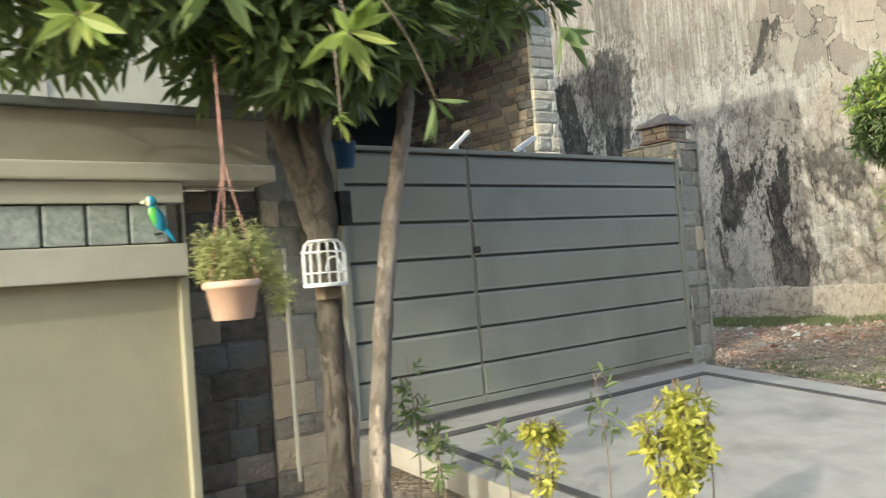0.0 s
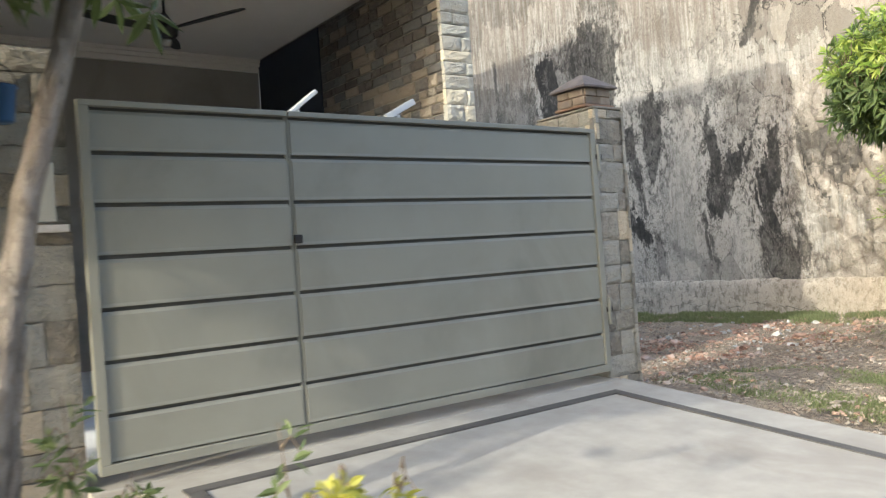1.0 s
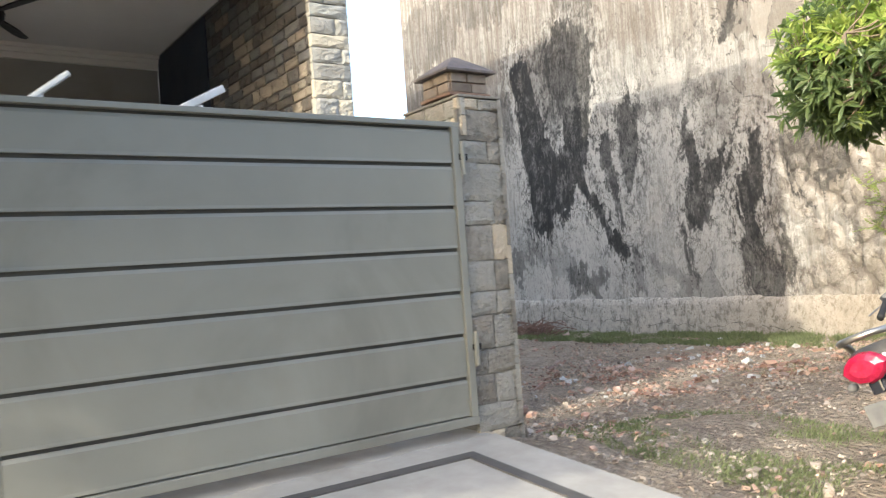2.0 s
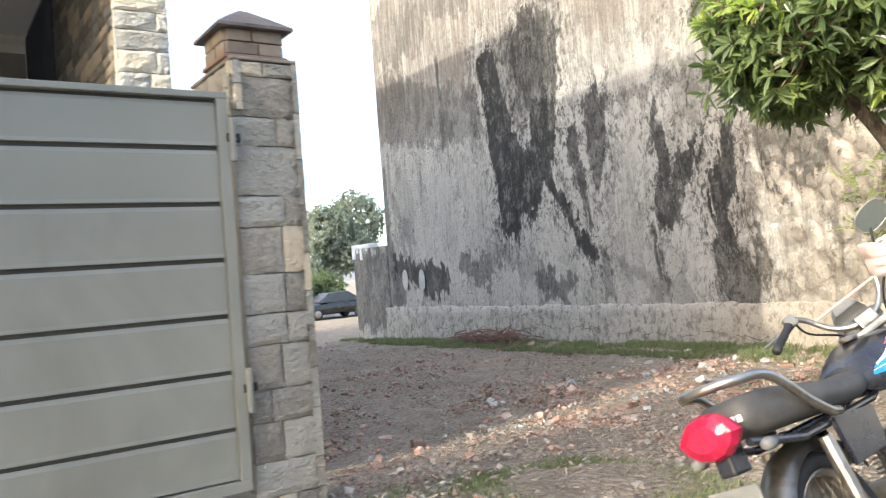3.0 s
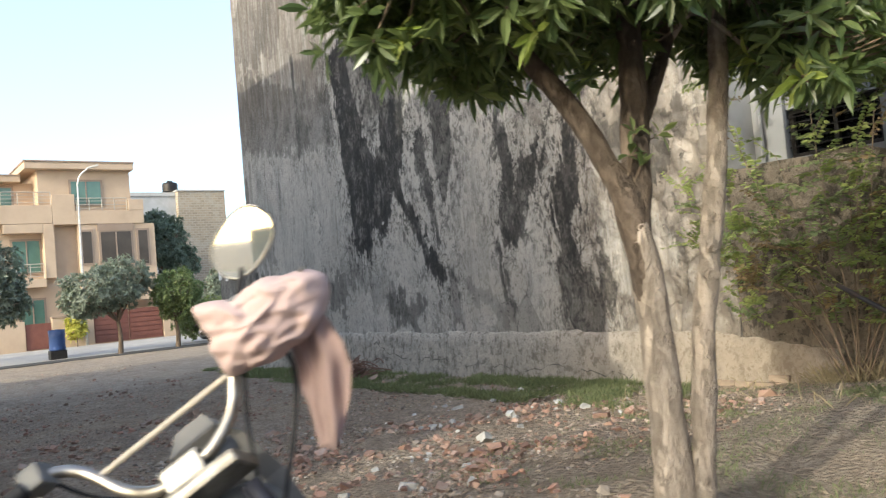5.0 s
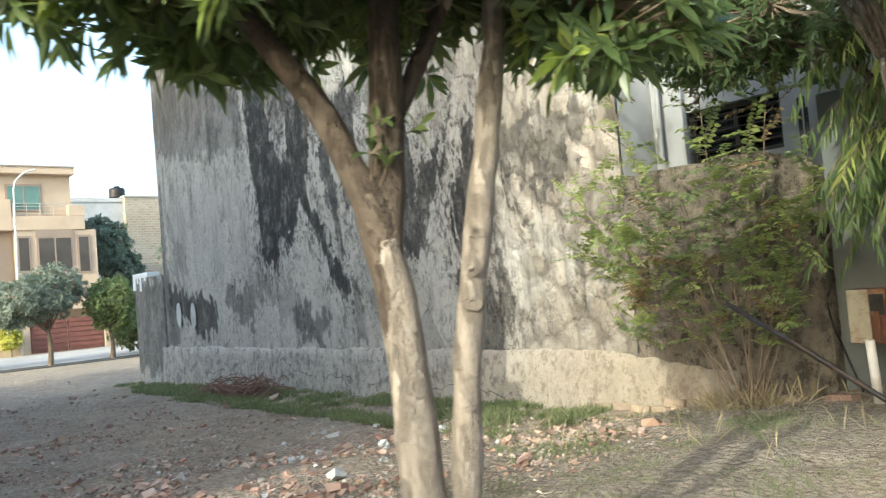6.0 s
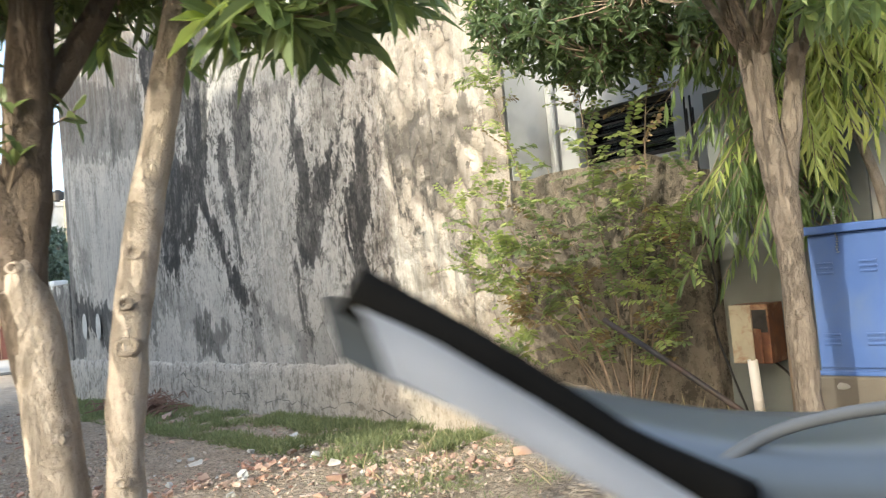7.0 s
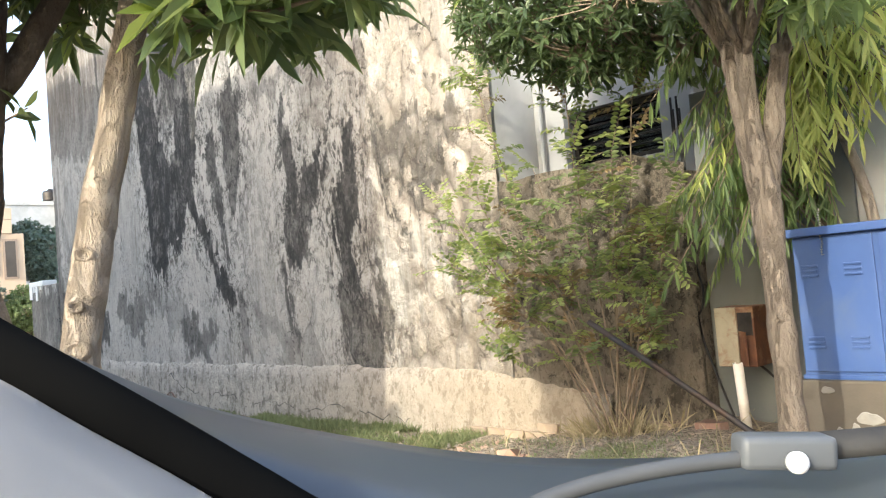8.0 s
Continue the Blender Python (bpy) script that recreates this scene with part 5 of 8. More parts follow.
for pts in tall + arching:
    line = curve_points(pts, 8)
    part("stem", bar(line, list(np.linspace(0.009, 0.003, len(line))), 6), TWIG, wild, "", True)
    for k, p in enumerate(line):
        f = k / (len(line) - 1)
        if p.z < 0.55 or (p.z < 1.05 and r_.random() < 0.6 and p.y < 0.7):
            continue
        for q in range(1 + (r_.random() < 0.8)):
            way = Vector((r_.uniform(-0.7, 0.35), r_.uniform(-1, 1), r_.uniform(-0.2, 0.75))).normalized()
            n_leaf, gap = r_.randint(6, 11), r_.uniform(0.026, 0.036)
            end = p + way * n_leaf * gap + Vector((0, 0, -0.03))
            tube(shoots_bm, [p, p.lerp(end, 0.5) + Vector((0, 0, 0.015)), end], [0.003, 0.002, 0.001], 4, caps=False)
            x_ = r_.random()
            kind_ = "withered_leaves" if x_ < (0.16 if p.z < 1.45 else 0.08 if p.y > 0 else 0.25) and f < 0.8 else "young_leaves" if x_ > 0.8 - 0.4 * f - (0.2 if p.y > 0.8 else 0) else "leaves"
            side_ = way.cross(Vector((r_.uniform(-0.3, 0.3), r_.uniform(-0.3, 0.3), 1))).normalized()
            up_ = side_.cross(way)
            for j in range(n_leaf):
                for sgn in (-1, 1):
                    if r_.random() < 0.12:
                        continue
                    kinds[kind_][0].append(tuple(p + way * gap * (j + 0.6 + 0.2 * sgn)))
                    kinds[kind_][1].append(tuple(way * 0.45 + side_ * sgn + Vector((0, 0, r_.uniform(-0.35, 0.1)))))
                    kinds[kind_][2].append(tuple(up_ + Vector((r_.gauss(0, 0.25), r_.gauss(0, 0.25), r_.gauss(0, 0.25)))))
tagged(part("twig_growth", shoots_bm, TWIG, wild), kind="stuff")
for name_, mat_ in (("leaves", LEAF_SHRUB), ("young_leaves", YOUNG_SHRUB), ("withered_leaves", DEAD_LEAF)):
    tagged(part(name_, leaf_blades(tuple(np.array(v) for v in kinds[name_]), 0.064, 0.03, 0.2, 0.15, rng), mat_, wild, "" if name_ == "leaves" else name_.replace("_", " ")), kind="stuff")

# hanging-leaved mast tree
rng = np.random.default_rng(71)
mast = thing("mast_tree", (15.45, 3.2, lie(15.45, 3.2)), "young mast tree with long hanging wavy yellow-green leaves", "tree")
part("trunk", bar(curve_points([(0.24, -0.36, -0.1), (0.24, -0.34, 1.4), (0.17, -0.15, 2.3), (0.08, 0.0, 3.4)], 5), list(np.linspace(0.045, 0.02, 16)), 10), BARK, mast, smooth=True)
sprays = bmesh.new()
blades = {"leaves": ([], [], []), "sunlit_leaves": ([], [], [])}
for k in range(210):
    z = rng.uniform(1.45, 3.5)
    end = np.array((rng.uniform(-0.75, 0.1), rng.uniform(-1.0, 0.7), z - rng.uniform(0.15, 0.4)))
    if end[1] < -0.25 and z < 2.15:
        z += 0.7
        end[2] += 0.7
    line = curve_points([(0.15, -0.1, z - 0.3), (end[0] * 0.55 + 0.05, end[1] * 0.55, z + 0.1), tuple(end)], 7)
    tube(sprays, line, list(np.linspace(0.008, 0.002, len(line))), 5)
    along = np.array(line[-1] - line[-4])
    across = np.cross(along, (0, 0, 1))
    across /= max(1e-6, np.linalg.norm(across))
    # street-side sprays mostly take the paler leaf, painted as if in the sun
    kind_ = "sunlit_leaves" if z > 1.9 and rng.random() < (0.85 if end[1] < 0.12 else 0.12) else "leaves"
    for j, p in enumerate(line[4:]):
        for side_ in (-1, 1):
            blades[kind_][0].append(tuple(p))
            blades[kind_][1].append(tuple(across * side_ * rng.uniform(0.25, 0.8) + along * 1.2 + rng.normal(size=3) * 0.22 + np.array((0, 0, -1.0))))
            blades[kind_][2].append(tuple(np.array((-0.6, -0.7, 0.25)) + rng.normal(size=3) * 0.4))
tagged(part("spray_growth", sprays, TWIG, mast), kind="stuff")
for name_, mat_ in (("leaves", LEAF_MAST), ("sunlit_leaves", LEAF_MAST_LIT)):
    tagged(part(name_, leaf_blades(tuple(np.array(v) for v in blades[name_]), 0.165, 0.023, 0.3, 0.06, rng), mat_, mast, "" if name_ == "leaves" else "yellow-green leaves coloured as sunlit"), kind="stuff")

shrub("yellow_shrub", (2.56, 1.88, lie(2.56, 1.88)), [[(0, 0, 0), (0.03, 0, 0.35), (0.02, 0.02, 0.78)], [(0.02, 0, 0), (-0.06, 0.05, 0.35), (-0.08, 0.05, 0.7)], [(0, 0, 0), (0.1, -0.05, 0.3), (0.1, -0.05, 0.68)], [(0, 0, 0), (0.1, 0.03, 0.4), (0.18, 0.03, 0.76)], [(0, 0, 0), (-0.1, 0.03, 0.4), (-0.17, 0.03, 0.66)]],
      [((-0.01, 0, 0.66), (0.09, 0.1, 0.14), 1.0), ((0.07, 0, 0.56), (0.11, 0.12, 0.16), 0.8), ((-0.06, 0, 0.5), (0.12, 0.12, 0.18), 0.7), ((0.18, 0.02, 0.66), (0.04, 0.05, 0.14), 0.16), ((-0.16, 0.03, 0.6), (0.05, 0.05, 0.12), 0.16)], "bright yellow-leaved shrub with loose sprigs beside the driveway", "shrub", 250, (0.042, 0.018), 81, LEAF_YELLOW, stem_r=0.006)
shrub("yellow_shrub", (2.3, 2.42, lie(2.3, 2.42)), [[(0, 0, 0), (0.02, 0, 0.3), (0.0, 0, 0.6)], [(0, 0, 0), (0.08, 0, 0.3), (0.12, 0, 0.55)]],
      [((0.0, 0, 0.58), (0.06, 0.06, 0.06), 1), ((0.12, 0, 0.54), (0.06, 0.06, 0.06), 0.7), ((0.05, 0, 0.4), (0.1, 0.08, 0.12), 0.7)], "low straggling yellow-green shrub", "shrub", 80, (0.04, 0.018), 83, LEAF_YELLOW, stem_r=0.006)
for at, h, n, seed in (((2.24, 3.19), 0.85, 14, 85), ((2.5, 3.4), 0.5, 9, 86), ((2.63, 2.33), 0.82, 8, 87), ((2.2, 2.95), 0.5, 12, 88), ((2.42, 2.75), 0.55, 8, 89)):
    shrub("sapling", (*at, lie(*at)), [[(0, 0, 0), (0.02, 0, h * 0.5), (0.0, 0.03, h)]], [((0, 0, h * 0.78), (0.1, 0.1, h * 0.26), 1)],
          "thin green sapling beside the driveway", "plant", n, (0.07, 0.02), seed, LEAF_SHRUB, per=4, stem_r=0.005)

# ---- growth and litter on the ground ----


def scatter(rng, n, x0, x1, y0, y1):
    return rng.uniform(x0, x1, n), rng.uniform(y0, y1, n)


def grass_patch(name, spots, blades, height, material, label, seed):
    """spots: (x0, x1, y0, y1, share). Clumped by noise."""
    rng = np.random.default_rng(seed)
    base, ways = [], []
    for x0, x1, y0, y1, share in spots:
        n = int(blades * share)
        xs, ys = scatter(rng, n, x0, x1, y0, y1)
        keep = np.array([noise.noise(Vector((x * 1.6, y * 1.6, seed))) + 0.5 * noise.noise(Vector((x * 5, y * 5, seed))) for x, y in zip(xs, ys)]) > rng.uniform(-0.2, 0.22, n)
        xs, ys = xs[keep], ys[keep]
        base.append(np.stack([xs, ys, ground_height(xs, ys) - 0.03], 1))
        ways.append(np.stack([rng.normal(0, 0.45, len(xs)), rng.normal(0, 0.45, len(xs)), np.ones(len(xs))], 1))
    base, ways = np.concatenate(base), np.concatenate(ways)
    up = rng.normal(size=base.shape)
    up[:, 2] = 0.1
    return solid(name, leaf_blades((base, ways, up), height, height * (0.028 if material is DRY_GRASS else 0.065), 0.1, 0.35, rng), material, label, "grass", "stuff")


grass_patch("grass", [(14.0, 15.58, 6.4, 9.5, 0.3), (14.1, 15.58, 9.5, 15, 0.4), (14.5, 15.6, 15, 19, 0.18), (15.0, 15.6, 19, 21, 0.04)],
            80000, 0.15, GRASS, "short uneven green grass along the wall foot", 91)
grass_patch("trodden_grass", [(6.85, 8.5, 2.7, 4.7, 0.75), (11, 15.3, 2.6, 6.2, 0.7), (13.4, 15.2, 3.4, 6.6, 0.3)], 22000, 0.08, GRASS, "short trodden yellow-green grass under the roadside trees", 92)
grass_patch("dry_grass", [(15.2, 15.52, 4.5, 5.15, 0.2), (15.1, 15.5, 3.6, 4.5, 0.12), (13.4, 15.3, 3.4, 6.8, 0.1)], 2600, 0.3, DRY_GRASS, "dry straw-coloured weeds at the wall foot", 93)
grass_patch("verge_grass", [(9.6, 15.2, 1.85, 2.7, 0.42), (6.4, 9.6, 1.85, 2.4, 0.05), (-4, 2.2, 1.9, 4.0, 0.5)], 9000, 0.1, GRASS, "short roadside verge grass", 95)


def chips(name, spots, count, size, material, label, category, seed, flat=0.5):
    """Loose bits on the ground, each a crushed little block."""
    rng = np.random.default_rng(seed)
    cube = np.array([(x, y, z) for z in (-0.5, 0.5) for y in (-0.5, 0.5) for x in (-0.5, 0.5)], float)
    quads = np.array(((0, 2, 3, 1), (4, 5, 7, 6), (0, 1, 5, 4), (2, 6, 7, 3), (0, 4, 6, 2), (1, 3, 7, 5)))
    verts, faces = [], []
    for x0, x1, y0, y1, share in spots:
        n = int(count * share)
        xs, ys = scatter(rng, n, x0, x1, y0, y1)
        for x, y in zip(xs, ys):
            if noise.noise(Vector((x * 1.3, y * 1.3, seed))) + 0.6 * noise.noise(Vector((x * 4.1, y * 4.1, seed + 2))) < rng.uniform(-0.35, 0.3):
                continue
            s = size * rng.lognormal(0, 0.5)
            m = Euler(rng.uniform(-0.5, 0.5, 2).tolist() + [rng.uniform(0, 6.28)]).to_matrix()
            v = (cube + rng.uniform(-0.22, 0.22, cube.shape)) * np.array((s, s * rng.uniform(0.5, 1.0), s * flat))
            v = v @ np.array(m).T + np.array((x, y, float(ground_height(x, y)) + s * flat * 0.3))
            faces.append(quads + 8 * len(verts))
            verts.append(v)
    return solid(name, (np.concatenate(verts).tolist(), [], np.concatenate(faces).tolist()), material, label, category, "stuff")


chips("rubble", [(9.5, 14.6, 5.0, 8.2, 0.5), (7.5, 12, 5.5, 12, 0.3), (8, 15, 9, 20, 0.2)], 4200, 0.03, RUBBLE, "scattered brick and plaster rubble on the plot", "rubble", 101)
chips("plaster_lumps", [(11.3, 14.7, 6.2, 8.8, 0.75), (9.0, 12.0, 5.0, 8.0, 0.25)], 190, 0.036, SCRAPED, "lumps of fallen white plaster on the soil", "rubble", 102, 0.6)
chips("pebbles", [(6.6, 11, 2.1, 5.0, 0.1), (7, 15.2, 4.5, 14, 0.7), (8, 15, 14, 28, 0.3)], 7000, 0.017, RUBBLE, "small stones and clods on the bare soil", "pebbles", 103)
chips("gravel", [(9, 15.3, 4.6, 10, 0.5), (8, 15, 10, 18, 0.3), (7, 12, 4.5, 9, 0.2), (6.5, 11, 2.0, 5.5, 0.35)], 18000, 0.013, CHAFF, "fine pale chips and straw on the soil", "gravel", 109)
rng = np.random.default_rng(105)
n = 12000
xs = np.concatenate([rng.uniform(7, 15.3, n // 2), rng.uniform(9, 15.3, n // 4), rng.uniform(6.5, 10.5, n // 4)])
ys = np.concatenate([rng.uniform(4.6, 16, n // 2), rng.uniform(2.3, 8, n // 4), rng.uniform(2.0, 6.2, n // 4)])
drift = np.array([noise.noise(Vector((x * 1.1, y * 1.1, 6))) + 0.6 * noise.noise(Vector((x * 3.7, y * 3.7, 8))) for x, y in zip(xs, ys)]) > rng.uniform(-0.3, 0.35, len(xs))
xs, ys = xs[drift], ys[drift]
n = len(xs)
lay = np.stack([xs, ys, ground_height(xs, ys) + 0.012], 1)
flat = np.stack([rng.normal(size=n), rng.normal(size=n), rng.uniform(0, 0.35, n)], 1)
solid("leaf_litter", leaf_blades((lay, flat, np.tile((0, 0, 1.0), (n, 1)) + rng.normal(size=(n, 3)) * 0.2), 0.04, 0.014, 0.35, -0.14, rng), LITTER, "fallen dry brown leaves and chips on the soil", "leaf litter", "stuff")
# a heap of pulled roots
rng = np.random.default_rng(107)
bm = bmesh.new()
for k in range(230):
    a = rng.uniform(0, 6.28)
    c = np.array((14.95, 14.0, lie(14.95, 14.0))) + np.array((rng.normal() * 0.2, rng.normal() * 0.5, abs(rng.normal()) * 0.11 + 0.02))
    d = np.array((math.cos(a), math.sin(a), rng.normal() * 0.25)) * rng.uniform(0.12, 0.35)
    tube(bm, curve_points([tuple(c - d), tuple(c + rng.normal(size=3) * 0.05), tuple(c + d)], 3), rng.uniform(0.006, 0.014), 4)
solid("root_heap", bm, surface("dry_roots", (0.13, 0.075, 0.055), (0.28, 0.17, 0.125), 6), "heap of reddish-brown pulled roots by the wall", "roots", "stuff")

# ---- motorbike ----
BIKE_BLACK = surface("black_bike_paint", (0.012, 0.013, 0.018), (0.025, 0.026, 0.035), 5, (0.05, 0.048, 0.045), 3, (0.15, 0.35), 0.03, spec=0.5)
DECAL_BLUE = surface("blue_decal", (0.02, 0.2, 0.6), (0.03, 0.28, 0.72), 6, None, rough=(0.2, 0.35), bump=0.02)
DECAL_WHITE = surface("white_decal", (0.75, 0.74, 0.72), (0.85, 0.85, 0.83), 6, None, rough=(0.2, 0.35), bump=0.02)
DECAL_RED = surface("red_decal", (0.6, 0.08, 0.08), (0.7, 0.14, 0.13), 6, None, rough=(0.2, 0.35), bump=0.02)
SEAT_VINYL = surface("black_seat_vinyl", (0.03, 0.03, 0.03), (0.065, 0.062, 0.06), 6, (0.11, 0.1, 0.09), 3, (0.45, 0.7), 0.3, 120)
ALLOY = surface("dull_alloy", (0.22, 0.21, 0.195), (0.36, 0.35, 0.32), 12, (0.14, 0.12, 0.1), 5, (0.35, 0.6), 0.2, metal=0.9)
LAMP_RED = surface("red_lamp_lens", (0.24, 0.004, 0.024), (0.36, 0.012, 0.05), 30, None, rough=(0.08, 0.2), bump=0.35, grain=60, spec=0.7)
GREY_PLASTIC = surface("faded_grey_plastic", (0.1, 0.1, 0.1), (0.17, 0.17, 0.165), 8, (0.22, 0.21, 0.2), 3, (0.5, 0.7), 0.1)

bike = thing("motorbike", label="black commuter motorbike with striped tank leaning on its stand", category="motorbike")
bike.matrix_basis = Matrix.Translation((7.41, 2.15, lie(7.41, 2.15) + 0.005)) @ pose(0, 0, 0, 0, 0, 4.5) @ pose(0, 0, 0, -22, 0, 0)
HEAD = Vector((0.97, 0, 0.86))
STEER = Matrix.Translation(HEAD) @ Matrix.Rotation(radians(44), 4, Vector((-math.sin(radians(26)), 0, math.cos(radians(26))))) @ Matrix.Translation(-HEAD)


def steered(bm):
    bmesh.ops.transform(bm, matrix=STEER, verts=bm.verts)
    return bm


def bike_wheel(at, steer):
    """Tyre, rim, hub and spokes round an axle across the bike."""
    turn_to = Matrix.Translation(at) @ pose(0, 0, 0, 90, 0, 0)
    made = []
    ring = lambda prof: lathe(prof + [prof[0]], 40, None, turn_to)
    tyre = ring([(0.232, -0.03), (0.262, -0.04), (0.288, -0.022), (0.295, 0.0), (0.288, 0.022), (0.262, 0.04), (0.232, 0.03)])
    rim = ring([(0.218, -0.028), (0.236, -0.031), (0.228, 0.0), (0.236, 0.031), (0.218, 0.028), (0.212, 0.0)])
    hub = lathe([(0.02, -0.075), (0.065, -0.06), (0.07, -0.05), (0.055, -0.03), (0.055, 0.03), (0.07, 0.05), (0.065, 0.06), (0.02, 0.075)], 20, None, turn_to)
    spokes = bmesh.new()
    for k in range(36):
        a = 2 * math.pi * k / 36
        b = a + (0.45 if k % 2 else -0.45)
        z = 0.045 if k % 4 < 2 else -0.045
        tube(spokes, [turn_to @ Vector((0.06 * math.cos(b), 0.06 * math.sin(b), z)), turn_to @ Vector((0.22 * math.cos(a), 0.22 * math.sin(a), 0))], 0.0018, 4)
    for bm in (tyre, rim, hub, spokes):
        bmesh.ops.recalc_face_normals(bm, faces=bm.faces)
        if steer:
            steered(bm)
    wheel = part("wheel", tyre, RUBBER, bike, "worn black tyre on a spoked wheel", True)
    part("rim", rim, CHROME, wheel, "chromed rim", True)
    part("hub", hub, ALLOY, wheel, "", True)
    tagged(part("spoke_set", spokes, CHROME, wheel), kind="stuff")


bike_wheel((0, 0, 0.295), False)
bike_wheel((1.24, 0, 0.295), True)


def arch(centre, radius, a0, a1, width, thick=0.004, crown=0.02, steps=18):
    """A mudguard over a wheel."""
    bm = bmesh.new()
    rows = []
    for k in range(steps + 1):
        a = radians(a0 + (a1 - a0) * k / steps)
        row = []
        for s, d in ((-1, -0.03), (-0.9, 0.0), (0, crown), (0.9, 0.0), (1, -0.03)):
            rr = radius + d
            row.append(bm.verts.new((centre[0] + rr * math.cos(a), s * width / 2, centre[2] + rr * math.sin(a))))
        rows.append(row)
    for p, q in zip(rows, rows[1:]):
        for k in range(4):
            bm.faces.new((p[k], q[k], q[k + 1], p[k + 1]))
    bmesh.ops.solidify(bm, geom=bm.faces[:], thickness=thick)
    return bm


part("rear_mudguard", arch((0, 0, 0.295), 0.33, 35, 175, 0.12), CHROME, bike, "dull chrome rear mudguard", True)
part("front_mudguard", steered(arch((1.24, 0, 0.295), 0.33, 20, 165, 0.1)), BIKE_BLACK, bike, "", True)


def loft(rings, close=True):
    bm = bmesh.new()
    made = [[bm.verts.new(p) for p in ring] for ring in rings]
    n = len(made[0])
    for a, b in zip(made, made[1:]):
        for k in range(n):
            bm.faces.new((a[k], a[(k + 1) % n], b[(k + 1) % n], b[k]))
    if close:
        bm.faces.new(made[0][::-1])
        bm.faces.new(made[-1])
    bmesh.ops.recalc_face_normals(bm, faces=bm.faces)
    return bm


# seat: a long hump-backed bench
seat_profile = ((-0.36, 0.69, 0.765, 0.075), (-0.33, 0.67, 0.79, 0.105), (-0.2, 0.66, 0.8, 0.125), (0.0, 0.66, 0.785, 0.13), (0.2, 0.66, 0.765, 0.128), (0.36, 0.665, 0.765, 0.11), (0.46, 0.68, 0.775, 0.09), (0.5, 0.7, 0.765, 0.07))
rings = []
for x, lo, hi, w in [(x, lo + 0.025, hi + 0.025, w) for x, lo, hi, w in seat_profile]:
    ring = []
    for k in range(16):
        a = 2 * math.pi * k / 16
        c, s = math.cos(a), math.sin(a)
        ring.append((x, w * math.copysign(abs(c) ** 0.6, c), (lo + hi) / 2 + (hi - lo) / 2 * math.copysign(abs(s) ** 0.6, s)))
    rings.append(ring)
seat = part("seat", loft(rings), SEAT_VINYL, bike, "black vinyl bench seat, dusty and worn", True)
bm = bmesh.new()
for y in (-0.07, -0.045):
    box(bm, -0.368, -0.36, y - 0.008, y + 0.008, 0.742, 0.764, 0.002)
part("lettering_bar", bm, DECAL_WHITE, seat, "pale worn bars of lettering")

# tank


def tank_point(u, v, lift=0.0):
    """u along the tank from back to front, v round the section from the left foot over the top to the right foot."""
    x = 0.44 + 0.5 * u
    w = np.interp(u, (0, 0.12, 0.35, 0.7, 0.92, 1), (0.075, 0.105, 0.135, 0.15, 0.125, 0.06)) + lift
    top = np.interp(u, (0, 0.15, 0.45, 0.8, 0.95, 1), (0.8, 0.85, 0.905, 0.92, 0.89, 0.83)) + lift
    foot = np.interp(u, (0, 0.3, 1), (0.72, 0.69, 0.735))
    a = math.pi * v
    c, s = math.cos(a), math.sin(a)
    return (x, w * math.copysign(abs(c) ** 0.55, c), foot + (top - foot) * abs(s) ** 0.6)


rings = [[tank_point(u, v) for v in np.linspace(0, 1, 21)] for u in np.linspace(0, 1, 17)]
tank = part("fuel_tank", loft(rings), BIKE_BLACK, bike, "glossy black tank", True)
for side in (False, True):
    for u0, u1, va, vb, vc, vd, mat_ in ((0.12, 0.97, 0.05, 0.075, 0.04, 0.12, DECAL_BLUE), (0.14, 0.97, 0.077, 0.082, 0.122, 0.145, DECAL_WHITE), (0.16, 0.97, 0.084, 0.105, 0.147, 0.23, DECAL_BLUE),
                                          (0.2, 0.96, 0.107, 0.125, 0.232, 0.31, DECAL_WHITE), (0.42, 0.94, 0.2, 0.21, 0.312, 0.35, DECAL_RED), (0.5, 0.92, 0.235, 0.24, 0.352, 0.39, DECAL_WHITE)):
        # the stripe's lower and upper edge both rise to the front: va, vb at the back, vc, vd at the front
        bm = bmesh.new()
        grid = [[bm.verts.new(tank_point(u, (lambda q: 1 - q if side else q)((va + (vc - va) * s) * (1 - k) + (vb + (vd - vb) * s) * k), 0.0025)) for k in np.linspace(0, 1, 5)]
                for u, s in zip(np.linspace(u0, u1, 12), np.linspace(0, 1, 12))]
        for p, q in zip(grid, grid[1:]):
            for k in range(4):
                bm.faces.new((p[k], q[k], q[k + 1], p[k + 1]) if side else (p[k + 1], q[k + 1], q[k], p[k]))
        part("stripe", bm, mat_, tank, "slanting coloured tank stripe", True)
part("filler_cap", lathe([(0.035, 0.0), (0.038, 0.01), (0.03, 0.02), (0.001, 0.022)], 16, None, Matrix.Translation((0.66, 0, 0.905))), CHROME, tank)

# frame, engine, exhaust
bm = bar(curve_points([(0.98, 0, 0.8), (0.85, 0, 0.62), (0.75, 0, 0.4), (0.45, 0, 0.28)], 5), 0.02)
for s in (-1, 1):
    tube(bm, [(0.95, 0, 0.82), (0.5, s * 0.06, 0.68), (-0.1, s * 0.09, 0.64), (-0.38, s * 0.08, 0.68)], 0.014)
    tube(bm, [(0.4, s * 0.08, 0.3), (0.32, s * 0.08, 0.66)], 0.014)
    tube(bm, [(0.4, s * 0.08, 0.32), (0.0, s * 0.09, 0.295)], 0.016)
part("frame", bm, BIKE_BLACK, bike)
bm = block(0.38, 0.68, -0.1, 0.1, 0.24, 0.4, bevel=0.03)
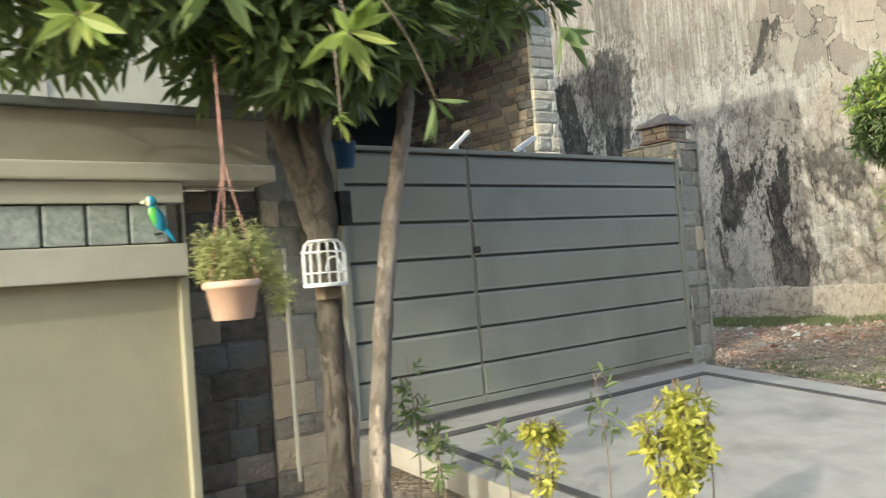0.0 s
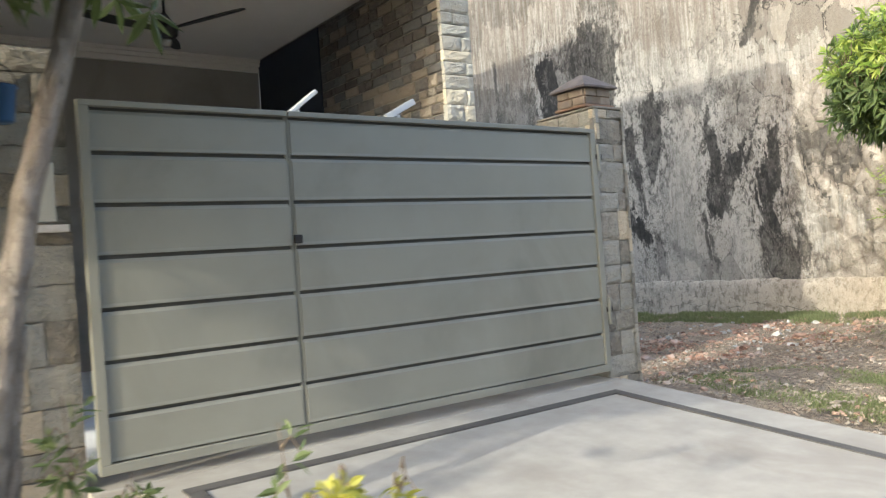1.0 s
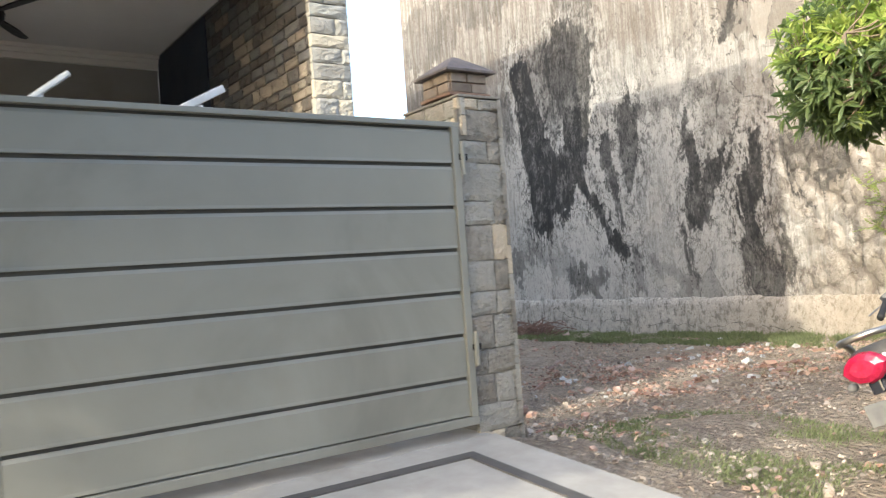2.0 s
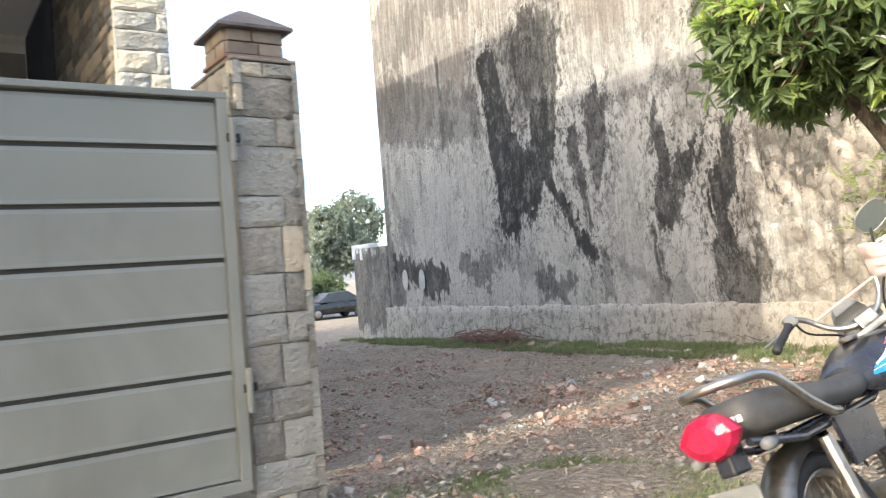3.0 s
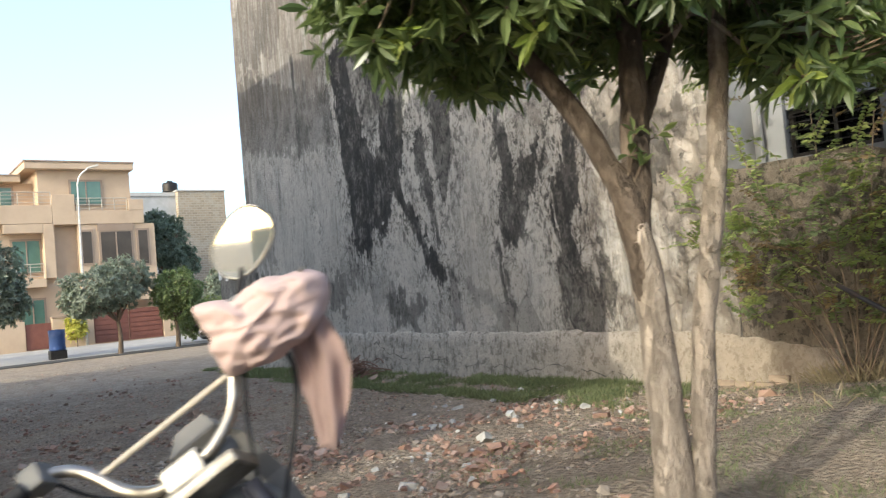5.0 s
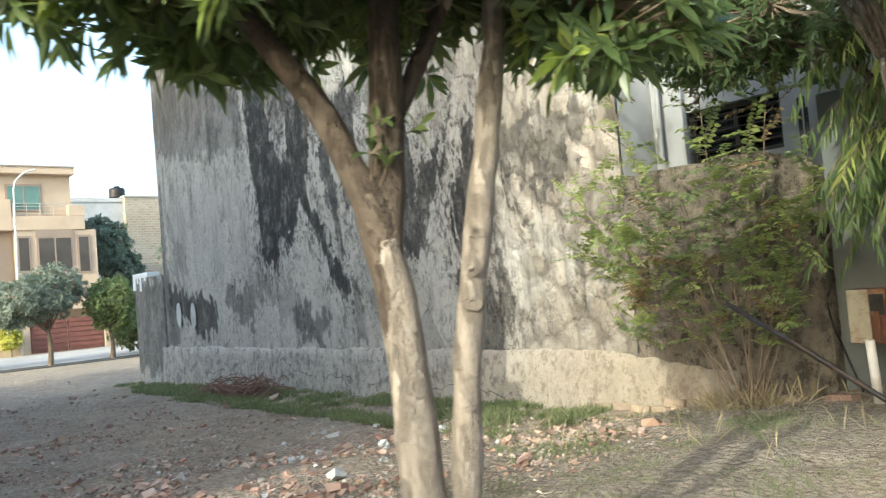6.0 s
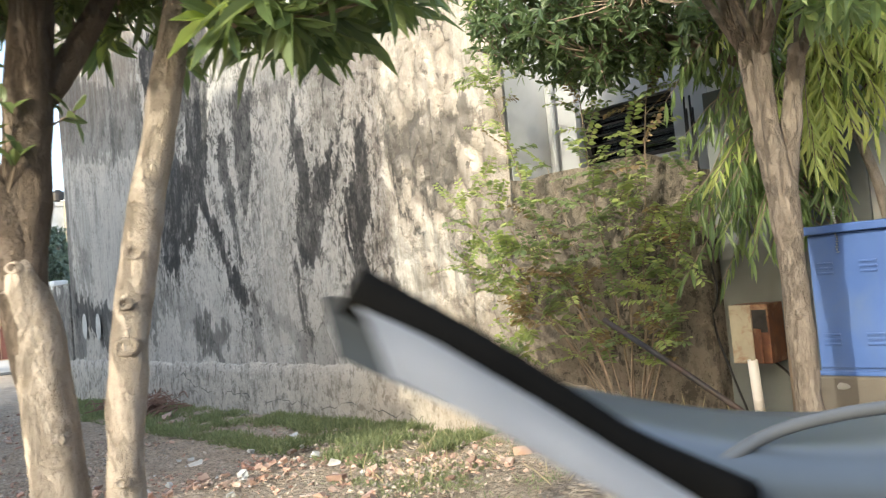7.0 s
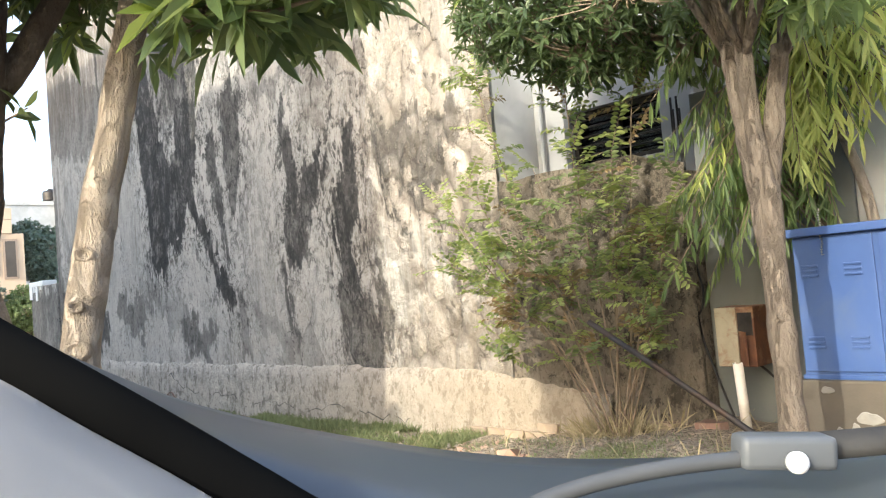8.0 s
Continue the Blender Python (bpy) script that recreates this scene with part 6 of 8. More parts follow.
box(bm, 0.57, 0.69, -0.055, 0.055, 0.39, 0.56)
lathe([(0.09, -0.02), (0.095, 0.0), (0.08, 0.02)], 20, bm, Matrix.Translation((0.46, 0.1, 0.32)) @ pose(0, 0, 0, 90, 0, 0))
engine = part("engine", bm, ALLOY, bike, "dull finned engine")
for z in np.arange(0.41, 0.56, 0.018):
    part("cooling_fin", block(0.55, 0.71, -0.075, 0.075, z, z + 0.007), ALLOY, engine)
part("exhaust", bar(curve_points([(0.7, -0.08, 0.47), (0.8, -0.1, 0.35), (0.6, -0.13, 0.22), (0.2, -0.14, 0.26), (-0.35, -0.16, 0.34)], 5), [0.018] * 14 + [0.032] * 7, 12), CHROME, bike, "", True)
for s in (-1, 1):
    part("side_panel", extrude_outline(((0.1, 0.5), (0.36, 0.52), (0.38, 0.66), (0.08, 0.67)), 0.02, "y", 0.006), BIKE_BLACK, bike).location = (0, s * 0.1, 0)
    part("shock_absorber", bar([(0.0, s * 0.12, 0.33), (-0.02, s * 0.11, 0.62)], 0.024), CHROME, bike)
    part("rear_indicator", lathe([(0.001, -0.03), (0.018, -0.02), (0.02, 0.01), (0.014, 0.03), (0.001, 0.032)], 14, None, Matrix.Translation((-0.36, s * 0.13, 0.66)) @ pose(0, 0, 0, 0, -90, 0)), GREY_PLASTIC, bike, "small dull indicator", True)
    part("front_fork", steered(bar([(0.965, s * 0.085, 0.9), (1.04, s * 0.085, 0.72), (1.24, s * 0.085, 0.3)], [0.02, 0.024, 0.026])), BIKE_BLACK, bike, "", True)
# tail: lamp on a bracket, chrome grab rail round the seat
part("tail_bracket", block(-0.43, -0.34, -0.03, 0.03, 0.6, 0.7, bevel=0.01), BIKE_BLACK, bike)
part("number_plate", block(-0.445, -0.438, -0.09, 0.09, 0.47, 0.57, bevel=0.003), GREY_PLASTIC, bike, "plain plate")
bm = bmesh.new()
hexa = [(math.cos(radians(a)) * (0.098 if a % 180 else 0.11), math.sin(radians(a)) * 0.072) for a in range(0, 360, 30)]
rings = [[(-0.425 - d, y * f, 0.725 + z * f) for y, z in hexa] for d, f in ((0.0, 1.0), (0.02, 1.02), (0.045, 0.9), (0.06, 0.55))]
part("tail_lamp", loft(rings), LAMP_RED, bike, "big red tail lamp lens")
rail = curve_points([(0.1, 0.13, 0.68), (0.02, 0.145, 0.69), (-0.08, 0.15, 0.74), (-0.22, 0.135, 0.85), (-0.36, 0.1, 0.862), (-0.4, 0.0, 0.865), (-0.36, -0.1, 0.862), (-0.22, -0.135, 0.85), (-0.08, -0.15, 0.74), (0.02, -0.145, 0.69), (0.1, -0.13, 0.68)], 6)
part("grab_rail", bar(rail, 0.016, 10), CHROME, bike, "chrome grab rail round the seat tail", True)
part("stand", bar([(0.42, 0.1, 0.26), (0.36, 0.2, 0.1), (0.33, 0.27, 0.075)], 0.011), BIKE_BLACK, bike)
for s in (-1, 1):
    part("foot_peg", bar([(0.5, s * 0.1, 0.27), (0.5, s * 0.25, 0.28)], 0.015), RUBBER, bike)

# steering: yokes, bars, brace, headlamp, gauges, levers, mirror
part("top_yoke", steered(block(0.9, 1.0, -0.11, 0.11, 0.925, 0.955, bevel=0.01)), ALLOY, bike)
bar_line = {s: curve_points([(0.935, 0.0, 0.99), (0.94, s * 0.06, 0.99), (0.955, s * 0.13, 1.04), (0.945, s * 0.19, 1.13), (0.9, s * 0.25, 1.165 if s < 0 else 1.15), (0.785, 0.39, 1.085) if s > 0 else (0.865, -0.31, 1.155)], 6) for s in (-1, 1)}
handlebar = part("handlebar", steered(bar(bar_line[-1][::-1] + bar_line[1][1:], 0.0125, 12)), CHROME, bike, "tall dull chrome handlebar", True)
part("bar_brace", steered(bar([(0.952, -0.175, 1.1), (0.952, 0.175, 1.1)], 0.007)), surface("dull_brace", (0.4, 0.36, 0.3), (0.5, 0.46, 0.4), 12, metal=0.4), handlebar, "pale straight brace bar")
part("bar_clamp", steered(block(0.915, 0.965, -0.045, 0.045, 0.955, 1.01, bevel=0.008)), ALLOY, bike)
for s in (-1, 1):
    grip_line = [Vector(bar_line[s][-1]).lerp(Vector(bar_line[s][-7]), k) + Vector((0, 0, 0)) for k in ((-0.12, 0.0, 0.1, 0.8, 0.85) if s > 0 else (0.35, 0.4, 0.5, 0.8, 0.85))]
    part("grip", steered(bar(grip_line, [0.019, 0.02, 0.017, 0.017, 0.021], 14)), RUBBER, handlebar, "ribbed black rubber grip", True)
    c = Vector(bar_line[s][-7])
    part("switch_pod", steered(block(c.x - 0.025, c.x + 0.03, c.y - 0.025, c.y + 0.025, c.z - 0.022, c.z + 0.028, bevel=0.008)), GREY_PLASTIC, handlebar)
    part("lever", steered(bar([(c.x + 0.05, c.y, c.z - 0.005), (c.x + 0.03, c.y + s * 0.06, c.z - 0.012), (c.x - 0.02, c.y + s * 0.16, c.z - 0.02)], [0.008, 0.007, 0.006], 8, 0.5)), CHROME, handlebar)
    part("gauge", steered(lathe([(0.035, 0.0), (0.042, 0.01), (0.042, 0.04), (0.036, 0.045), (0.001, 0.043)], 18, None, Matrix.Translation((1.0, s * 0.05, 0.97)) @ pose(0, 0, 0, 0, -25, 0))), GREY_PLASTIC, bike, "round instrument", True)
part("headlamp", steered(loft([[(1.02 + d, r_ * 0.085 * math.cos(a), 0.87 + r_ * 0.085 * math.sin(a)) for a in np.linspace(0, 2 * math.pi, 17)[:-1]] for d, r_ in ((-0.03, 0.3), (0.0, 0.8), (0.05, 1.0), (0.1, 1.02), (0.115, 0.9), (0.125, 0.4))])), GREY_PLASTIC, bike, "grey headlamp shell", True)
part("headlamp_cowl", steered(loft([[(x_, -w_, z_), (x_ + 0.02, -w_ * 0.6, z_ + 0.05), (x_ + 0.02, w_ * 0.6, z_ + 0.05), (x_, w_, z_)] for x_, w_, z_ in ((1.16, 0.1, 0.86), (1.14, 0.1, 0.95), (1.07, 0.085, 1.04), (1.03, 0.06, 1.07))])), GREY_PLASTIC, bike, "dark grey fly screen")
for line in (((0.9, 0.24, 1.15), (1.0, 0.2, 1.08), (1.1, 0.06, 0.98), (1.06, 0.02, 0.8)), ((0.9, -0.24, 1.15), (1.02, -0.26, 1.06), (1.05, -0.1, 0.86), (0.9, -0.03, 0.7)), ((0.88, -0.26, 1.14), (0.98, -0.14, 1.02), (1.02, -0.06, 0.85))):
    part("control_cable", steered(bar(curve_points(line, 6), 0.005, 6)), RUBBER, bike, "", True)
stem_top = bike.matrix_basis.inverted() @ Vector((8.46, 2.63, 1.3))
stem_foot = STEER @ Vector((0.915, -0.23, 1.165))
part("mirror_stem", bar(curve_points([stem_foot, stem_foot.lerp(stem_top, 0.5) + Vector((0.01, 0, 0.02)), stem_top], 5), 0.006), DARK_METAL, handlebar, "thin dark mirror stem", True)
oval = [(0.082 * math.copysign(abs(math.cos(a)) ** 0.8, math.cos(a)), 0.055 * math.copysign(abs(math.sin(a)) ** 0.8, math.sin(a))) for a in np.linspace(0, 2 * math.pi, 29)[:-1]]
back_way = Vector((-0.74, -0.66, -0.04)).normalized()
long_way = Vector((0.52, -0.4, 0.75))
long_way = (long_way - back_way * long_way.dot(back_way)).normalized()
face = Matrix.Translation((8.465, 2.625, 1.35)) @ Matrix((-back_way, long_way, (-back_way).cross(long_way))).transposed().to_4x4()
face = bike.matrix_basis.inverted() @ face
part("mirror_shell", loft([[face @ Vector((d, y * f, z * f)) for y, z in oval] for d, f in ((0.03, 0.5), (0.02, 0.85), (0.0, 1.0), (-0.006, 1.0), (-0.007, 0.94))]), BIKE_BLACK, handlebar, "black mirror shell", True)
bm = bmesh.new()
bm.faces.new([bm.verts.new(face @ Vector((-0.0085, y * 0.93, z * 0.93))) for y, z in oval[::-1]])
part("mirror_glass", bm, mirror_material("mirror_glass"), handlebar, "grey mirror glass")
bm = bmesh.new()
tube(bm, [face @ Vector((-0.007, y * 0.97, z * 0.97)) for y, z in oval + oval[:1]], 0.0035, 6)
part("mirror_rim", bm, ALLOY, handlebar, "thin bright rim", True)

# ---- cloth over the bike's grip ----
CLOTH = surface("pale_pink_cloth", (0.42, 0.31, 0.287), (0.52, 0.393, 0.362), 5, (0.35, 0.262, 0.246), 3, (0.85, 1.0), 0.3, 220, depth=0.003)
def drape(a, b, c):
    """A point of the cloth: a to the camera's right, b up, c away from it."""
    return Vector((8.47, 2.55, 1.2)) + a * Vector((0.806, -0.585, -0.086)) + b * Vector((0.047, -0.082, 0.9955)) + c * Vector((0.59, 0.807, 0.038))


# the bundled part: a crumpled roll with ears, outlined to fit the camera's view
turns = (-44, -6, 36, 63, 100, 145, 168, 182, 200, 242, 261, 316, 354)
reach = (0.08, 0.112, 0.16, 0.098, 0.07, 0.062, 0.13, 0.118, 0.095, 0.128, 0.094, 0.08, 0.112)
bm = bmesh.new()
nu, nv = 84, 40
grid = []
for j in range(nv + 1):
    lat = math.pi * j / nv
    row = []
    for i in range(nu):
        ang = 360 * i / nu
        out = float(np.interp((ang + 44) % 360 - 44, turns, reach))
        s, c = math.sin(lat), -math.cos(lat)
        a, b = out * s * math.cos(radians(ang)), out * s * math.sin(radians(ang))
        along, over = 0.88 * a + 0.47 * b, -0.47 * a + 0.88 * b
        wave = over * 66 + 80 * along * along + 2.5 * noise.noise(Vector((along * 12, over * 8, 2)))
        crease = 1 - abs(noise.noise(Vector((along * 13 + over * 9, over * 34, 4)))) * 2.2
        fold = 0.5 * (1 - abs(math.sin(wave))) ** 2 + max(0.0, crease) ** 2 * 0.9
        rumple = noise.fractal(Vector((a * 20, b * 20, c * 1.5)), 1.0, 2.0, 3) * 0.7
        thick = (0.085 if c < 0 else 0.06) * abs(c) ** 0.7
        push = 1 + 0.06 * rumple
        row.append(bm.verts.new(drape(-0.011 + a * push, -0.011 + b * push, math.copysign(thick, c) * (1 + 0.22 * rumple) - 0.014 * fold * min(1, 1.6 * abs(c) + 0.25) * (1 if c < 0 else -1))))
    grid.append(row)
for p, q in zip(grid, grid[1:]):
    for k in range(nu):
        bm.faces.new((p[k], p[(k + 1) % nu], q[(k + 1) % nu], q[k]))
bmesh.ops.remove_doubles(bm, verts=bm.verts[:], dist=0.0004)
# the tail that hangs from it, in loose pleats
tail = bmesh.new()
grid = []
for j in range(31):
    s = j / 30
    row = []
    for i in range(41):
        u = i / 40
        left, right = 0.01 + 0.075 * s, 0.09 + 0.075 * s + 0.03 * math.sin(3 * s)
        a = left + (right - left) * u + 0.008 * noise.noise(Vector((u * 4, s * 5, 3)))
        b = 0.03 - (0.305 - 0.32 * (u - 0.4) ** 2 + 0.008 * math.sin(u * 11)) * s
        c = 0.012 * math.sin(u * 15 + 1.5 * s) * (0.3 + 0.7 * s) + 0.02 * noise.noise(Vector((u * 3, s * 3, 5))) + 0.03 * math.cos(u * 3.1)
        row.append(tail.verts.new(drape(a, b, c)))
    grid.append(row)
for p, q in zip(grid, grid[1:]):
    for k in range(40):
        tail.faces.new((p[k], q[k], q[k + 1], p[k + 1]))
bmesh.ops.solidify(tail, geom=tail.faces[:], thickness=0.004)
hang = bpy.data.meshes.new("tail")
tail.to_mesh(hang)
bm.from_mesh(hang)
tail.free()
bpy.data.meshes.remove(hang)
solid("cleaning_cloth", bm, CLOTH, "faded pink cotton cloth draped over the motorbike grip", "cloth", smooth=True)

# ---- things by the gate ----
POT_CLAY = surface("pink_plastic_pot", (0.62, 0.4, 0.29), (0.7, 0.47, 0.35), 4, (0.5, 0.32, 0.23), 3, (0.45, 0.65), 0.06)
ROPE = surface("pink_cord", (0.4, 0.2, 0.16), (0.52, 0.3, 0.25), 20)
pot = thing("hanging_pot", (1.2, 2.82, 1.17), "salmon plastic hanging pot with trailing yellow-green plant", "hanging pot")
part("pot", lathe([(0.001, 0.0), (0.07, 0.0), (0.074, 0.004), (0.094, 0.115), (0.104, 0.118), (0.107, 0.125), (0.106, 0.143), (0.098, 0.146), (0.092, 0.135), (0.085, 0.12), (0.001, 0.118)], 32), POT_CLAY, pot, "salmon pot with a rolled rim", True)
for a in (200, 320, 80):
    rim_at = Vector((0.1 * math.cos(radians(a)), 0.1 * math.sin(radians(a)), 0.14))
    part("cord", bar(curve_points([rim_at, (rim_at.x * 0.55, rim_at.y * 0.55, 0.36), (0, 0, 0.62), (0.0, 0.02, 1.0)], 4), 0.0028, 6), ROPE, pot, "thin pink cord")
rng = np.random.default_rng(131)
tips, ways = crown_tips(rng, [((-0.02, 0, 0.23), (0.12, 0.12, 0.13), 1.3), ((0.12, 0, 0.22), (0.12, 0.1, 0.12), 0.9), ((0.19, -0.02, 0.1), (0.07, 0.07, 0.13), 0.5), ((-0.1, 0, 0.25), (0.07, 0.07, 0.14), 0.4), ((0.05, 0, 0.3), (0.16, 0.12, 0.12), 0.5)], 600)
part("foliage", leaf_blades(whorls(rng, tips, ways, 6, (0.3, 1.6)), 0.024, 0.006, rng=rng), LEAF_POT, pot)
bm = bmesh.new()
for k in range(60):
    q = tips[k * 6]
    tube(bm, curve_points([(q[0] * 0.3, q[1] * 0.3, 0.12), (q[0] * 0.7, q[1] * 0.7, max(q[2], 0.15) + 0.03), tuple(q)], 3), 0.0018, 4, caps=False)
tagged(part("stalk_growth", bm, LEAF_POT, pot), kind="stuff")

# toy parrot: one plain painted shape
bm = bmesh.new()
for at, size, turn_ in (((0, 0, 0.0), (0.035, 0.032, 0.075), 25), ((-0.028, 0, 0.085), (0.03, 0.028, 0.03), 0), ((0.05, 0.0, -0.075), (0.013, 0.02, 0.065), 34)):
    bmesh.ops.create_uvsphere(bm, u_segments=16, v_segments=12, radius=1.0, matrix=Matrix.Translation(at) @ pose(0, 0, 0, 0, -turn_, 0) @ Matrix.Diagonal((*size, 1)))
lathe([(0.014, 0.0), (0.01, 0.018), (0.001, 0.032)], 10, bm, Matrix.Translation((-0.052, 0, 0.085)) @ pose(0, 0, 0, 0, -110, 0))
m = Nodes("painted_bird")
split = m.node("ShaderNodeSeparateXYZ")
m.link(m.pos, split.inputs[0])
col = m.mix(m.ramp(m.math("ADD", split.outputs["X"], m.math("MULTIPLY", m.noise(30), 0.02)), -0.012, 0.004), (0.1, 0.42, 0.06), (0.03, 0.3, 0.5))
col = m.mix(m.ramp(split.outputs["Z"], 0.05, 0.06), col, (0.05, 0.36, 0.55))
col = m.mix(m.ramp(split.outputs["X"], -0.04, -0.046), col, (0.75, 0.7, 0.5))
m.put("Base Color", col)
m.put("Roughness", 0.4)
parrot = solid("toy_parrot", bm, m.mat, "painted blue and green toy parrot perched on the wall ledge", "ornament", smooth=True)
parrot.location = (1.37, 4.1, 1.675)
part("perch", bar([(1.38, 4.21, 1.6), (1.39, 4.1, 1.595), (1.36, 4.06, 1.595)], 0.005, 6), DARK_METAL, boundary, "thin wire perch")

# white wire bird cage on the trunk
cage = thing("bird_cage", (1.82, 3.21, 1.27), "small white wire bird cage fixed to the trunk", "bird cage")
part("floor_tray", extrude_outline([(0.108 * math.cos(a), 0.085 * math.sin(a)) for a in np.linspace(0, 2 * math.pi, 25)[:-1]], 0.018, "z", 0.004), WHITE, cage, "white moulded floor")
ring_at = lambda a, z, f=1.0: Vector((0.103 * f * math.cos(a), 0.08 * f * math.sin(a), z))
for k in range(14):
    a = 2 * math.pi * k / 14
    part("cage_wire", bar([ring_at(a, 0.0), ring_at(a, 0.15), ring_at(a, 0.185, 0.9), ring_at(a, 0.2, 0.7)], 0.0035, 6), WHITE, cage)
for z, f in ((0.055, 1.0), (0.15, 1.0), (0.2, 0.7)):
    part("cage_hoop", bar([ring_at(a, z, f) for a in np.linspace(0, 2 * math.pi, 29)], 0.004, 6), WHITE, cage)
part("door_arch", bar([Vector((0.04 * math.cos(a), -0.085, 0.06 + 0.065 * math.sin(a))) for a in np.linspace(0, math.pi, 13)], 0.004, 6), WHITE, cage)
part("top_plate", lathe([(0.07, 0.2), (0.07, 0.206), (0.001, 0.21)], 20), WHITE, cage)
solid("cage_bracket", block(1.8, 1.9, 3.2, 3.28, 1.2, 1.262, bevel=0.008), surface("weathered_wood", (0.12, 0.09, 0.065), (0.22, 0.17, 0.12), 9, stretch=(1, 1, 4)), "small dark wooden bracket under the cage", "bracket")

meter = thing("wall_intercom", (2.43, 4.36, 1.54), "narrow white plate with a pale tray on the stone pillar", "intercom plate")
part("plate", block(-0.045, 0.05, -0.012, 0.03, 0.02, 0.3, bevel=0.006), CREAM, meter)
part("tray", block(-0.06, 0.1, -0.03, 0.02, -0.03, 0.005, bevel=0.004), PVC, meter)
trunk_box = thing("dark_box", (2.03, 3.36, 1.55), "small black box fixed to the tree trunk", "box")
part("body", block(-0.038, 0.03, -0.04, 0.04, 0.0, 0.17, bevel=0.008), DARK_METAL, trunk_box)
part("bracket", block(-0.08, -0.038, -0.015, 0.015, 0.07, 0.1, bevel=0.003), DARK_METAL, trunk_box)
drum = thing("blue_bucket", (2.15, 3.5, 1.86), "small blue plastic bucket hung in the roadside tree", "bucket")
part("bucket", lathe([(0.001, 0.0), (0.045, 0.0), (0.048, 0.006), (0.06, 0.125), (0.065, 0.128), (0.062, 0.134), (0.054, 0.126), (0.001, 0.12)], 24), surface("blue_plastic", (0.015, 0.06, 0.15), (0.03, 0.09, 0.2), 4, rough=(0.4, 0.6), bump=0.05), drum, "", True)
part("handle", bar([Vector((0.062 * math.cos(a), 0, 0.125 + 0.09 * math.sin(a))) for a in np.linspace(0, math.pi, 13)], 0.003, 6), DARK_METAL, drum, "thin wire handle")
part("cord", bar([(0, 0, 0.215), (-0.05, -0.02, 0.45), (-0.16, -0.06, 0.6)], 0.003, 6), DARK_METAL, drum, "dark hanging cord")
solid("gate_top_bar", box(bmesh.new(), -0.13, 0.13, -0.02, 0.02, -0.014, 0.014, 0.006, Matrix.Translation((4.06, 4.85, 2.32)) @ pose(0, 0, 0, 0, -38, 0)), WHITE, "short white painted bar sloping above the gate", "bar")
solid("gate_top_bar", box(bmesh.new(), -0.14, 0.14, -0.02, 0.02, -0.022, 0.022, 0.006, Matrix.Translation((4.88, 4.95, 2.34)) @ pose(0, 0, 0, 0, -28, 0)), WHITE, "short white painted bar sloping above the gate", "bar")
for x_, y_, z_ in ((4.02, 4.85, 2.29), (4.86, 4.95, 2.3)):
    part("bar_post", bar([(x_, y_, 0.2), (x_, y_, z_)], 0.018, 8), WHITE, house, "white post behind the gate")

fan = thing("ceiling_fan", (4.125, 7.6, 3.55), "dark bronze ceiling fan with three broad blades at rest", "ceiling fan")
part("rod", bar([(0, 0, 0.1), (0, 0, 0.495)], 0.012), DARK_METAL, fan)
part("canopy", lathe([(0.06, 0.49), (0.06, 0.47), (0.03, 0.41), (0.013, 0.4)], 20), DARK_METAL, fan, "", True)
part("motor", lathe([(0.001, -0.1), (0.06, -0.09), (0.11, -0.05), (0.12, 0.0), (0.11, 0.04), (0.06, 0.1), (0.02, 0.16)], 28), DARK_METAL, fan, "domed dark motor housing", True)
part("light_kit", lathe([(0.001, -0.16), (0.04, -0.155), (0.06, -0.12), (0.055, -0.09)], 20), CHROME, fan, "small chrome cap", True)
for a in (-55, 65, 185):
    outline = [(0.1, -0.035), (0.25, -0.06), (0.5, -0.075), (0.78, -0.055), (0.85, -0.02), (0.85, 0.03), (0.76, 0.06), (0.45, 0.06), (0.2, 0.045), (0.1, 0.03)]
    blade = extrude_outline(outline, 0.012, "z", 0.003)
    bmesh.ops.transform(blade, matrix=pose(0, 0, 0, 0, 0, a) @ pose(0, 0, 0.0, 12, -4, 0), verts=blade.verts)
    part("blade", blade, DARK_METAL, fan, "broad dark blade")

# ---- meter corner ----
plinth_block = solid("wall_plinth", block(15.02, 15.79, 1.2, 3.2, -0.2, 0.5, bevel=0.015), PLINTH_BROWN, "low brown rendered plinth under the blue cabinet", "plinth", "structure")
bm = bmesh.new()
for y, z, w, h in ((3.0, 0.44, 0.05, 0.03), (2.78, 0.28, 0.09, 0.05), (2.86, 0.22, 0.03, 0.04), (2.95, 0.2, 0.03, 0.03), (2.6, 0.33, 0.09, 0.05)):
    blob = [(w * (0.8 + 0.3 * noise.noise(Vector((math.cos(a), math.sin(a), y)))) * math.cos(a), h * (0.8 + 0.4 * noise.noise(Vector((math.cos(a), math.sin(a), z + 4)))) * math.sin(a)) for a in np.linspace(0, 2 * math.pi, 15)[:-1]]
    lo, hi = [bm.verts.new((15.018, y + a, z + b)) for a, b in blob], [bm.verts.new((15.014, y + a * 0.9, z + b * 0.9)) for a, b in blob]
    bm.faces.new(hi[::-1])
    for k in range(14):
        bm.faces.new((lo[k], lo[(k + 1) % 14], hi[(k + 1) % 14], hi[k]))
part("paint_patch", bm, surface("dirty_white_paint", (0.17, 0.16, 0.145), (0.25, 0.24, 0.215), 12, (0.2, 0.18, 0.15), 9), plinth_block, "white splashes of paint")
cab = thing("blue_cabinet", (15.06, 2.4, 0.5), "blue painted steel electrical cabinet with louvred doors", "electrical cabinet")
part("body", block(0.0, 0.55, -0.75, 0.74, 0.02, 0.87, bevel=0.012), BLUE_PAINT, cab)
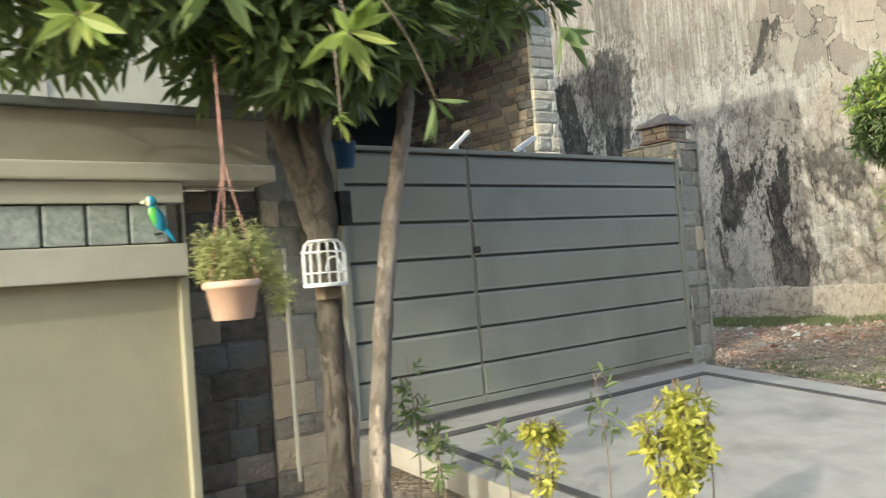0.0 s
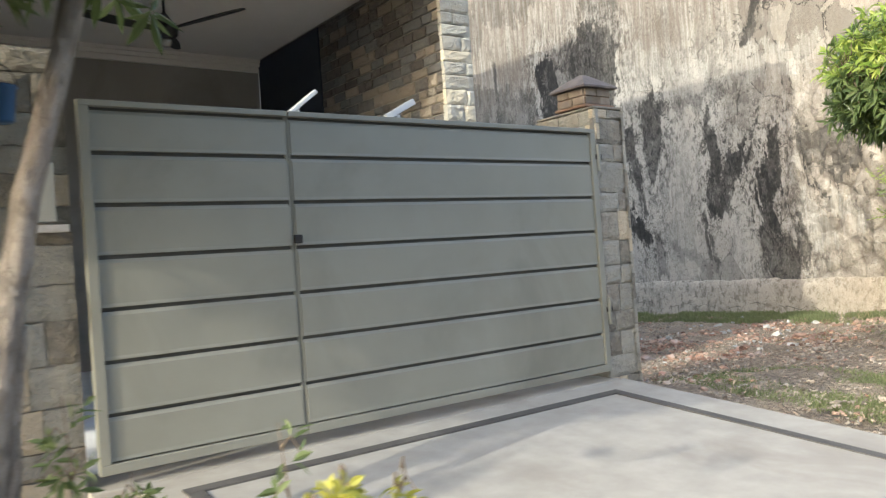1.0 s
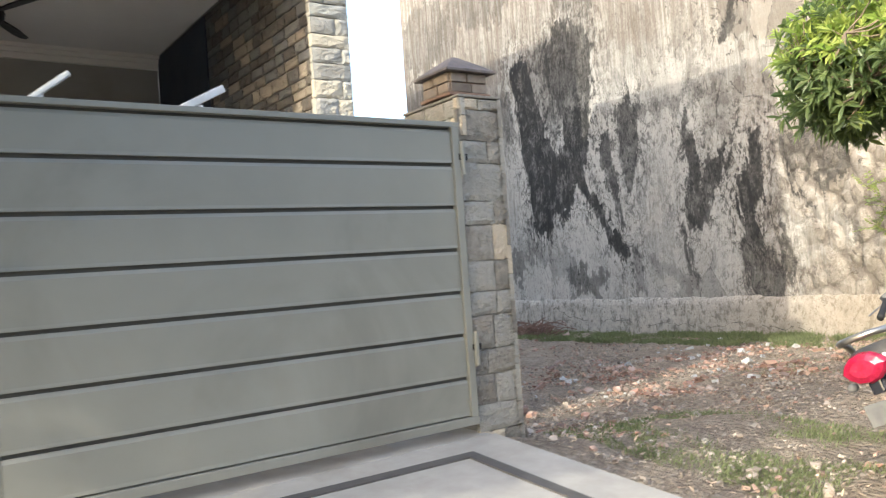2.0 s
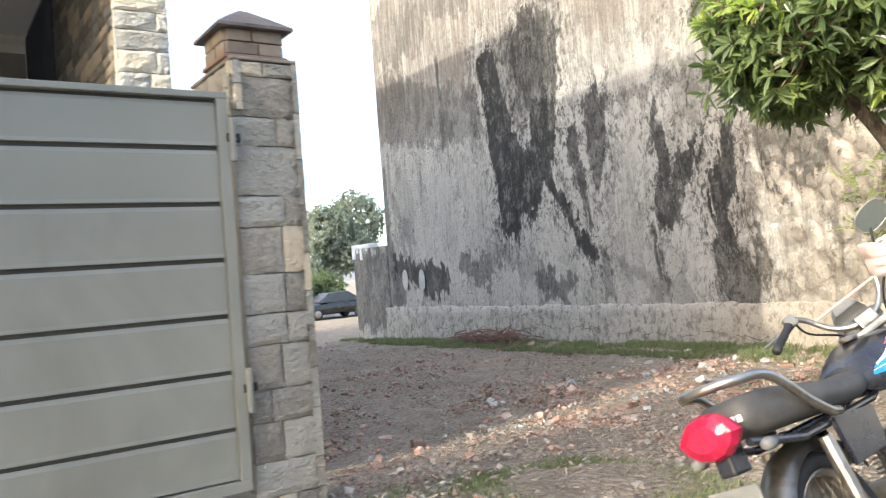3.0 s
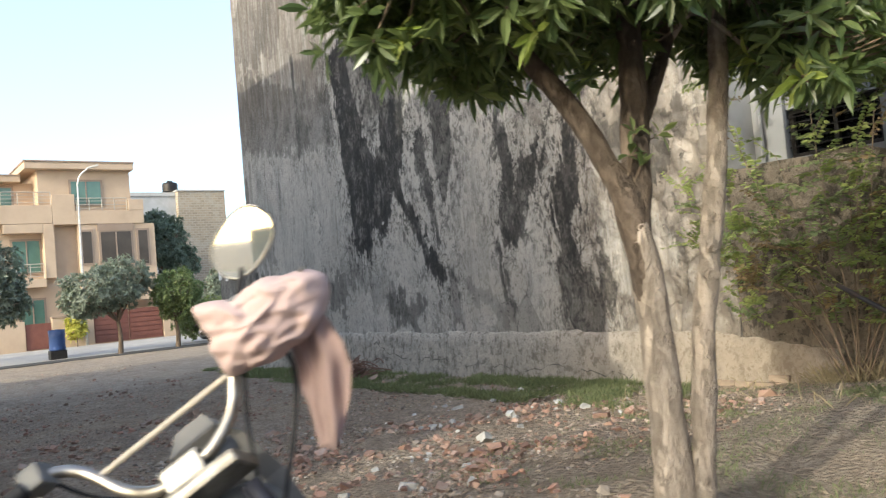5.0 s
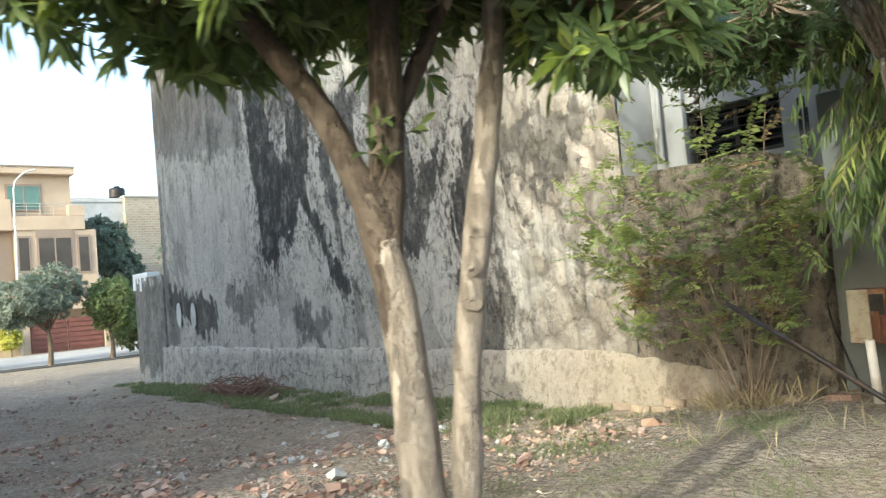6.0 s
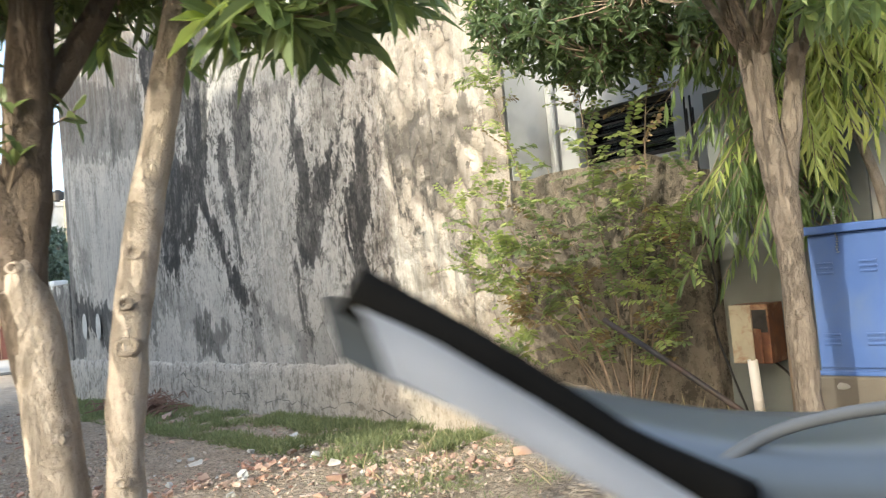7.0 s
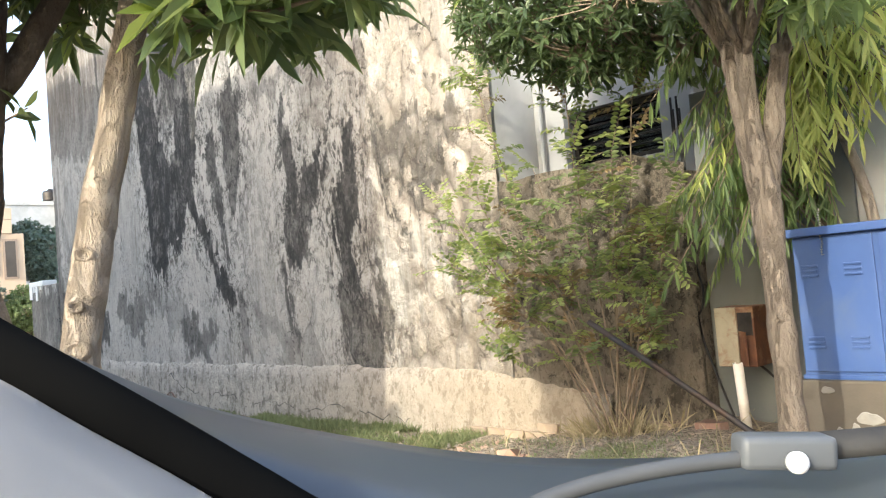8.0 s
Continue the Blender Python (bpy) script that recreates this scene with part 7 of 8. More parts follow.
part("roof", block(-0.05, 0.6, -0.79, 0.78, 0.872, 0.925, bevel=0.01), BLUE_PAINT, cab, "overhanging blue roof plate")
part("base_frame", block(-0.012, 0.56, -0.76, 0.75, 0.0, 0.03, bevel=0.006), BLUE_PAINT, cab)
for y0, y1 in ((0.27, 0.73), (-0.22, 0.24), (-0.73, -0.25)):
    door = part("door", block(-0.018, -0.002, y0, y1, 0.05, 0.855, bevel=0.005), BLUE_PAINT, cab, "blue steel door")
    for yc in ((y1 - 0.09), (y1 - 0.34)):
        for zc in (0.225, 0.66):
            for k in range(3):
                part("louvre", box(bmesh.new(), -0.03, -0.017, yc - 0.05, yc + 0.05, zc - 0.008 + k * 0.03 - 0.03, zc + 0.006 + k * 0.03 - 0.03, 0.004), BLUE_PAINT, door)
bm = bmesh.new()
for k in range(18):
    lathe([(0.007, -0.003), (0.01, 0.0), (0.007, 0.003)], 8, bm, Matrix.Translation((-0.03, 0.55 + 0.004 * math.sin(k), 0.9 + 0.016 * (k - 6) - 0.05)) @ pose(0, 0, 0, 90 * (k % 2), 0, 0))
part("chain", bm, CHROME, cab, "thin hanging chain")

rusty = thing("meter_box", (15.55, 3.74, 0.52), "rusty hanging steel meter box with its door ajar", "meter box")
part("body", box(bmesh.new(), -0.14, 0.1, -0.13, 0.15, 0.0, 0.42, 0.008), RUST, rusty)
part("front_panel", box(bmesh.new(), -0.155, -0.142, -0.01, 0.15, 0.005, 0.42, 0.003), RUST_PALE, rusty, "cream paint streaked with rust")
part("door", box(bmesh.new(), -0.1, 0.0, -0.006, 0.006, 0.0, 0.24, 0.003, Matrix.Translation((-0.145, -0.02, 0.01)) @ pose(0, 0, 0, 0, 0, 50)), RUST, rusty, "rusted door flap ajar")
# dark plate stands for the shade inside an opening
part("opening_shade", block(-0.147, -0.142, -0.12, -0.015, 0.22, 0.38), DARK_METAL, rusty, "dark plate standing for a shaded opening")
part("bracket", block(0.1, 0.249, -0.02, 0.02, 0.3, 0.34), RUST, rusty)
solid("white_pipe", lathe([(0.0, -0.1), (0.035, -0.1), (0.035, 0.5), (0.028, 0.5), (0.028, 0.4), (0.0, 0.4)], 20, None, Matrix.Translation((15.42, 3.74, lie(15.4, 3.75))) @ pose(0, 0, 0, 0, -5, 0)), PVC, "short white plastic pipe standing in the weeds", "pipe", smooth=True)
solid("iron_pole", bar([(14.93, 4.65, 0.906), (14.97, 4.05, 0.52), (15.05, 3.554, 0.164), (15.09, 3.4, 0.06)], 0.022, 10), IRON_PIPE, "black iron pipe leaning against the shrub", "pole", smooth=True)
for pts in (((15.74, 4.25, 2.5), (15.72, 4.25, 1.66), (15.7, 4.26, 1.1), (15.68, 4.18, 0.88), (15.69, 4.12, 1.05), (15.72, 4.18, 1.4), (15.75, 4.2, 2.5)),
            ((15.75, 4.22, 2.6), (15.72, 4.2, 1.5), (15.7, 4.18, 0.8), (15.68, 4.08, 0.45), (15.66, 3.95, 0.1)), ((15.75, 4.27, 2.6), (15.73, 4.27, 1.5), (15.72, 4.27, 1.2)),
            ((15.6, 3.7, 0.52), (15.65, 3.6, 0.4), (15.72, 3.45, 0.15))):
    solid("cable", bar(curve_points(pts, 8), 0.009, 6), RUBBER, "loose black cable hanging on the grey wall", "cable", group="wall cables", smooth=True)
brick_data = bpy.data.meshes.new("loose_brick")
bm = block(-0.11, 0.11, -0.055, 0.055, 0, 0.07, bevel=0.008)
bm.to_mesh(brick_data)
bm.free()
brick_data.materials.append(surface("loose_brick_clay", (0.2, 0.12, 0.09), (0.3, 0.19, 0.14), 6, (0.28, 0.23, 0.19), 5))
for x_, y_, a, s in ((15.45, 4.05, 20, 1.0), (15.4, 4.0, 80, 1.0), (14.2, 6.9, 40, 0.8), (13.6, 6.4, 110, 0.7)):
    b = tagged(new("loose_brick", brick_data), "loose weathered red brick on the ground", "brick", "loose bricks")
    b.matrix_basis = pose(x_, y_, lie(x_, y_) - 0.01, 3, 4, a) @ Matrix.Diagonal((s, s, s, 1))

# ---- across the plot: back street, houses, trees, car ----
STREET = surface("dusty_street", (0.36, 0.34, 0.31), (0.46, 0.44, 0.4), 2, (0.3, 0.27, 0.23), 0.4, (0.8, 0.95), 0.2)
solid("pavement", block(-60, 90, 41.3, 56.0, -1.2, -0.75), STREET, "pale dusty concrete street and forecourt", "pavement", "structure")
PEACH = surface("peach_render", (0.47, 0.355, 0.25), (0.54, 0.415, 0.3), 0.8, (0.42, 0.32, 0.23), 0.3, (0.75, 0.9), 0.08)
PEACH_DARK = surface("brown_trim", (0.27, 0.2, 0.15), (0.33, 0.25, 0.19), 1, None)
BROWN_GATE = surface("brown_gate_paint", (0.16, 0.06, 0.045), (0.22, 0.09, 0.065), 2, None, rough=(0.4, 0.6))
GREEN_GLASS = surface("green_tinted_glass", (0.07, 0.14, 0.11), (0.12, 0.22, 0.175), 0.6, None, rough=(0.08, 0.15), bump=0.0, spec=0.8)
DARK_WINDOW = surface("dark_window_glass", (0.045, 0.036, 0.03), (0.085, 0.068, 0.055), 0.6, None, rough=(0.12, 0.25), bump=0.0, spec=0.4)
RAIL_PAINT = surface("dull_rail_paint", (0.4, 0.38, 0.33), (0.5, 0.47, 0.41), 3, rough=(0.5, 0.7))
villa = thing("villa", (0, 57.0, 0), "three-storey peach rendered villa with balconies and green windows", "house")
P_ = lambda *s, bevel=0.0: block(*s, bevel=bevel)
part("wall", P_(12.0, 25.2, 0.9, 12, -1.1, 7.2), PEACH, villa)
part("wall", P_(18.2, 24.0, 0.5, 12, 7.201, 10.85), PEACH, villa, "set-back top storey")
part("wall", P_(12.0, 18.19, 2.2, 12, 7.201, 10.2), PEACH, villa)
part("roof", P_(17.4, 24.15, -0.1, 12.2, 10.852, 11.3, bevel=0.04), PEACH, villa, "flat roof slab with deep eaves")
part("roof", P_(11.5, 17.39, 1.4, 12.2, 10.202, 10.6, bevel=0.04), PEACH, villa, "lower flat roof slab")
part("roof_edge", P_(17.35, 24.2, -0.15, 12.2, 11.302, 11.4), PEACH_DARK, villa)
part("roof_edge", P_(11.5, 17.39, 1.35, 12.2, 10.602, 10.68), PEACH_DARK, villa)
part("parapet", P_(18.9, 20.3, 0.1, 0.9, 7.2, 9.2, bevel=0.03), PEACH, villa)
part("parapet", P_(20.301, 24.7, 0.1, 0.9, 7.2, 8.1, bevel=0.03), PEACH, villa)
part("parapet", P_(23.7, 24.72, 0.08, 0.9, 8.102, 8.85, bevel=0.03), PEACH, villa)
part("balcony", P_(14.0, 18.89, 0.1, 2.1, 7.3, 8.5, bevel=0.03), PEACH, villa, "rendered balcony front")
part("balcony", P_(14.5, 18.3, 0.0, 0.89, 3.2, 3.75, bevel=0.03), PEACH, villa, "rendered balcony slab")
part("bay", P_(20.4, 25.4, 0.2, 0.89, 2.3, 7.2, bevel=0.04), PEACH, villa, "projecting window bay")
part("bay_hood", P_(21.6, 23.95, 0.12, 0.89, 6.72, 7.3), PEACH_DARK, villa)
part("frame_column", P_(18.3, 18.95, 0.1, 0.89, 3.76, 7.28, bevel=0.03), PEACH, villa)
part("frame_beam", P_(16.0, 18.29, 0.1, 0.89, 6.7, 7.28, bevel=0.03), PEACH, villa)


def villa_window(x0, x1, z0, z1, y, glass_mat, mullions=1):
    w = part("window", P_(x0 - 0.14, x1 + 0.14, y - 0.06, y + 0.02, z0 - 0.14, z1 + 0.14), PEACH_DARK, villa, "window with a brown surround")
    part("pane", P_(x0, x1, y - 0.075, y - 0.062, z0, z1), glass_mat, w, "tinted pane")
    for k in range(mullions):
        xm = x0 + (x1 - x0) * (k + 1) / (mullions + 1)
        part("mullion", P_(xm - 0.04, xm + 0.04, y - 0.1, y - 0.076, z0, z1), PEACH_DARK, w)


for spec in ((20.2, 22.05, 8.6, 10.1, 0.5, GREEN_GLASS), (16.6, 18.15, 4.2, 6.25, 0.9, GREEN_GLASS), (20.62, 21.2, 4.6, 6.7, 0.2, DARK_WINDOW, 0), (21.8, 23.75, 4.6, 6.65, 0.2, DARK_WINDOW),
             (24.25, 24.85, 4.4, 6.7, 0.2, DARK_WINDOW, 0), (14.4, 16.9, 8.55, 9.9, 2.2, GREEN_GLASS), (16.9, 18.2, 0.8, 2.4, 0.9, GREEN_GLASS)):
    villa_window(*spec)
for x0, x1, y, z0, z1 in ((20.4, 23.6, 0.15, 8.12, 8.95), (15.0, 18.85, 0.15, 8.52, 9.35), (15.0, 18.2, 0.05, 3.76, 4.7)):
    rail_ = part("railing", bar([(x0, y, z1), (x1, y, z1)], 0.028, 8), RAIL_PAINT, villa, "pale metal railing")
    for z in np.linspace(z0 + 0.15, z1 - 0.2, 3):
        part("rail_bar", bar([(x0, y, z), (x1, y, z)], 0.016, 6), RAIL_PAINT, rail_)
    for x in np.linspace(x0, x1, 5):
        part("rail_post", bar([(x, y, z0), (x, y, z1)], 0.025, 6), RAIL_PAINT, rail_)
yard = thing("front_wall", (0, 55.9, 0), "peach front boundary wall with brown steel gates", "boundary wall")
for x0, x1, z1 in ((11.0, 16.7, 1.1), (18.25, 20.7, 1.15), (25.15, 26.0, 1.5)):
    part("wall", P_(x0, x1, 0.0, 0.4, -1.1, z1, bevel=0.03), PEACH, yard)
part("wall_cap", P_(18.2, 20.75, -0.05, 0.45, 1.152, 1.25), PEACH_DARK, yard)
for x0, x1 in ((20.75, 22.9), (22.95, 25.1)):
    g = part("gate", P_(x0, x1, 0.12, 0.2, -0.7, 1.2), BROWN_GATE, yard, "brown steel gate leaf")
    for z in np.arange(-0.5, 1.2, 0.32):
        part("gate_slat", P_(x0 + 0.03, x1 - 0.03, 0.06, 0.118, z, z + 0.26, bevel=0.01), BROWN_GATE, g)
part("gate", P_(16.75, 18.2, 0.1, 0.2, -0.7, 0.9, bevel=0.02), BROWN_GATE, yard, "small brown side gate")
part("lintel", P_(20.6, 25.3, -0.1, 1.0, 1.9, 2.3, bevel=0.03), PEACH, yard, "beam above the gate")


def far_brick():
    """Unplastered brickwork seen from far: courses with pale joints, patches of old render."""
    m = Nodes("old_brickwork")
    split = m.node("ShaderNodeSeparateXYZ")
    m.link(m.pos, split.inputs[0])
    at = m.node("ShaderNodeCombineXYZ")
    m.link(m.math("ADD", split.outputs["X"], split.outputs["Y"]), at.inputs[0])
    m.link(split.outputs["Z"], at.inputs[1])
    brick = m.node("ShaderNodeTexBrick", Scale=1.0, Mortar_Size=0.035, Brick_Width=0.5, Row_Height=0.22)
    brick.inputs["Color1"].default_value = (0.38, 0.31, 0.225, 1)
    brick.inputs["Color2"].default_value = (0.28, 0.225, 0.165, 1)
    brick.inputs["Mortar"].default_value = (0.4, 0.355, 0.285, 1)
    m.link(at.outputs[0], brick.inputs["Vector"])
    worn = m.noise(0.5, 8, 0.68, None, 0.5)
    col = m.mix(m.ramp(worn, 0.52, 0.6, 0.0, 0.6), brick.outputs["Color"], (0.4, 0.36, 0.295))
    col = m.mix(m.ramp(m.noise(2.5, 6, 0.7), 0.46, 0.36, 0.0, 0.5), col, (0.26, 0.22, 0.17))
    m.put("Base Color", col)
    m.put("Roughness", 0.95)
    m.bump(brick.outputs["Fac"], 0.6, 0.03)
    return m.mat


BRICK_FAR = far_brick()
apartments = thing("rear_building", (0, 72, 0), "bare brick and render building with a roof tank", "building")
part("wall", P_(32.3, 36.7, 0, 9, -1.1, 11.6), BRICK_FAR, apartments, "unpainted weathered side wall")
part("wall", P_(26.0, 32.29, 0.6, 9, -1.1, 11.2), GREY_RENDER, apartments)
part("parapet", P_(25.9, 32.28, 0.5, 0.7, 11.202, 11.55), GREY_RENDER, apartments)
part("parapet_cap", P_(32.2, 36.8, -0.1, 9.1, 11.602, 11.72), GREY_RENDER, apartments)
part("water_tank", lathe([(0.001, 0.0), (0.68, 0.0), (0.7, 0.1), (0.66, 0.2), (0.7, 0.3), (0.66, 0.45), (0.7, 0.6), (0.62, 0.85), (0.25, 0.95), (0.25, 1.05), (0.001, 1.06)], 20, None, Matrix.Translation((32.2, 1.6, 11.7))), DARK_METAL, apartments, "black plastic roof tank", True)
for k in range(3):
    part("window", P_(27.0 + 1.8 * k, 28.1 + 1.8 * k, 0.5, 0.62, 7.5, 9.0), DARK_WINDOW, apartments)
part("water_tank", lathe([(0.001, 0.0), (0.6, 0.0), (0.6, 0.9), (0.5, 1.1), (0.001, 1.2)], 18, None, Matrix.Translation((14.9, 4.0, 10.68))), WHITE, villa, "white roof tank", True)
lamp = thing("street_lamp", (20.1, 55.4, -0.75), "tall pale street lamp with a bent arm", "street lamp")
part("pole", bar([(0, 0, -0.1), (0, 0, 5), (0.05, 0, 10.4)], [0.085, 0.07, 0.05], 10), SCRAPED, lamp, "", True)
part("arm", bar(curve_points([(0.05, 0, 10.35), (0.2, -0.1, 10.9), (0.7, -0.3, 11.4)], 5), 0.045, 8), WHITE, lamp, "", True)
part("lamp_head", box(bmesh.new(), -0.35, 0.35, -0.1, 0.1, -0.05, 0.06, 0.03, Matrix.Translation((0.95, -0.4, 11.45)) @ pose(0, 0, 0, 0, -15, -20)), GREY_RENDER, lamp)
bin_ = thing("blue_drum", (15.75, 42.0, -0.76), "blue drum on a dark stand by the street", "drum")
part("stand", block(-0.36, 0.36, -0.3, 0.3, 0.0, 0.42, bevel=0.03), DARK_METAL, bin_)
part("drum", lathe([(0.001, 0.42), (0.35, 0.42), (0.36, 0.5), (0.345, 0.75), (0.36, 0.78), (0.345, 1.05), (0.36, 1.08), (0.36, 1.38), (0.001, 1.4)], 22), BLUE_PAINT, bin_, "", True)


def far_tree(name, at, trunk_h, lobes, label, count, leaf, seed, leaves):
    return tree(name, at, [([(0, 0, -0.1), (0.05, 0, trunk_h * 0.5), (0.0, 0.05, trunk_h)], [0.14, 0.1, 0.08])], lobes, label, int(count * 1.6), 8, (leaf[0] * 0.68, leaf[1] * 0.66), seed, bark=BARK_DARK, leaves=leaves, fresh=0.0, limb=0.04)


far_tree("street_tree", (12.3, 42.2, -0.75), 2.2, [((0.2, 0, 4.2), (2.7, 2.1, 2.2), 1.2), ((-0.6, 0, 5.8), (2.2, 1.8, 1.7), 1.0), ((1.1, 0, 2.9), (1.6, 1.5, 1.4), 0.7), ((-1.6, 0.4, 3.6), (1.8, 1.6, 2.1), 0.8)],
         "tall dense grey-green street tree", 2000, (0.3, 0.13), 201, LEAF_FAR_PALE)
far_tree("street_tree", (18.2, 40.6, -0.8), 1.6, [((-0.7, 0, 3.1), (2.1, 1.8, 1.3), 1.3), ((0.4, 0, 3.6), (1.6, 1.5, 1.2), 0.9), ((-1.6, 0, 2.5), (1.1, 1.1, 0.8), 0.4)],
         "spreading grey-green street tree with a thin leaning trunk", 1100, (0.26, 0.1), 202, LEAF_FAR_PALE)
far_tree("street_tree", (20.9, 40.5, -0.8), 1.3, [((0.1, 0, 2.8), (1.45, 1.3, 1.25), 1.3), ((0.3, 0, 1.9), (1.2, 1.1, 0.7), 0.5)], "rounded green street tree", 900, (0.22, 0.1), 203, LEAF_SHRUB)
far_tree("street_tree", (23.6, 43.0, -0.75), 0.6, [((0.2, 0, 1.4), (1.9, 1.4, 1.2), 1.2), ((-1.0, 0, 1.1), (1.2, 1.1, 1.0), 0.5), ((1.9, 0.3, 1.6), (1.5, 1.2, 1.2), 0.8)], "low bushy green street tree", 1100, (0.22, 0.1), 204, LEAF_SHRUB)
far_tree("garden_tree", (27.2, 61.0, -0.9), 4.5, [((0, 0, 7.2), (2.0, 1.9, 2.3), 1.2), ((0.9, 0, 5.4), (1.9, 1.7, 1.6), 0.9), ((-0.7, 0, 8.2), (1.3, 1.2, 1.4), 0.6)], "tall dark garden tree beside the villa", 1300, (0.36, 0.16), 205, LEAF_FAR)
far_tree("garden_tree", (30.0, 52.0, -0.9), 2.5, [((0, 0, 5.6), (2.4, 2.2, 2.4), 1.2), ((1.6, 0, 4.6), (2.2, 1.9, 2.0), 0.8), ((-1.6, 0, 3.2), (1.9, 1.7, 1.7), 0.7)], "broad grey-green tree behind the street", 1700, (0.34, 0.15), 206, LEAF_FAR_PALE)
far_tree("garden_tree", (34.5, 56.0, -0.9), 3.0, [((0, 0, 6.6), (2.8, 2.4, 2.8), 1.2), ((-1.6, 0, 4.6), (2.2, 2.0, 2.2), 0.8)], "tall grey-green tree behind the street", 1500, (0.34, 0.15), 207, LEAF_FAR_PALE)
far_tree("garden_tree", (5.5, 46.0, -0.8), 2.5, [((0, 0, 4.4), (2.4, 2.0, 2.4), 1.2), ((1.6, 0, 3.2), (1.8, 1.7, 1.7), 0.8)], "broad green tree behind the street", 1200, (0.34, 0.15), 208, LEAF_FAR)
shrub("yellow_shrub", (19.5, 55.3, -0.75), [[(0, 0, 0), (0, 0, 0.8), (0.1, 0, 1.6)]], [((0, 0, 1.2), (0.7, 0.6, 0.9), 1)], "yellow-green garden shrub by the villa gate", "shrub", 160, (0.25, 0.12), 210, LEAF_YELLOW, stem_r=0.05)
b_ = thing("rear_house", (0, 60, 0), "plain rendered house across the back street", "house")
part("wall", P_(-14, 4.5, 0, 10, -1.1, 8.5), CREAM, b_)
part("roof", P_(-14.3, 4.8, -0.4, 10.3, 8.502, 8.85), PEACH_DARK, b_)
for k in range(4):
    for z in (1.0, 4.6):
        part("window", P_(-12.5 + k * 4, -10.7 + k * 4, -0.05, 0.05, z, z + 1.6), DARK_WINDOW, b_)

# unseen houses added across the road, for mirror reflections and to block sky light
for x0, x1, h in ((-30, -14, 7.0), (-12, 6, 7.6), (8, 24, 6.6), (27, 44, 7.4)):
    b_ = thing("added_opposite_house", (0, -13, 0), "unseen plain rendered house added across the road", "house")
    part("wall", P_(x0, x1, -9, 0, -0.2, h), CREAM, b_)
    part("roof", P_(x0 - 0.3, x1 + 0.3, -9.3, 0.4, h + 0.002, h + 0.35), GREY_RENDER, b_)
    part("boundary_wall", P_(x0, x1, 3.4, 3.65, -0.2, 1.9), BEIGE, b_)
    for k in range(3):
        for z in (1.0, 4.4):
            part("window", P_(x0 + 2 + k * 5, x0 + 4 + k * 5, -0.05, 0.05, z, z + 1.5), DARK_WINDOW, b_)

# parked dark car on the back street
CAR_PAINT = surface("black_car_paint", (0.012, 0.013, 0.015), (0.02, 0.021, 0.024), 2, None, rough=(0.12, 0.25), bump=0.0, spec=0.6)
car = thing("parked_car", (24.1, 40.0, lie(24, 40) + 0.02), "black sedan parked along the back street", "car", turn=4)
sections = [(-2.05, 0.35, 0.62, 0.62), (-1.98, 0.26, 0.72, 0.76), (-1.3, 0.24, 0.86, 0.84), (-0.9, 0.24, 0.92, 0.86), (0.0, 0.24, 0.94, 0.86), (1.2, 0.24, 0.95, 0.85), (1.9, 0.27, 0.92, 0.78), (2.08, 0.38, 0.8, 0.62)]
rings = [[(x, w * math.copysign(abs(math.cos(a)) ** 0.5, math.cos(a)), (lo + hi) / 2 + (hi - lo) / 2 * math.copysign(abs(math.sin(a)) ** 0.5, math.sin(a))) for a in np.linspace(0, 2 * math.pi, 25)[:-1]] for x, lo, hi, w in sections]
part("body", loft(rings), CAR_PAINT, car, "", True)
cabin = [(-1.0, 0.9, 0.94, 0.78), (-0.35, 0.9, 1.38, 0.66), (0.1, 0.9, 1.45, 0.65), (0.8, 0.9, 1.42, 0.65), (1.5, 0.9, 0.98, 0.74)]
rings = [[(x, -w * 1.08, lo), (x, w * 1.08, lo), (x, w, hi - 0.03), (x, w * 0.8, hi), (x, -w * 0.8, hi), (x, -w, hi - 0.03)] for x, lo, hi, w in cabin]
part("cabin", loft(rings), CAR_PAINT, car, "", False)
for s in (-1, 1):
    for q in ((-0.75, -0.25, 0.0, -0.0), (0.08, 0.12, 0.95, 0.75)):
        o = [(-0.78, 0.96), (-0.3, 1.33), (0.02, 1.37), (0.02, 0.96)] if q[0] < 0 else [(0.08, 0.96), (0.08, 1.38), (0.75, 1.35), (1.15, 1.0)]
        w_ = part("side_window", extrude_outline(o, 0.015, "y"), DARK_WINDOW, car, "dark side window")
        w_.location = (0, s * 0.735, 0)
        w_.rotation_euler = (radians(s * 13), 0, 0)
        w_.location.z += 0.0
    part("headlamp", block(-2.06, -1.85, s * 0.62 - 0.16, s * 0.62 + 0.16, 0.56, 0.7, bevel=0.04), LAMP_GLASS, car, "clear headlamp")
    for x in (-1.3, 1.3):
        wheel = part("wheel", lathe([(0.001, -0.1), (0.2, -0.1), (0.29, -0.095), (0.31, -0.06), (0.31, 0.06), (0.29, 0.095), (0.2, 0.1), (0.001, 0.1)], 28, None, Matrix.Translation((x, s * 0.78, 0.31)) @ pose(0, 0, 0, 90, 0, 0)), RUBBER, car, "", True)
        part("rim", lathe([(0.001, -0.115), (0.06, -0.115), (0.19, -0.104), (0.2, -0.09), (0.2, 0.09), (0.19, 0.104), (0.06, 0.115), (0.001, 0.115)], 20, None, Matrix.Translation((x, s * 0.78, 0.31)) @ pose(0, 0, 0, 90, 0, 0)), ALLOY, wheel, "silver wheel rim", True)
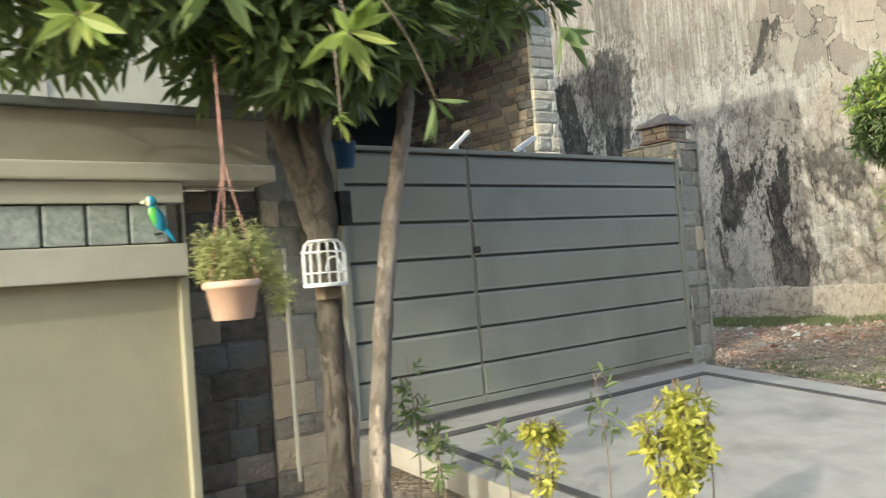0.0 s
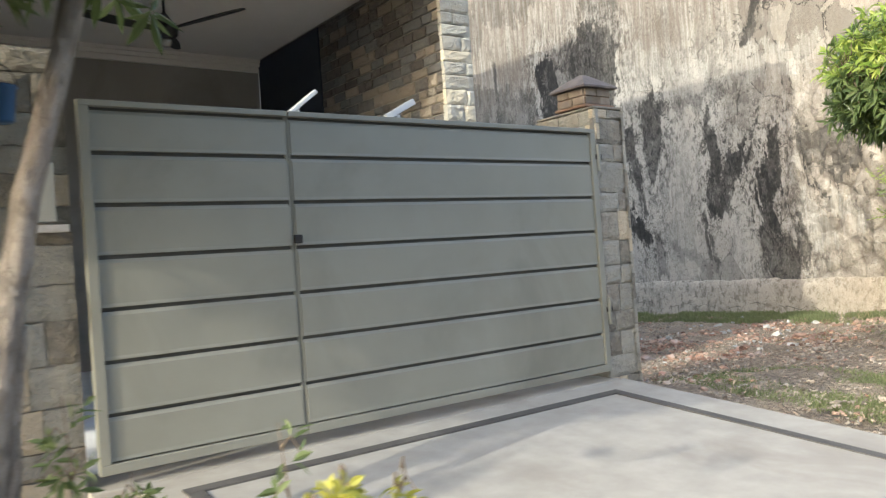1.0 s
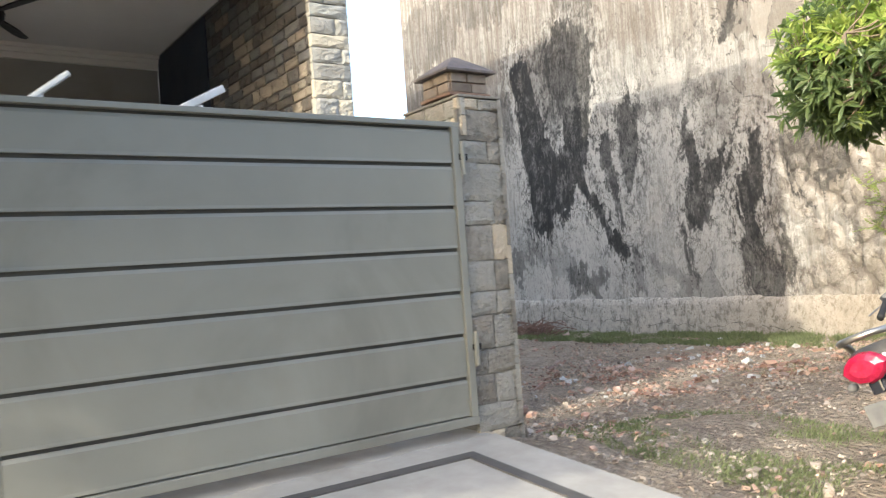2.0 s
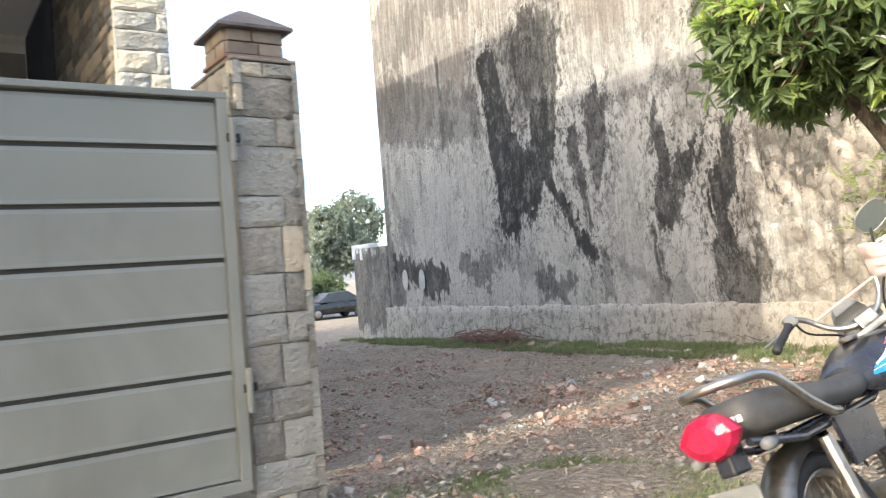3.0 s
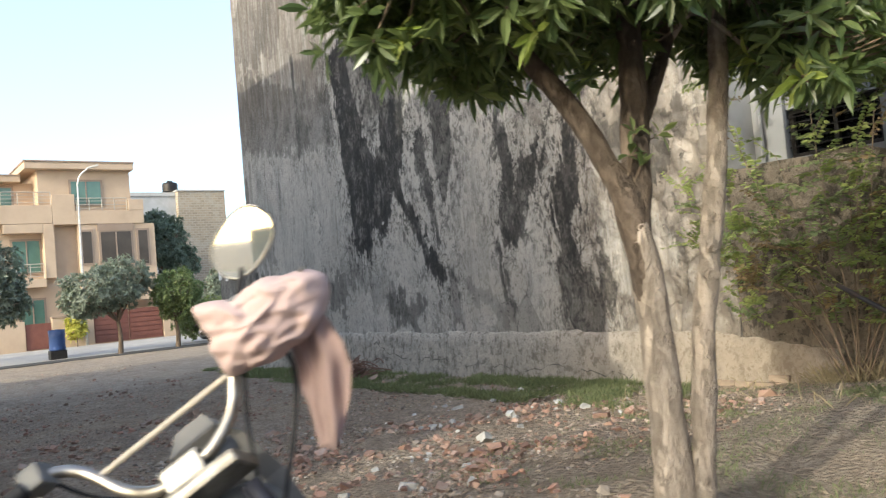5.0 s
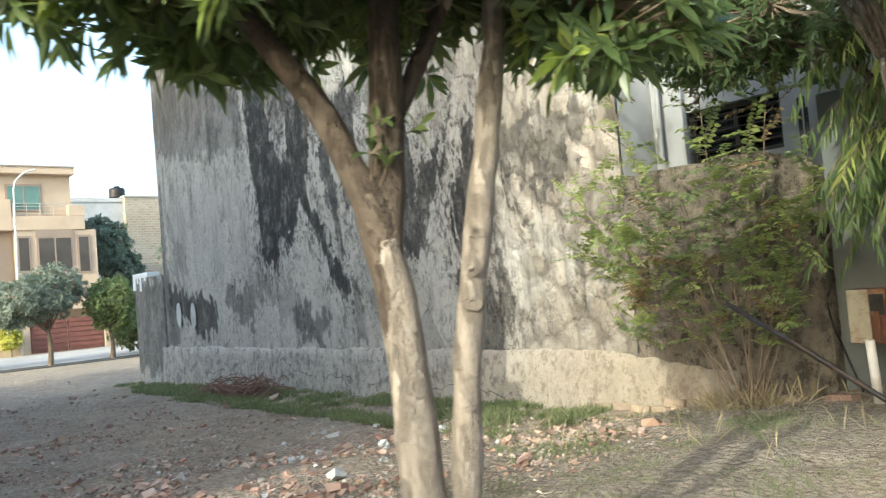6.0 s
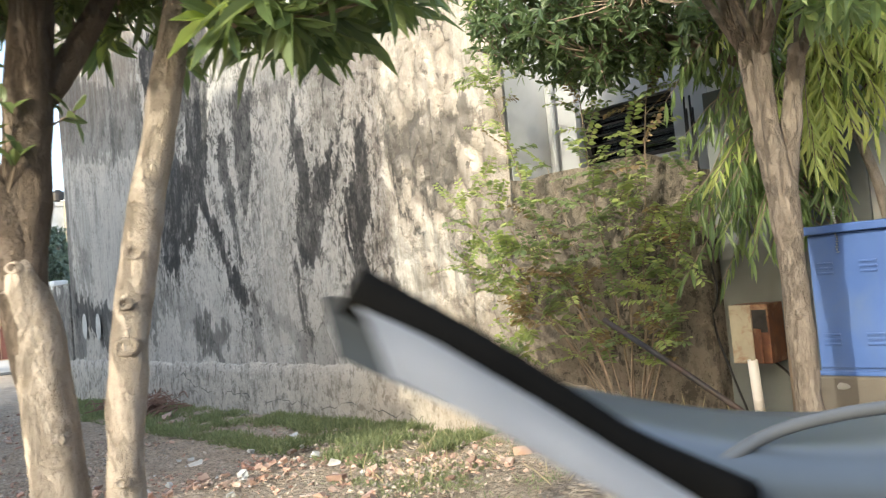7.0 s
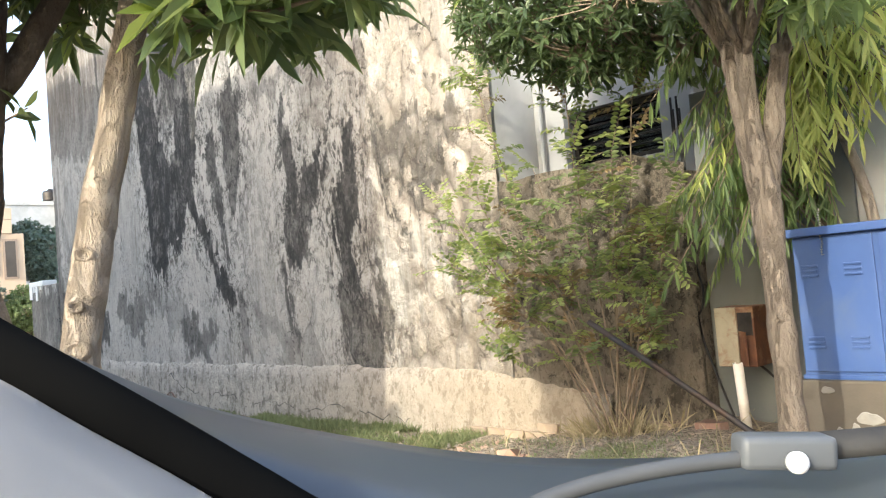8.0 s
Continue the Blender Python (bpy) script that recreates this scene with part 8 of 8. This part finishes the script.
part("windscreen", box(bmesh.new(), -0.4, 0.4, -0.58, 0.58, -0.006, 0.006, 0.004, Matrix.Translation((-0.69, 0, 1.175)) @ pose(0, 0, 0, 0, -34, 0)), DARK_WINDOW, car, "dark windscreen")
part("grille", block(-2.085, -2.04, -0.4, 0.4, 0.45, 0.58, bevel=0.01), DARK_METAL, car)

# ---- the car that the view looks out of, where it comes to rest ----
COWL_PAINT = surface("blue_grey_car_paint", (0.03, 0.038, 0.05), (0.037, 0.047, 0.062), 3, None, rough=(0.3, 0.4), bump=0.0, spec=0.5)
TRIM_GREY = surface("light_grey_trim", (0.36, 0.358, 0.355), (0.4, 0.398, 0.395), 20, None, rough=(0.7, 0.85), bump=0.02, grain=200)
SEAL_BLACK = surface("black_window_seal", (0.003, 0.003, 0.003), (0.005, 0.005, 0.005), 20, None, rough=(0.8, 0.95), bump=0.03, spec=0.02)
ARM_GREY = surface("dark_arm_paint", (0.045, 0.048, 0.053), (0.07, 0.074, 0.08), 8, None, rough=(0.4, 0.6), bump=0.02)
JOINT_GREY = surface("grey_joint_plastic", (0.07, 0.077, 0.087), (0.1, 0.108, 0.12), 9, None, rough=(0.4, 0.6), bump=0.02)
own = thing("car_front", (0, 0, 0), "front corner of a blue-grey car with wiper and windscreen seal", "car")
# seal, trim, cowl and wiper are placed and scaled to fit the camera's resting view
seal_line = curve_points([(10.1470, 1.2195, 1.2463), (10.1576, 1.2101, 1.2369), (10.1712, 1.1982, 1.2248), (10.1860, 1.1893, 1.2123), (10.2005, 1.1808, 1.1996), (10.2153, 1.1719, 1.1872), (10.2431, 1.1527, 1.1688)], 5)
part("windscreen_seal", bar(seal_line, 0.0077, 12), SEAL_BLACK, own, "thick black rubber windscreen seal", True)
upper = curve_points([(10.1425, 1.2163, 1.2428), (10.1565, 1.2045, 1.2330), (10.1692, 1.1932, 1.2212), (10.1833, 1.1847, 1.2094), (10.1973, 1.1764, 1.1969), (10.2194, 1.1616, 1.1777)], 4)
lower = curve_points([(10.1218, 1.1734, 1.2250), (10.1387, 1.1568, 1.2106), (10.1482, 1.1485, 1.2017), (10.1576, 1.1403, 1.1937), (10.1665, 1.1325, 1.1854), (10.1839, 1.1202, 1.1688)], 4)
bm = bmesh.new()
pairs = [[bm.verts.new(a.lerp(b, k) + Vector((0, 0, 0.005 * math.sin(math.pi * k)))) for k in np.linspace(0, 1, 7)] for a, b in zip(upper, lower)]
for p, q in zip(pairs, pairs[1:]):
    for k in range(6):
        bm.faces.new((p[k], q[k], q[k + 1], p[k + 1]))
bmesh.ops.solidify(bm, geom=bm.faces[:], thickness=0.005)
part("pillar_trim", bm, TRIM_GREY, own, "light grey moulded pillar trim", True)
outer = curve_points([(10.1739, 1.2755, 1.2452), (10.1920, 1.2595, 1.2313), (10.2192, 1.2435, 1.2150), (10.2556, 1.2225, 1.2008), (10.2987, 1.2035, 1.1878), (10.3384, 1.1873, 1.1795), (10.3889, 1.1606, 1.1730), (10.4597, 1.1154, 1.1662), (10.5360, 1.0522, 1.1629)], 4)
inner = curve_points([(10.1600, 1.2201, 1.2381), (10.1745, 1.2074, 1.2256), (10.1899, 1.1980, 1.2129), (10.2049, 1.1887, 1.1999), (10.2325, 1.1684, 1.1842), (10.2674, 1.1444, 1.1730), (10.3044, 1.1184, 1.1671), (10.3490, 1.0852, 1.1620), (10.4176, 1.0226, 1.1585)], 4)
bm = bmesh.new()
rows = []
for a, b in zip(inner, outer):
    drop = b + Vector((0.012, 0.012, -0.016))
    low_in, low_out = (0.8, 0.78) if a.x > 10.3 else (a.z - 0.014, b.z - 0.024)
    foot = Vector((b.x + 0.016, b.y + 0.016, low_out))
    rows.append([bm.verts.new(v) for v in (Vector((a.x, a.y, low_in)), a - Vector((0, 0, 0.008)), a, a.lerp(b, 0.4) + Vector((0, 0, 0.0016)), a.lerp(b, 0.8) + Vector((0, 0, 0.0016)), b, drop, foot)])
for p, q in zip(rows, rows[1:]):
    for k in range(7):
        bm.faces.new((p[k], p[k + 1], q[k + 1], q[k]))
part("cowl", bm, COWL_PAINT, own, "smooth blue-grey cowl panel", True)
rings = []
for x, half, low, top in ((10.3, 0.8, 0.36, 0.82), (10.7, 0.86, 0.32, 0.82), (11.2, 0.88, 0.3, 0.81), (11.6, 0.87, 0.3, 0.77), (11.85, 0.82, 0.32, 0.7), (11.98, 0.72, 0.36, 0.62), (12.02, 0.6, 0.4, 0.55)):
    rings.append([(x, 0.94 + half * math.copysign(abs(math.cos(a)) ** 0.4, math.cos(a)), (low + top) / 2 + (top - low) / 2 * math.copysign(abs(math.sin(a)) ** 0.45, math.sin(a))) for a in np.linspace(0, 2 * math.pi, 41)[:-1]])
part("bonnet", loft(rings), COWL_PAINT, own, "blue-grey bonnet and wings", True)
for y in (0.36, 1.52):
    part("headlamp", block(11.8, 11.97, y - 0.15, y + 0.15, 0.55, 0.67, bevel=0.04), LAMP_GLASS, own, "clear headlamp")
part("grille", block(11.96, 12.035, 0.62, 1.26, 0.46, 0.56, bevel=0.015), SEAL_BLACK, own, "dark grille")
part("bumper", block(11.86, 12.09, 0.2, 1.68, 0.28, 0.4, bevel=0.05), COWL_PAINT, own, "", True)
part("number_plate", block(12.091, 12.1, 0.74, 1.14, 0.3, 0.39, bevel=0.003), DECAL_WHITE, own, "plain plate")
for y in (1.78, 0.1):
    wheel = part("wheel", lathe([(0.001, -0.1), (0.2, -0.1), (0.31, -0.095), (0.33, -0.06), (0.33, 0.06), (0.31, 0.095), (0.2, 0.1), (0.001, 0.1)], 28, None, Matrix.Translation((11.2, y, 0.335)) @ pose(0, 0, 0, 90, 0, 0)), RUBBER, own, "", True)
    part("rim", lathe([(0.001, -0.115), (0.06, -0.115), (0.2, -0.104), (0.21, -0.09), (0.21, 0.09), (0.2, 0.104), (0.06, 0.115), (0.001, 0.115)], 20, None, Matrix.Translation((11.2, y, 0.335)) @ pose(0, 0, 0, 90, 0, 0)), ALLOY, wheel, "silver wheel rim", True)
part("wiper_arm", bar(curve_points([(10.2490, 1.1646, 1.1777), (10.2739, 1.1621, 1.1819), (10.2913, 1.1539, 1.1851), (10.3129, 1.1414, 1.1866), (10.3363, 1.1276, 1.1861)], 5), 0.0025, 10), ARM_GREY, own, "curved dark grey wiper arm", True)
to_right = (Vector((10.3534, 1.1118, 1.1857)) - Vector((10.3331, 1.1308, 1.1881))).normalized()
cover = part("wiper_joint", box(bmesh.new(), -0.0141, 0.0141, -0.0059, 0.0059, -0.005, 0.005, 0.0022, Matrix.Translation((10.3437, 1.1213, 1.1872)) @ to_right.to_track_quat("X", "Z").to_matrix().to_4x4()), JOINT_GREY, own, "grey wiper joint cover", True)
# white cap is a highlight put into colour on the wiper joint
part("cap", lathe([(0.0003, -0.0012), (0.0032, -0.0009), (0.0032, 0.0012), (0.0017, 0.0026), (0.0003, 0.0028)], 18, None, look((10.3392, 1.1160, 1.1851), (9.9000, 0.7120, 1.3197)) @ pose(0, 0, -0.0017, 180, 0, 0)), DECAL_WHITE, cover, "white disc standing for a highlight", True)
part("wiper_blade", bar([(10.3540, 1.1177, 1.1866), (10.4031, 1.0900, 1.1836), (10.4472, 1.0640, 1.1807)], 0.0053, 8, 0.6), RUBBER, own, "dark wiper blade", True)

# ---- stones of the walls, last ----
stone_face(pillar_r, (6.26, 4.405, 0.0), 0, 0.35, 0.1, 2.32, 0.19, (0.18, 0.36), STONES, STONE_GREY, 3)
stone_face(pillar_r, (6.295, 5.02, 1.9), -90, 0.65, 2.08, 2.32, 0.12, (0.2, 0.34), STONES, STONE_GREY, 5)
stone_face(pillar_r, (6.585, 4.37, 0.0), 90, 0.65, 0.1, 2.32, 0.19, (0.22, 0.36), STONES, STONE_GREY, 7)
stone_face(pillar_l, (1.6, 4.46, 0.0), 0, 0.49, 0.0, 1.86, 0.16, (0.16, 0.36), STONES_BROWN, STONE_BROWN, 8)
stone_face(pillar_l, (2.1, 4.44, 0.0), 0, 0.46, 0.0, 2.4, 0.17, (0.16, 0.36), STONES, STONE_GREY, 9)
stone_face(side_wall, (6.17, 8.38, 2.0), -90, 2.35, 2.0, 4.04, 0.1, (0.13, 0.34), STONES_BROWN, STONE_BROWN, 10, depth=0.035, joint=0.012)
stone_face(side_wall, (6.13, 6.03, 1.6), 0, 0.34, 1.9, 4.3, 0.14, (0.2, 0.5), STONES_PALE, STONE_PALE, 11, depth=0.05)

# brick courses laid bare along the wall foot
r = random.Random(77)
brick_meshes = []
for k in range(4):
    bm = bmesh.new()
    box(bm, -0.055, 0.055, -0.113, 0.113, -0.037, 0.037, 0.006)
    for v in bm.verts:
        v.co += Vector((r.uniform(-0.008, 0.008), r.uniform(-0.006, 0.006), r.uniform(-0.005, 0.005)))
    brick_meshes.append(bpy.data.meshes.new("brick"))
    bm.to_mesh(brick_meshes[-1])
    bm.free()
    brick_meshes[-1].materials.append(BRICK)
for row, (y0, y1, gone) in enumerate(((4.25, 6.95, 0.02), (4.3, 6.7, 0.08), (4.25, 5.7, 0.3), (4.4, 5.2, 0.5))):
    y = y0 + 0.12 * (row % 2)
    while y < y1:
        if r.random() > gone:
            brick = new("brick", r.choice(brick_meshes))
            brick.parent = low_wall
            brick.matrix_basis = pose(WALL_X - 0.055 + r.uniform(-0.012, 0.01), y, -0.235 + 0.084 * row + r.uniform(-0.004, 0.004), r.uniform(-1.5, 1.5), r.uniform(-2, 2), r.uniform(-2, 2))
        y += 0.238
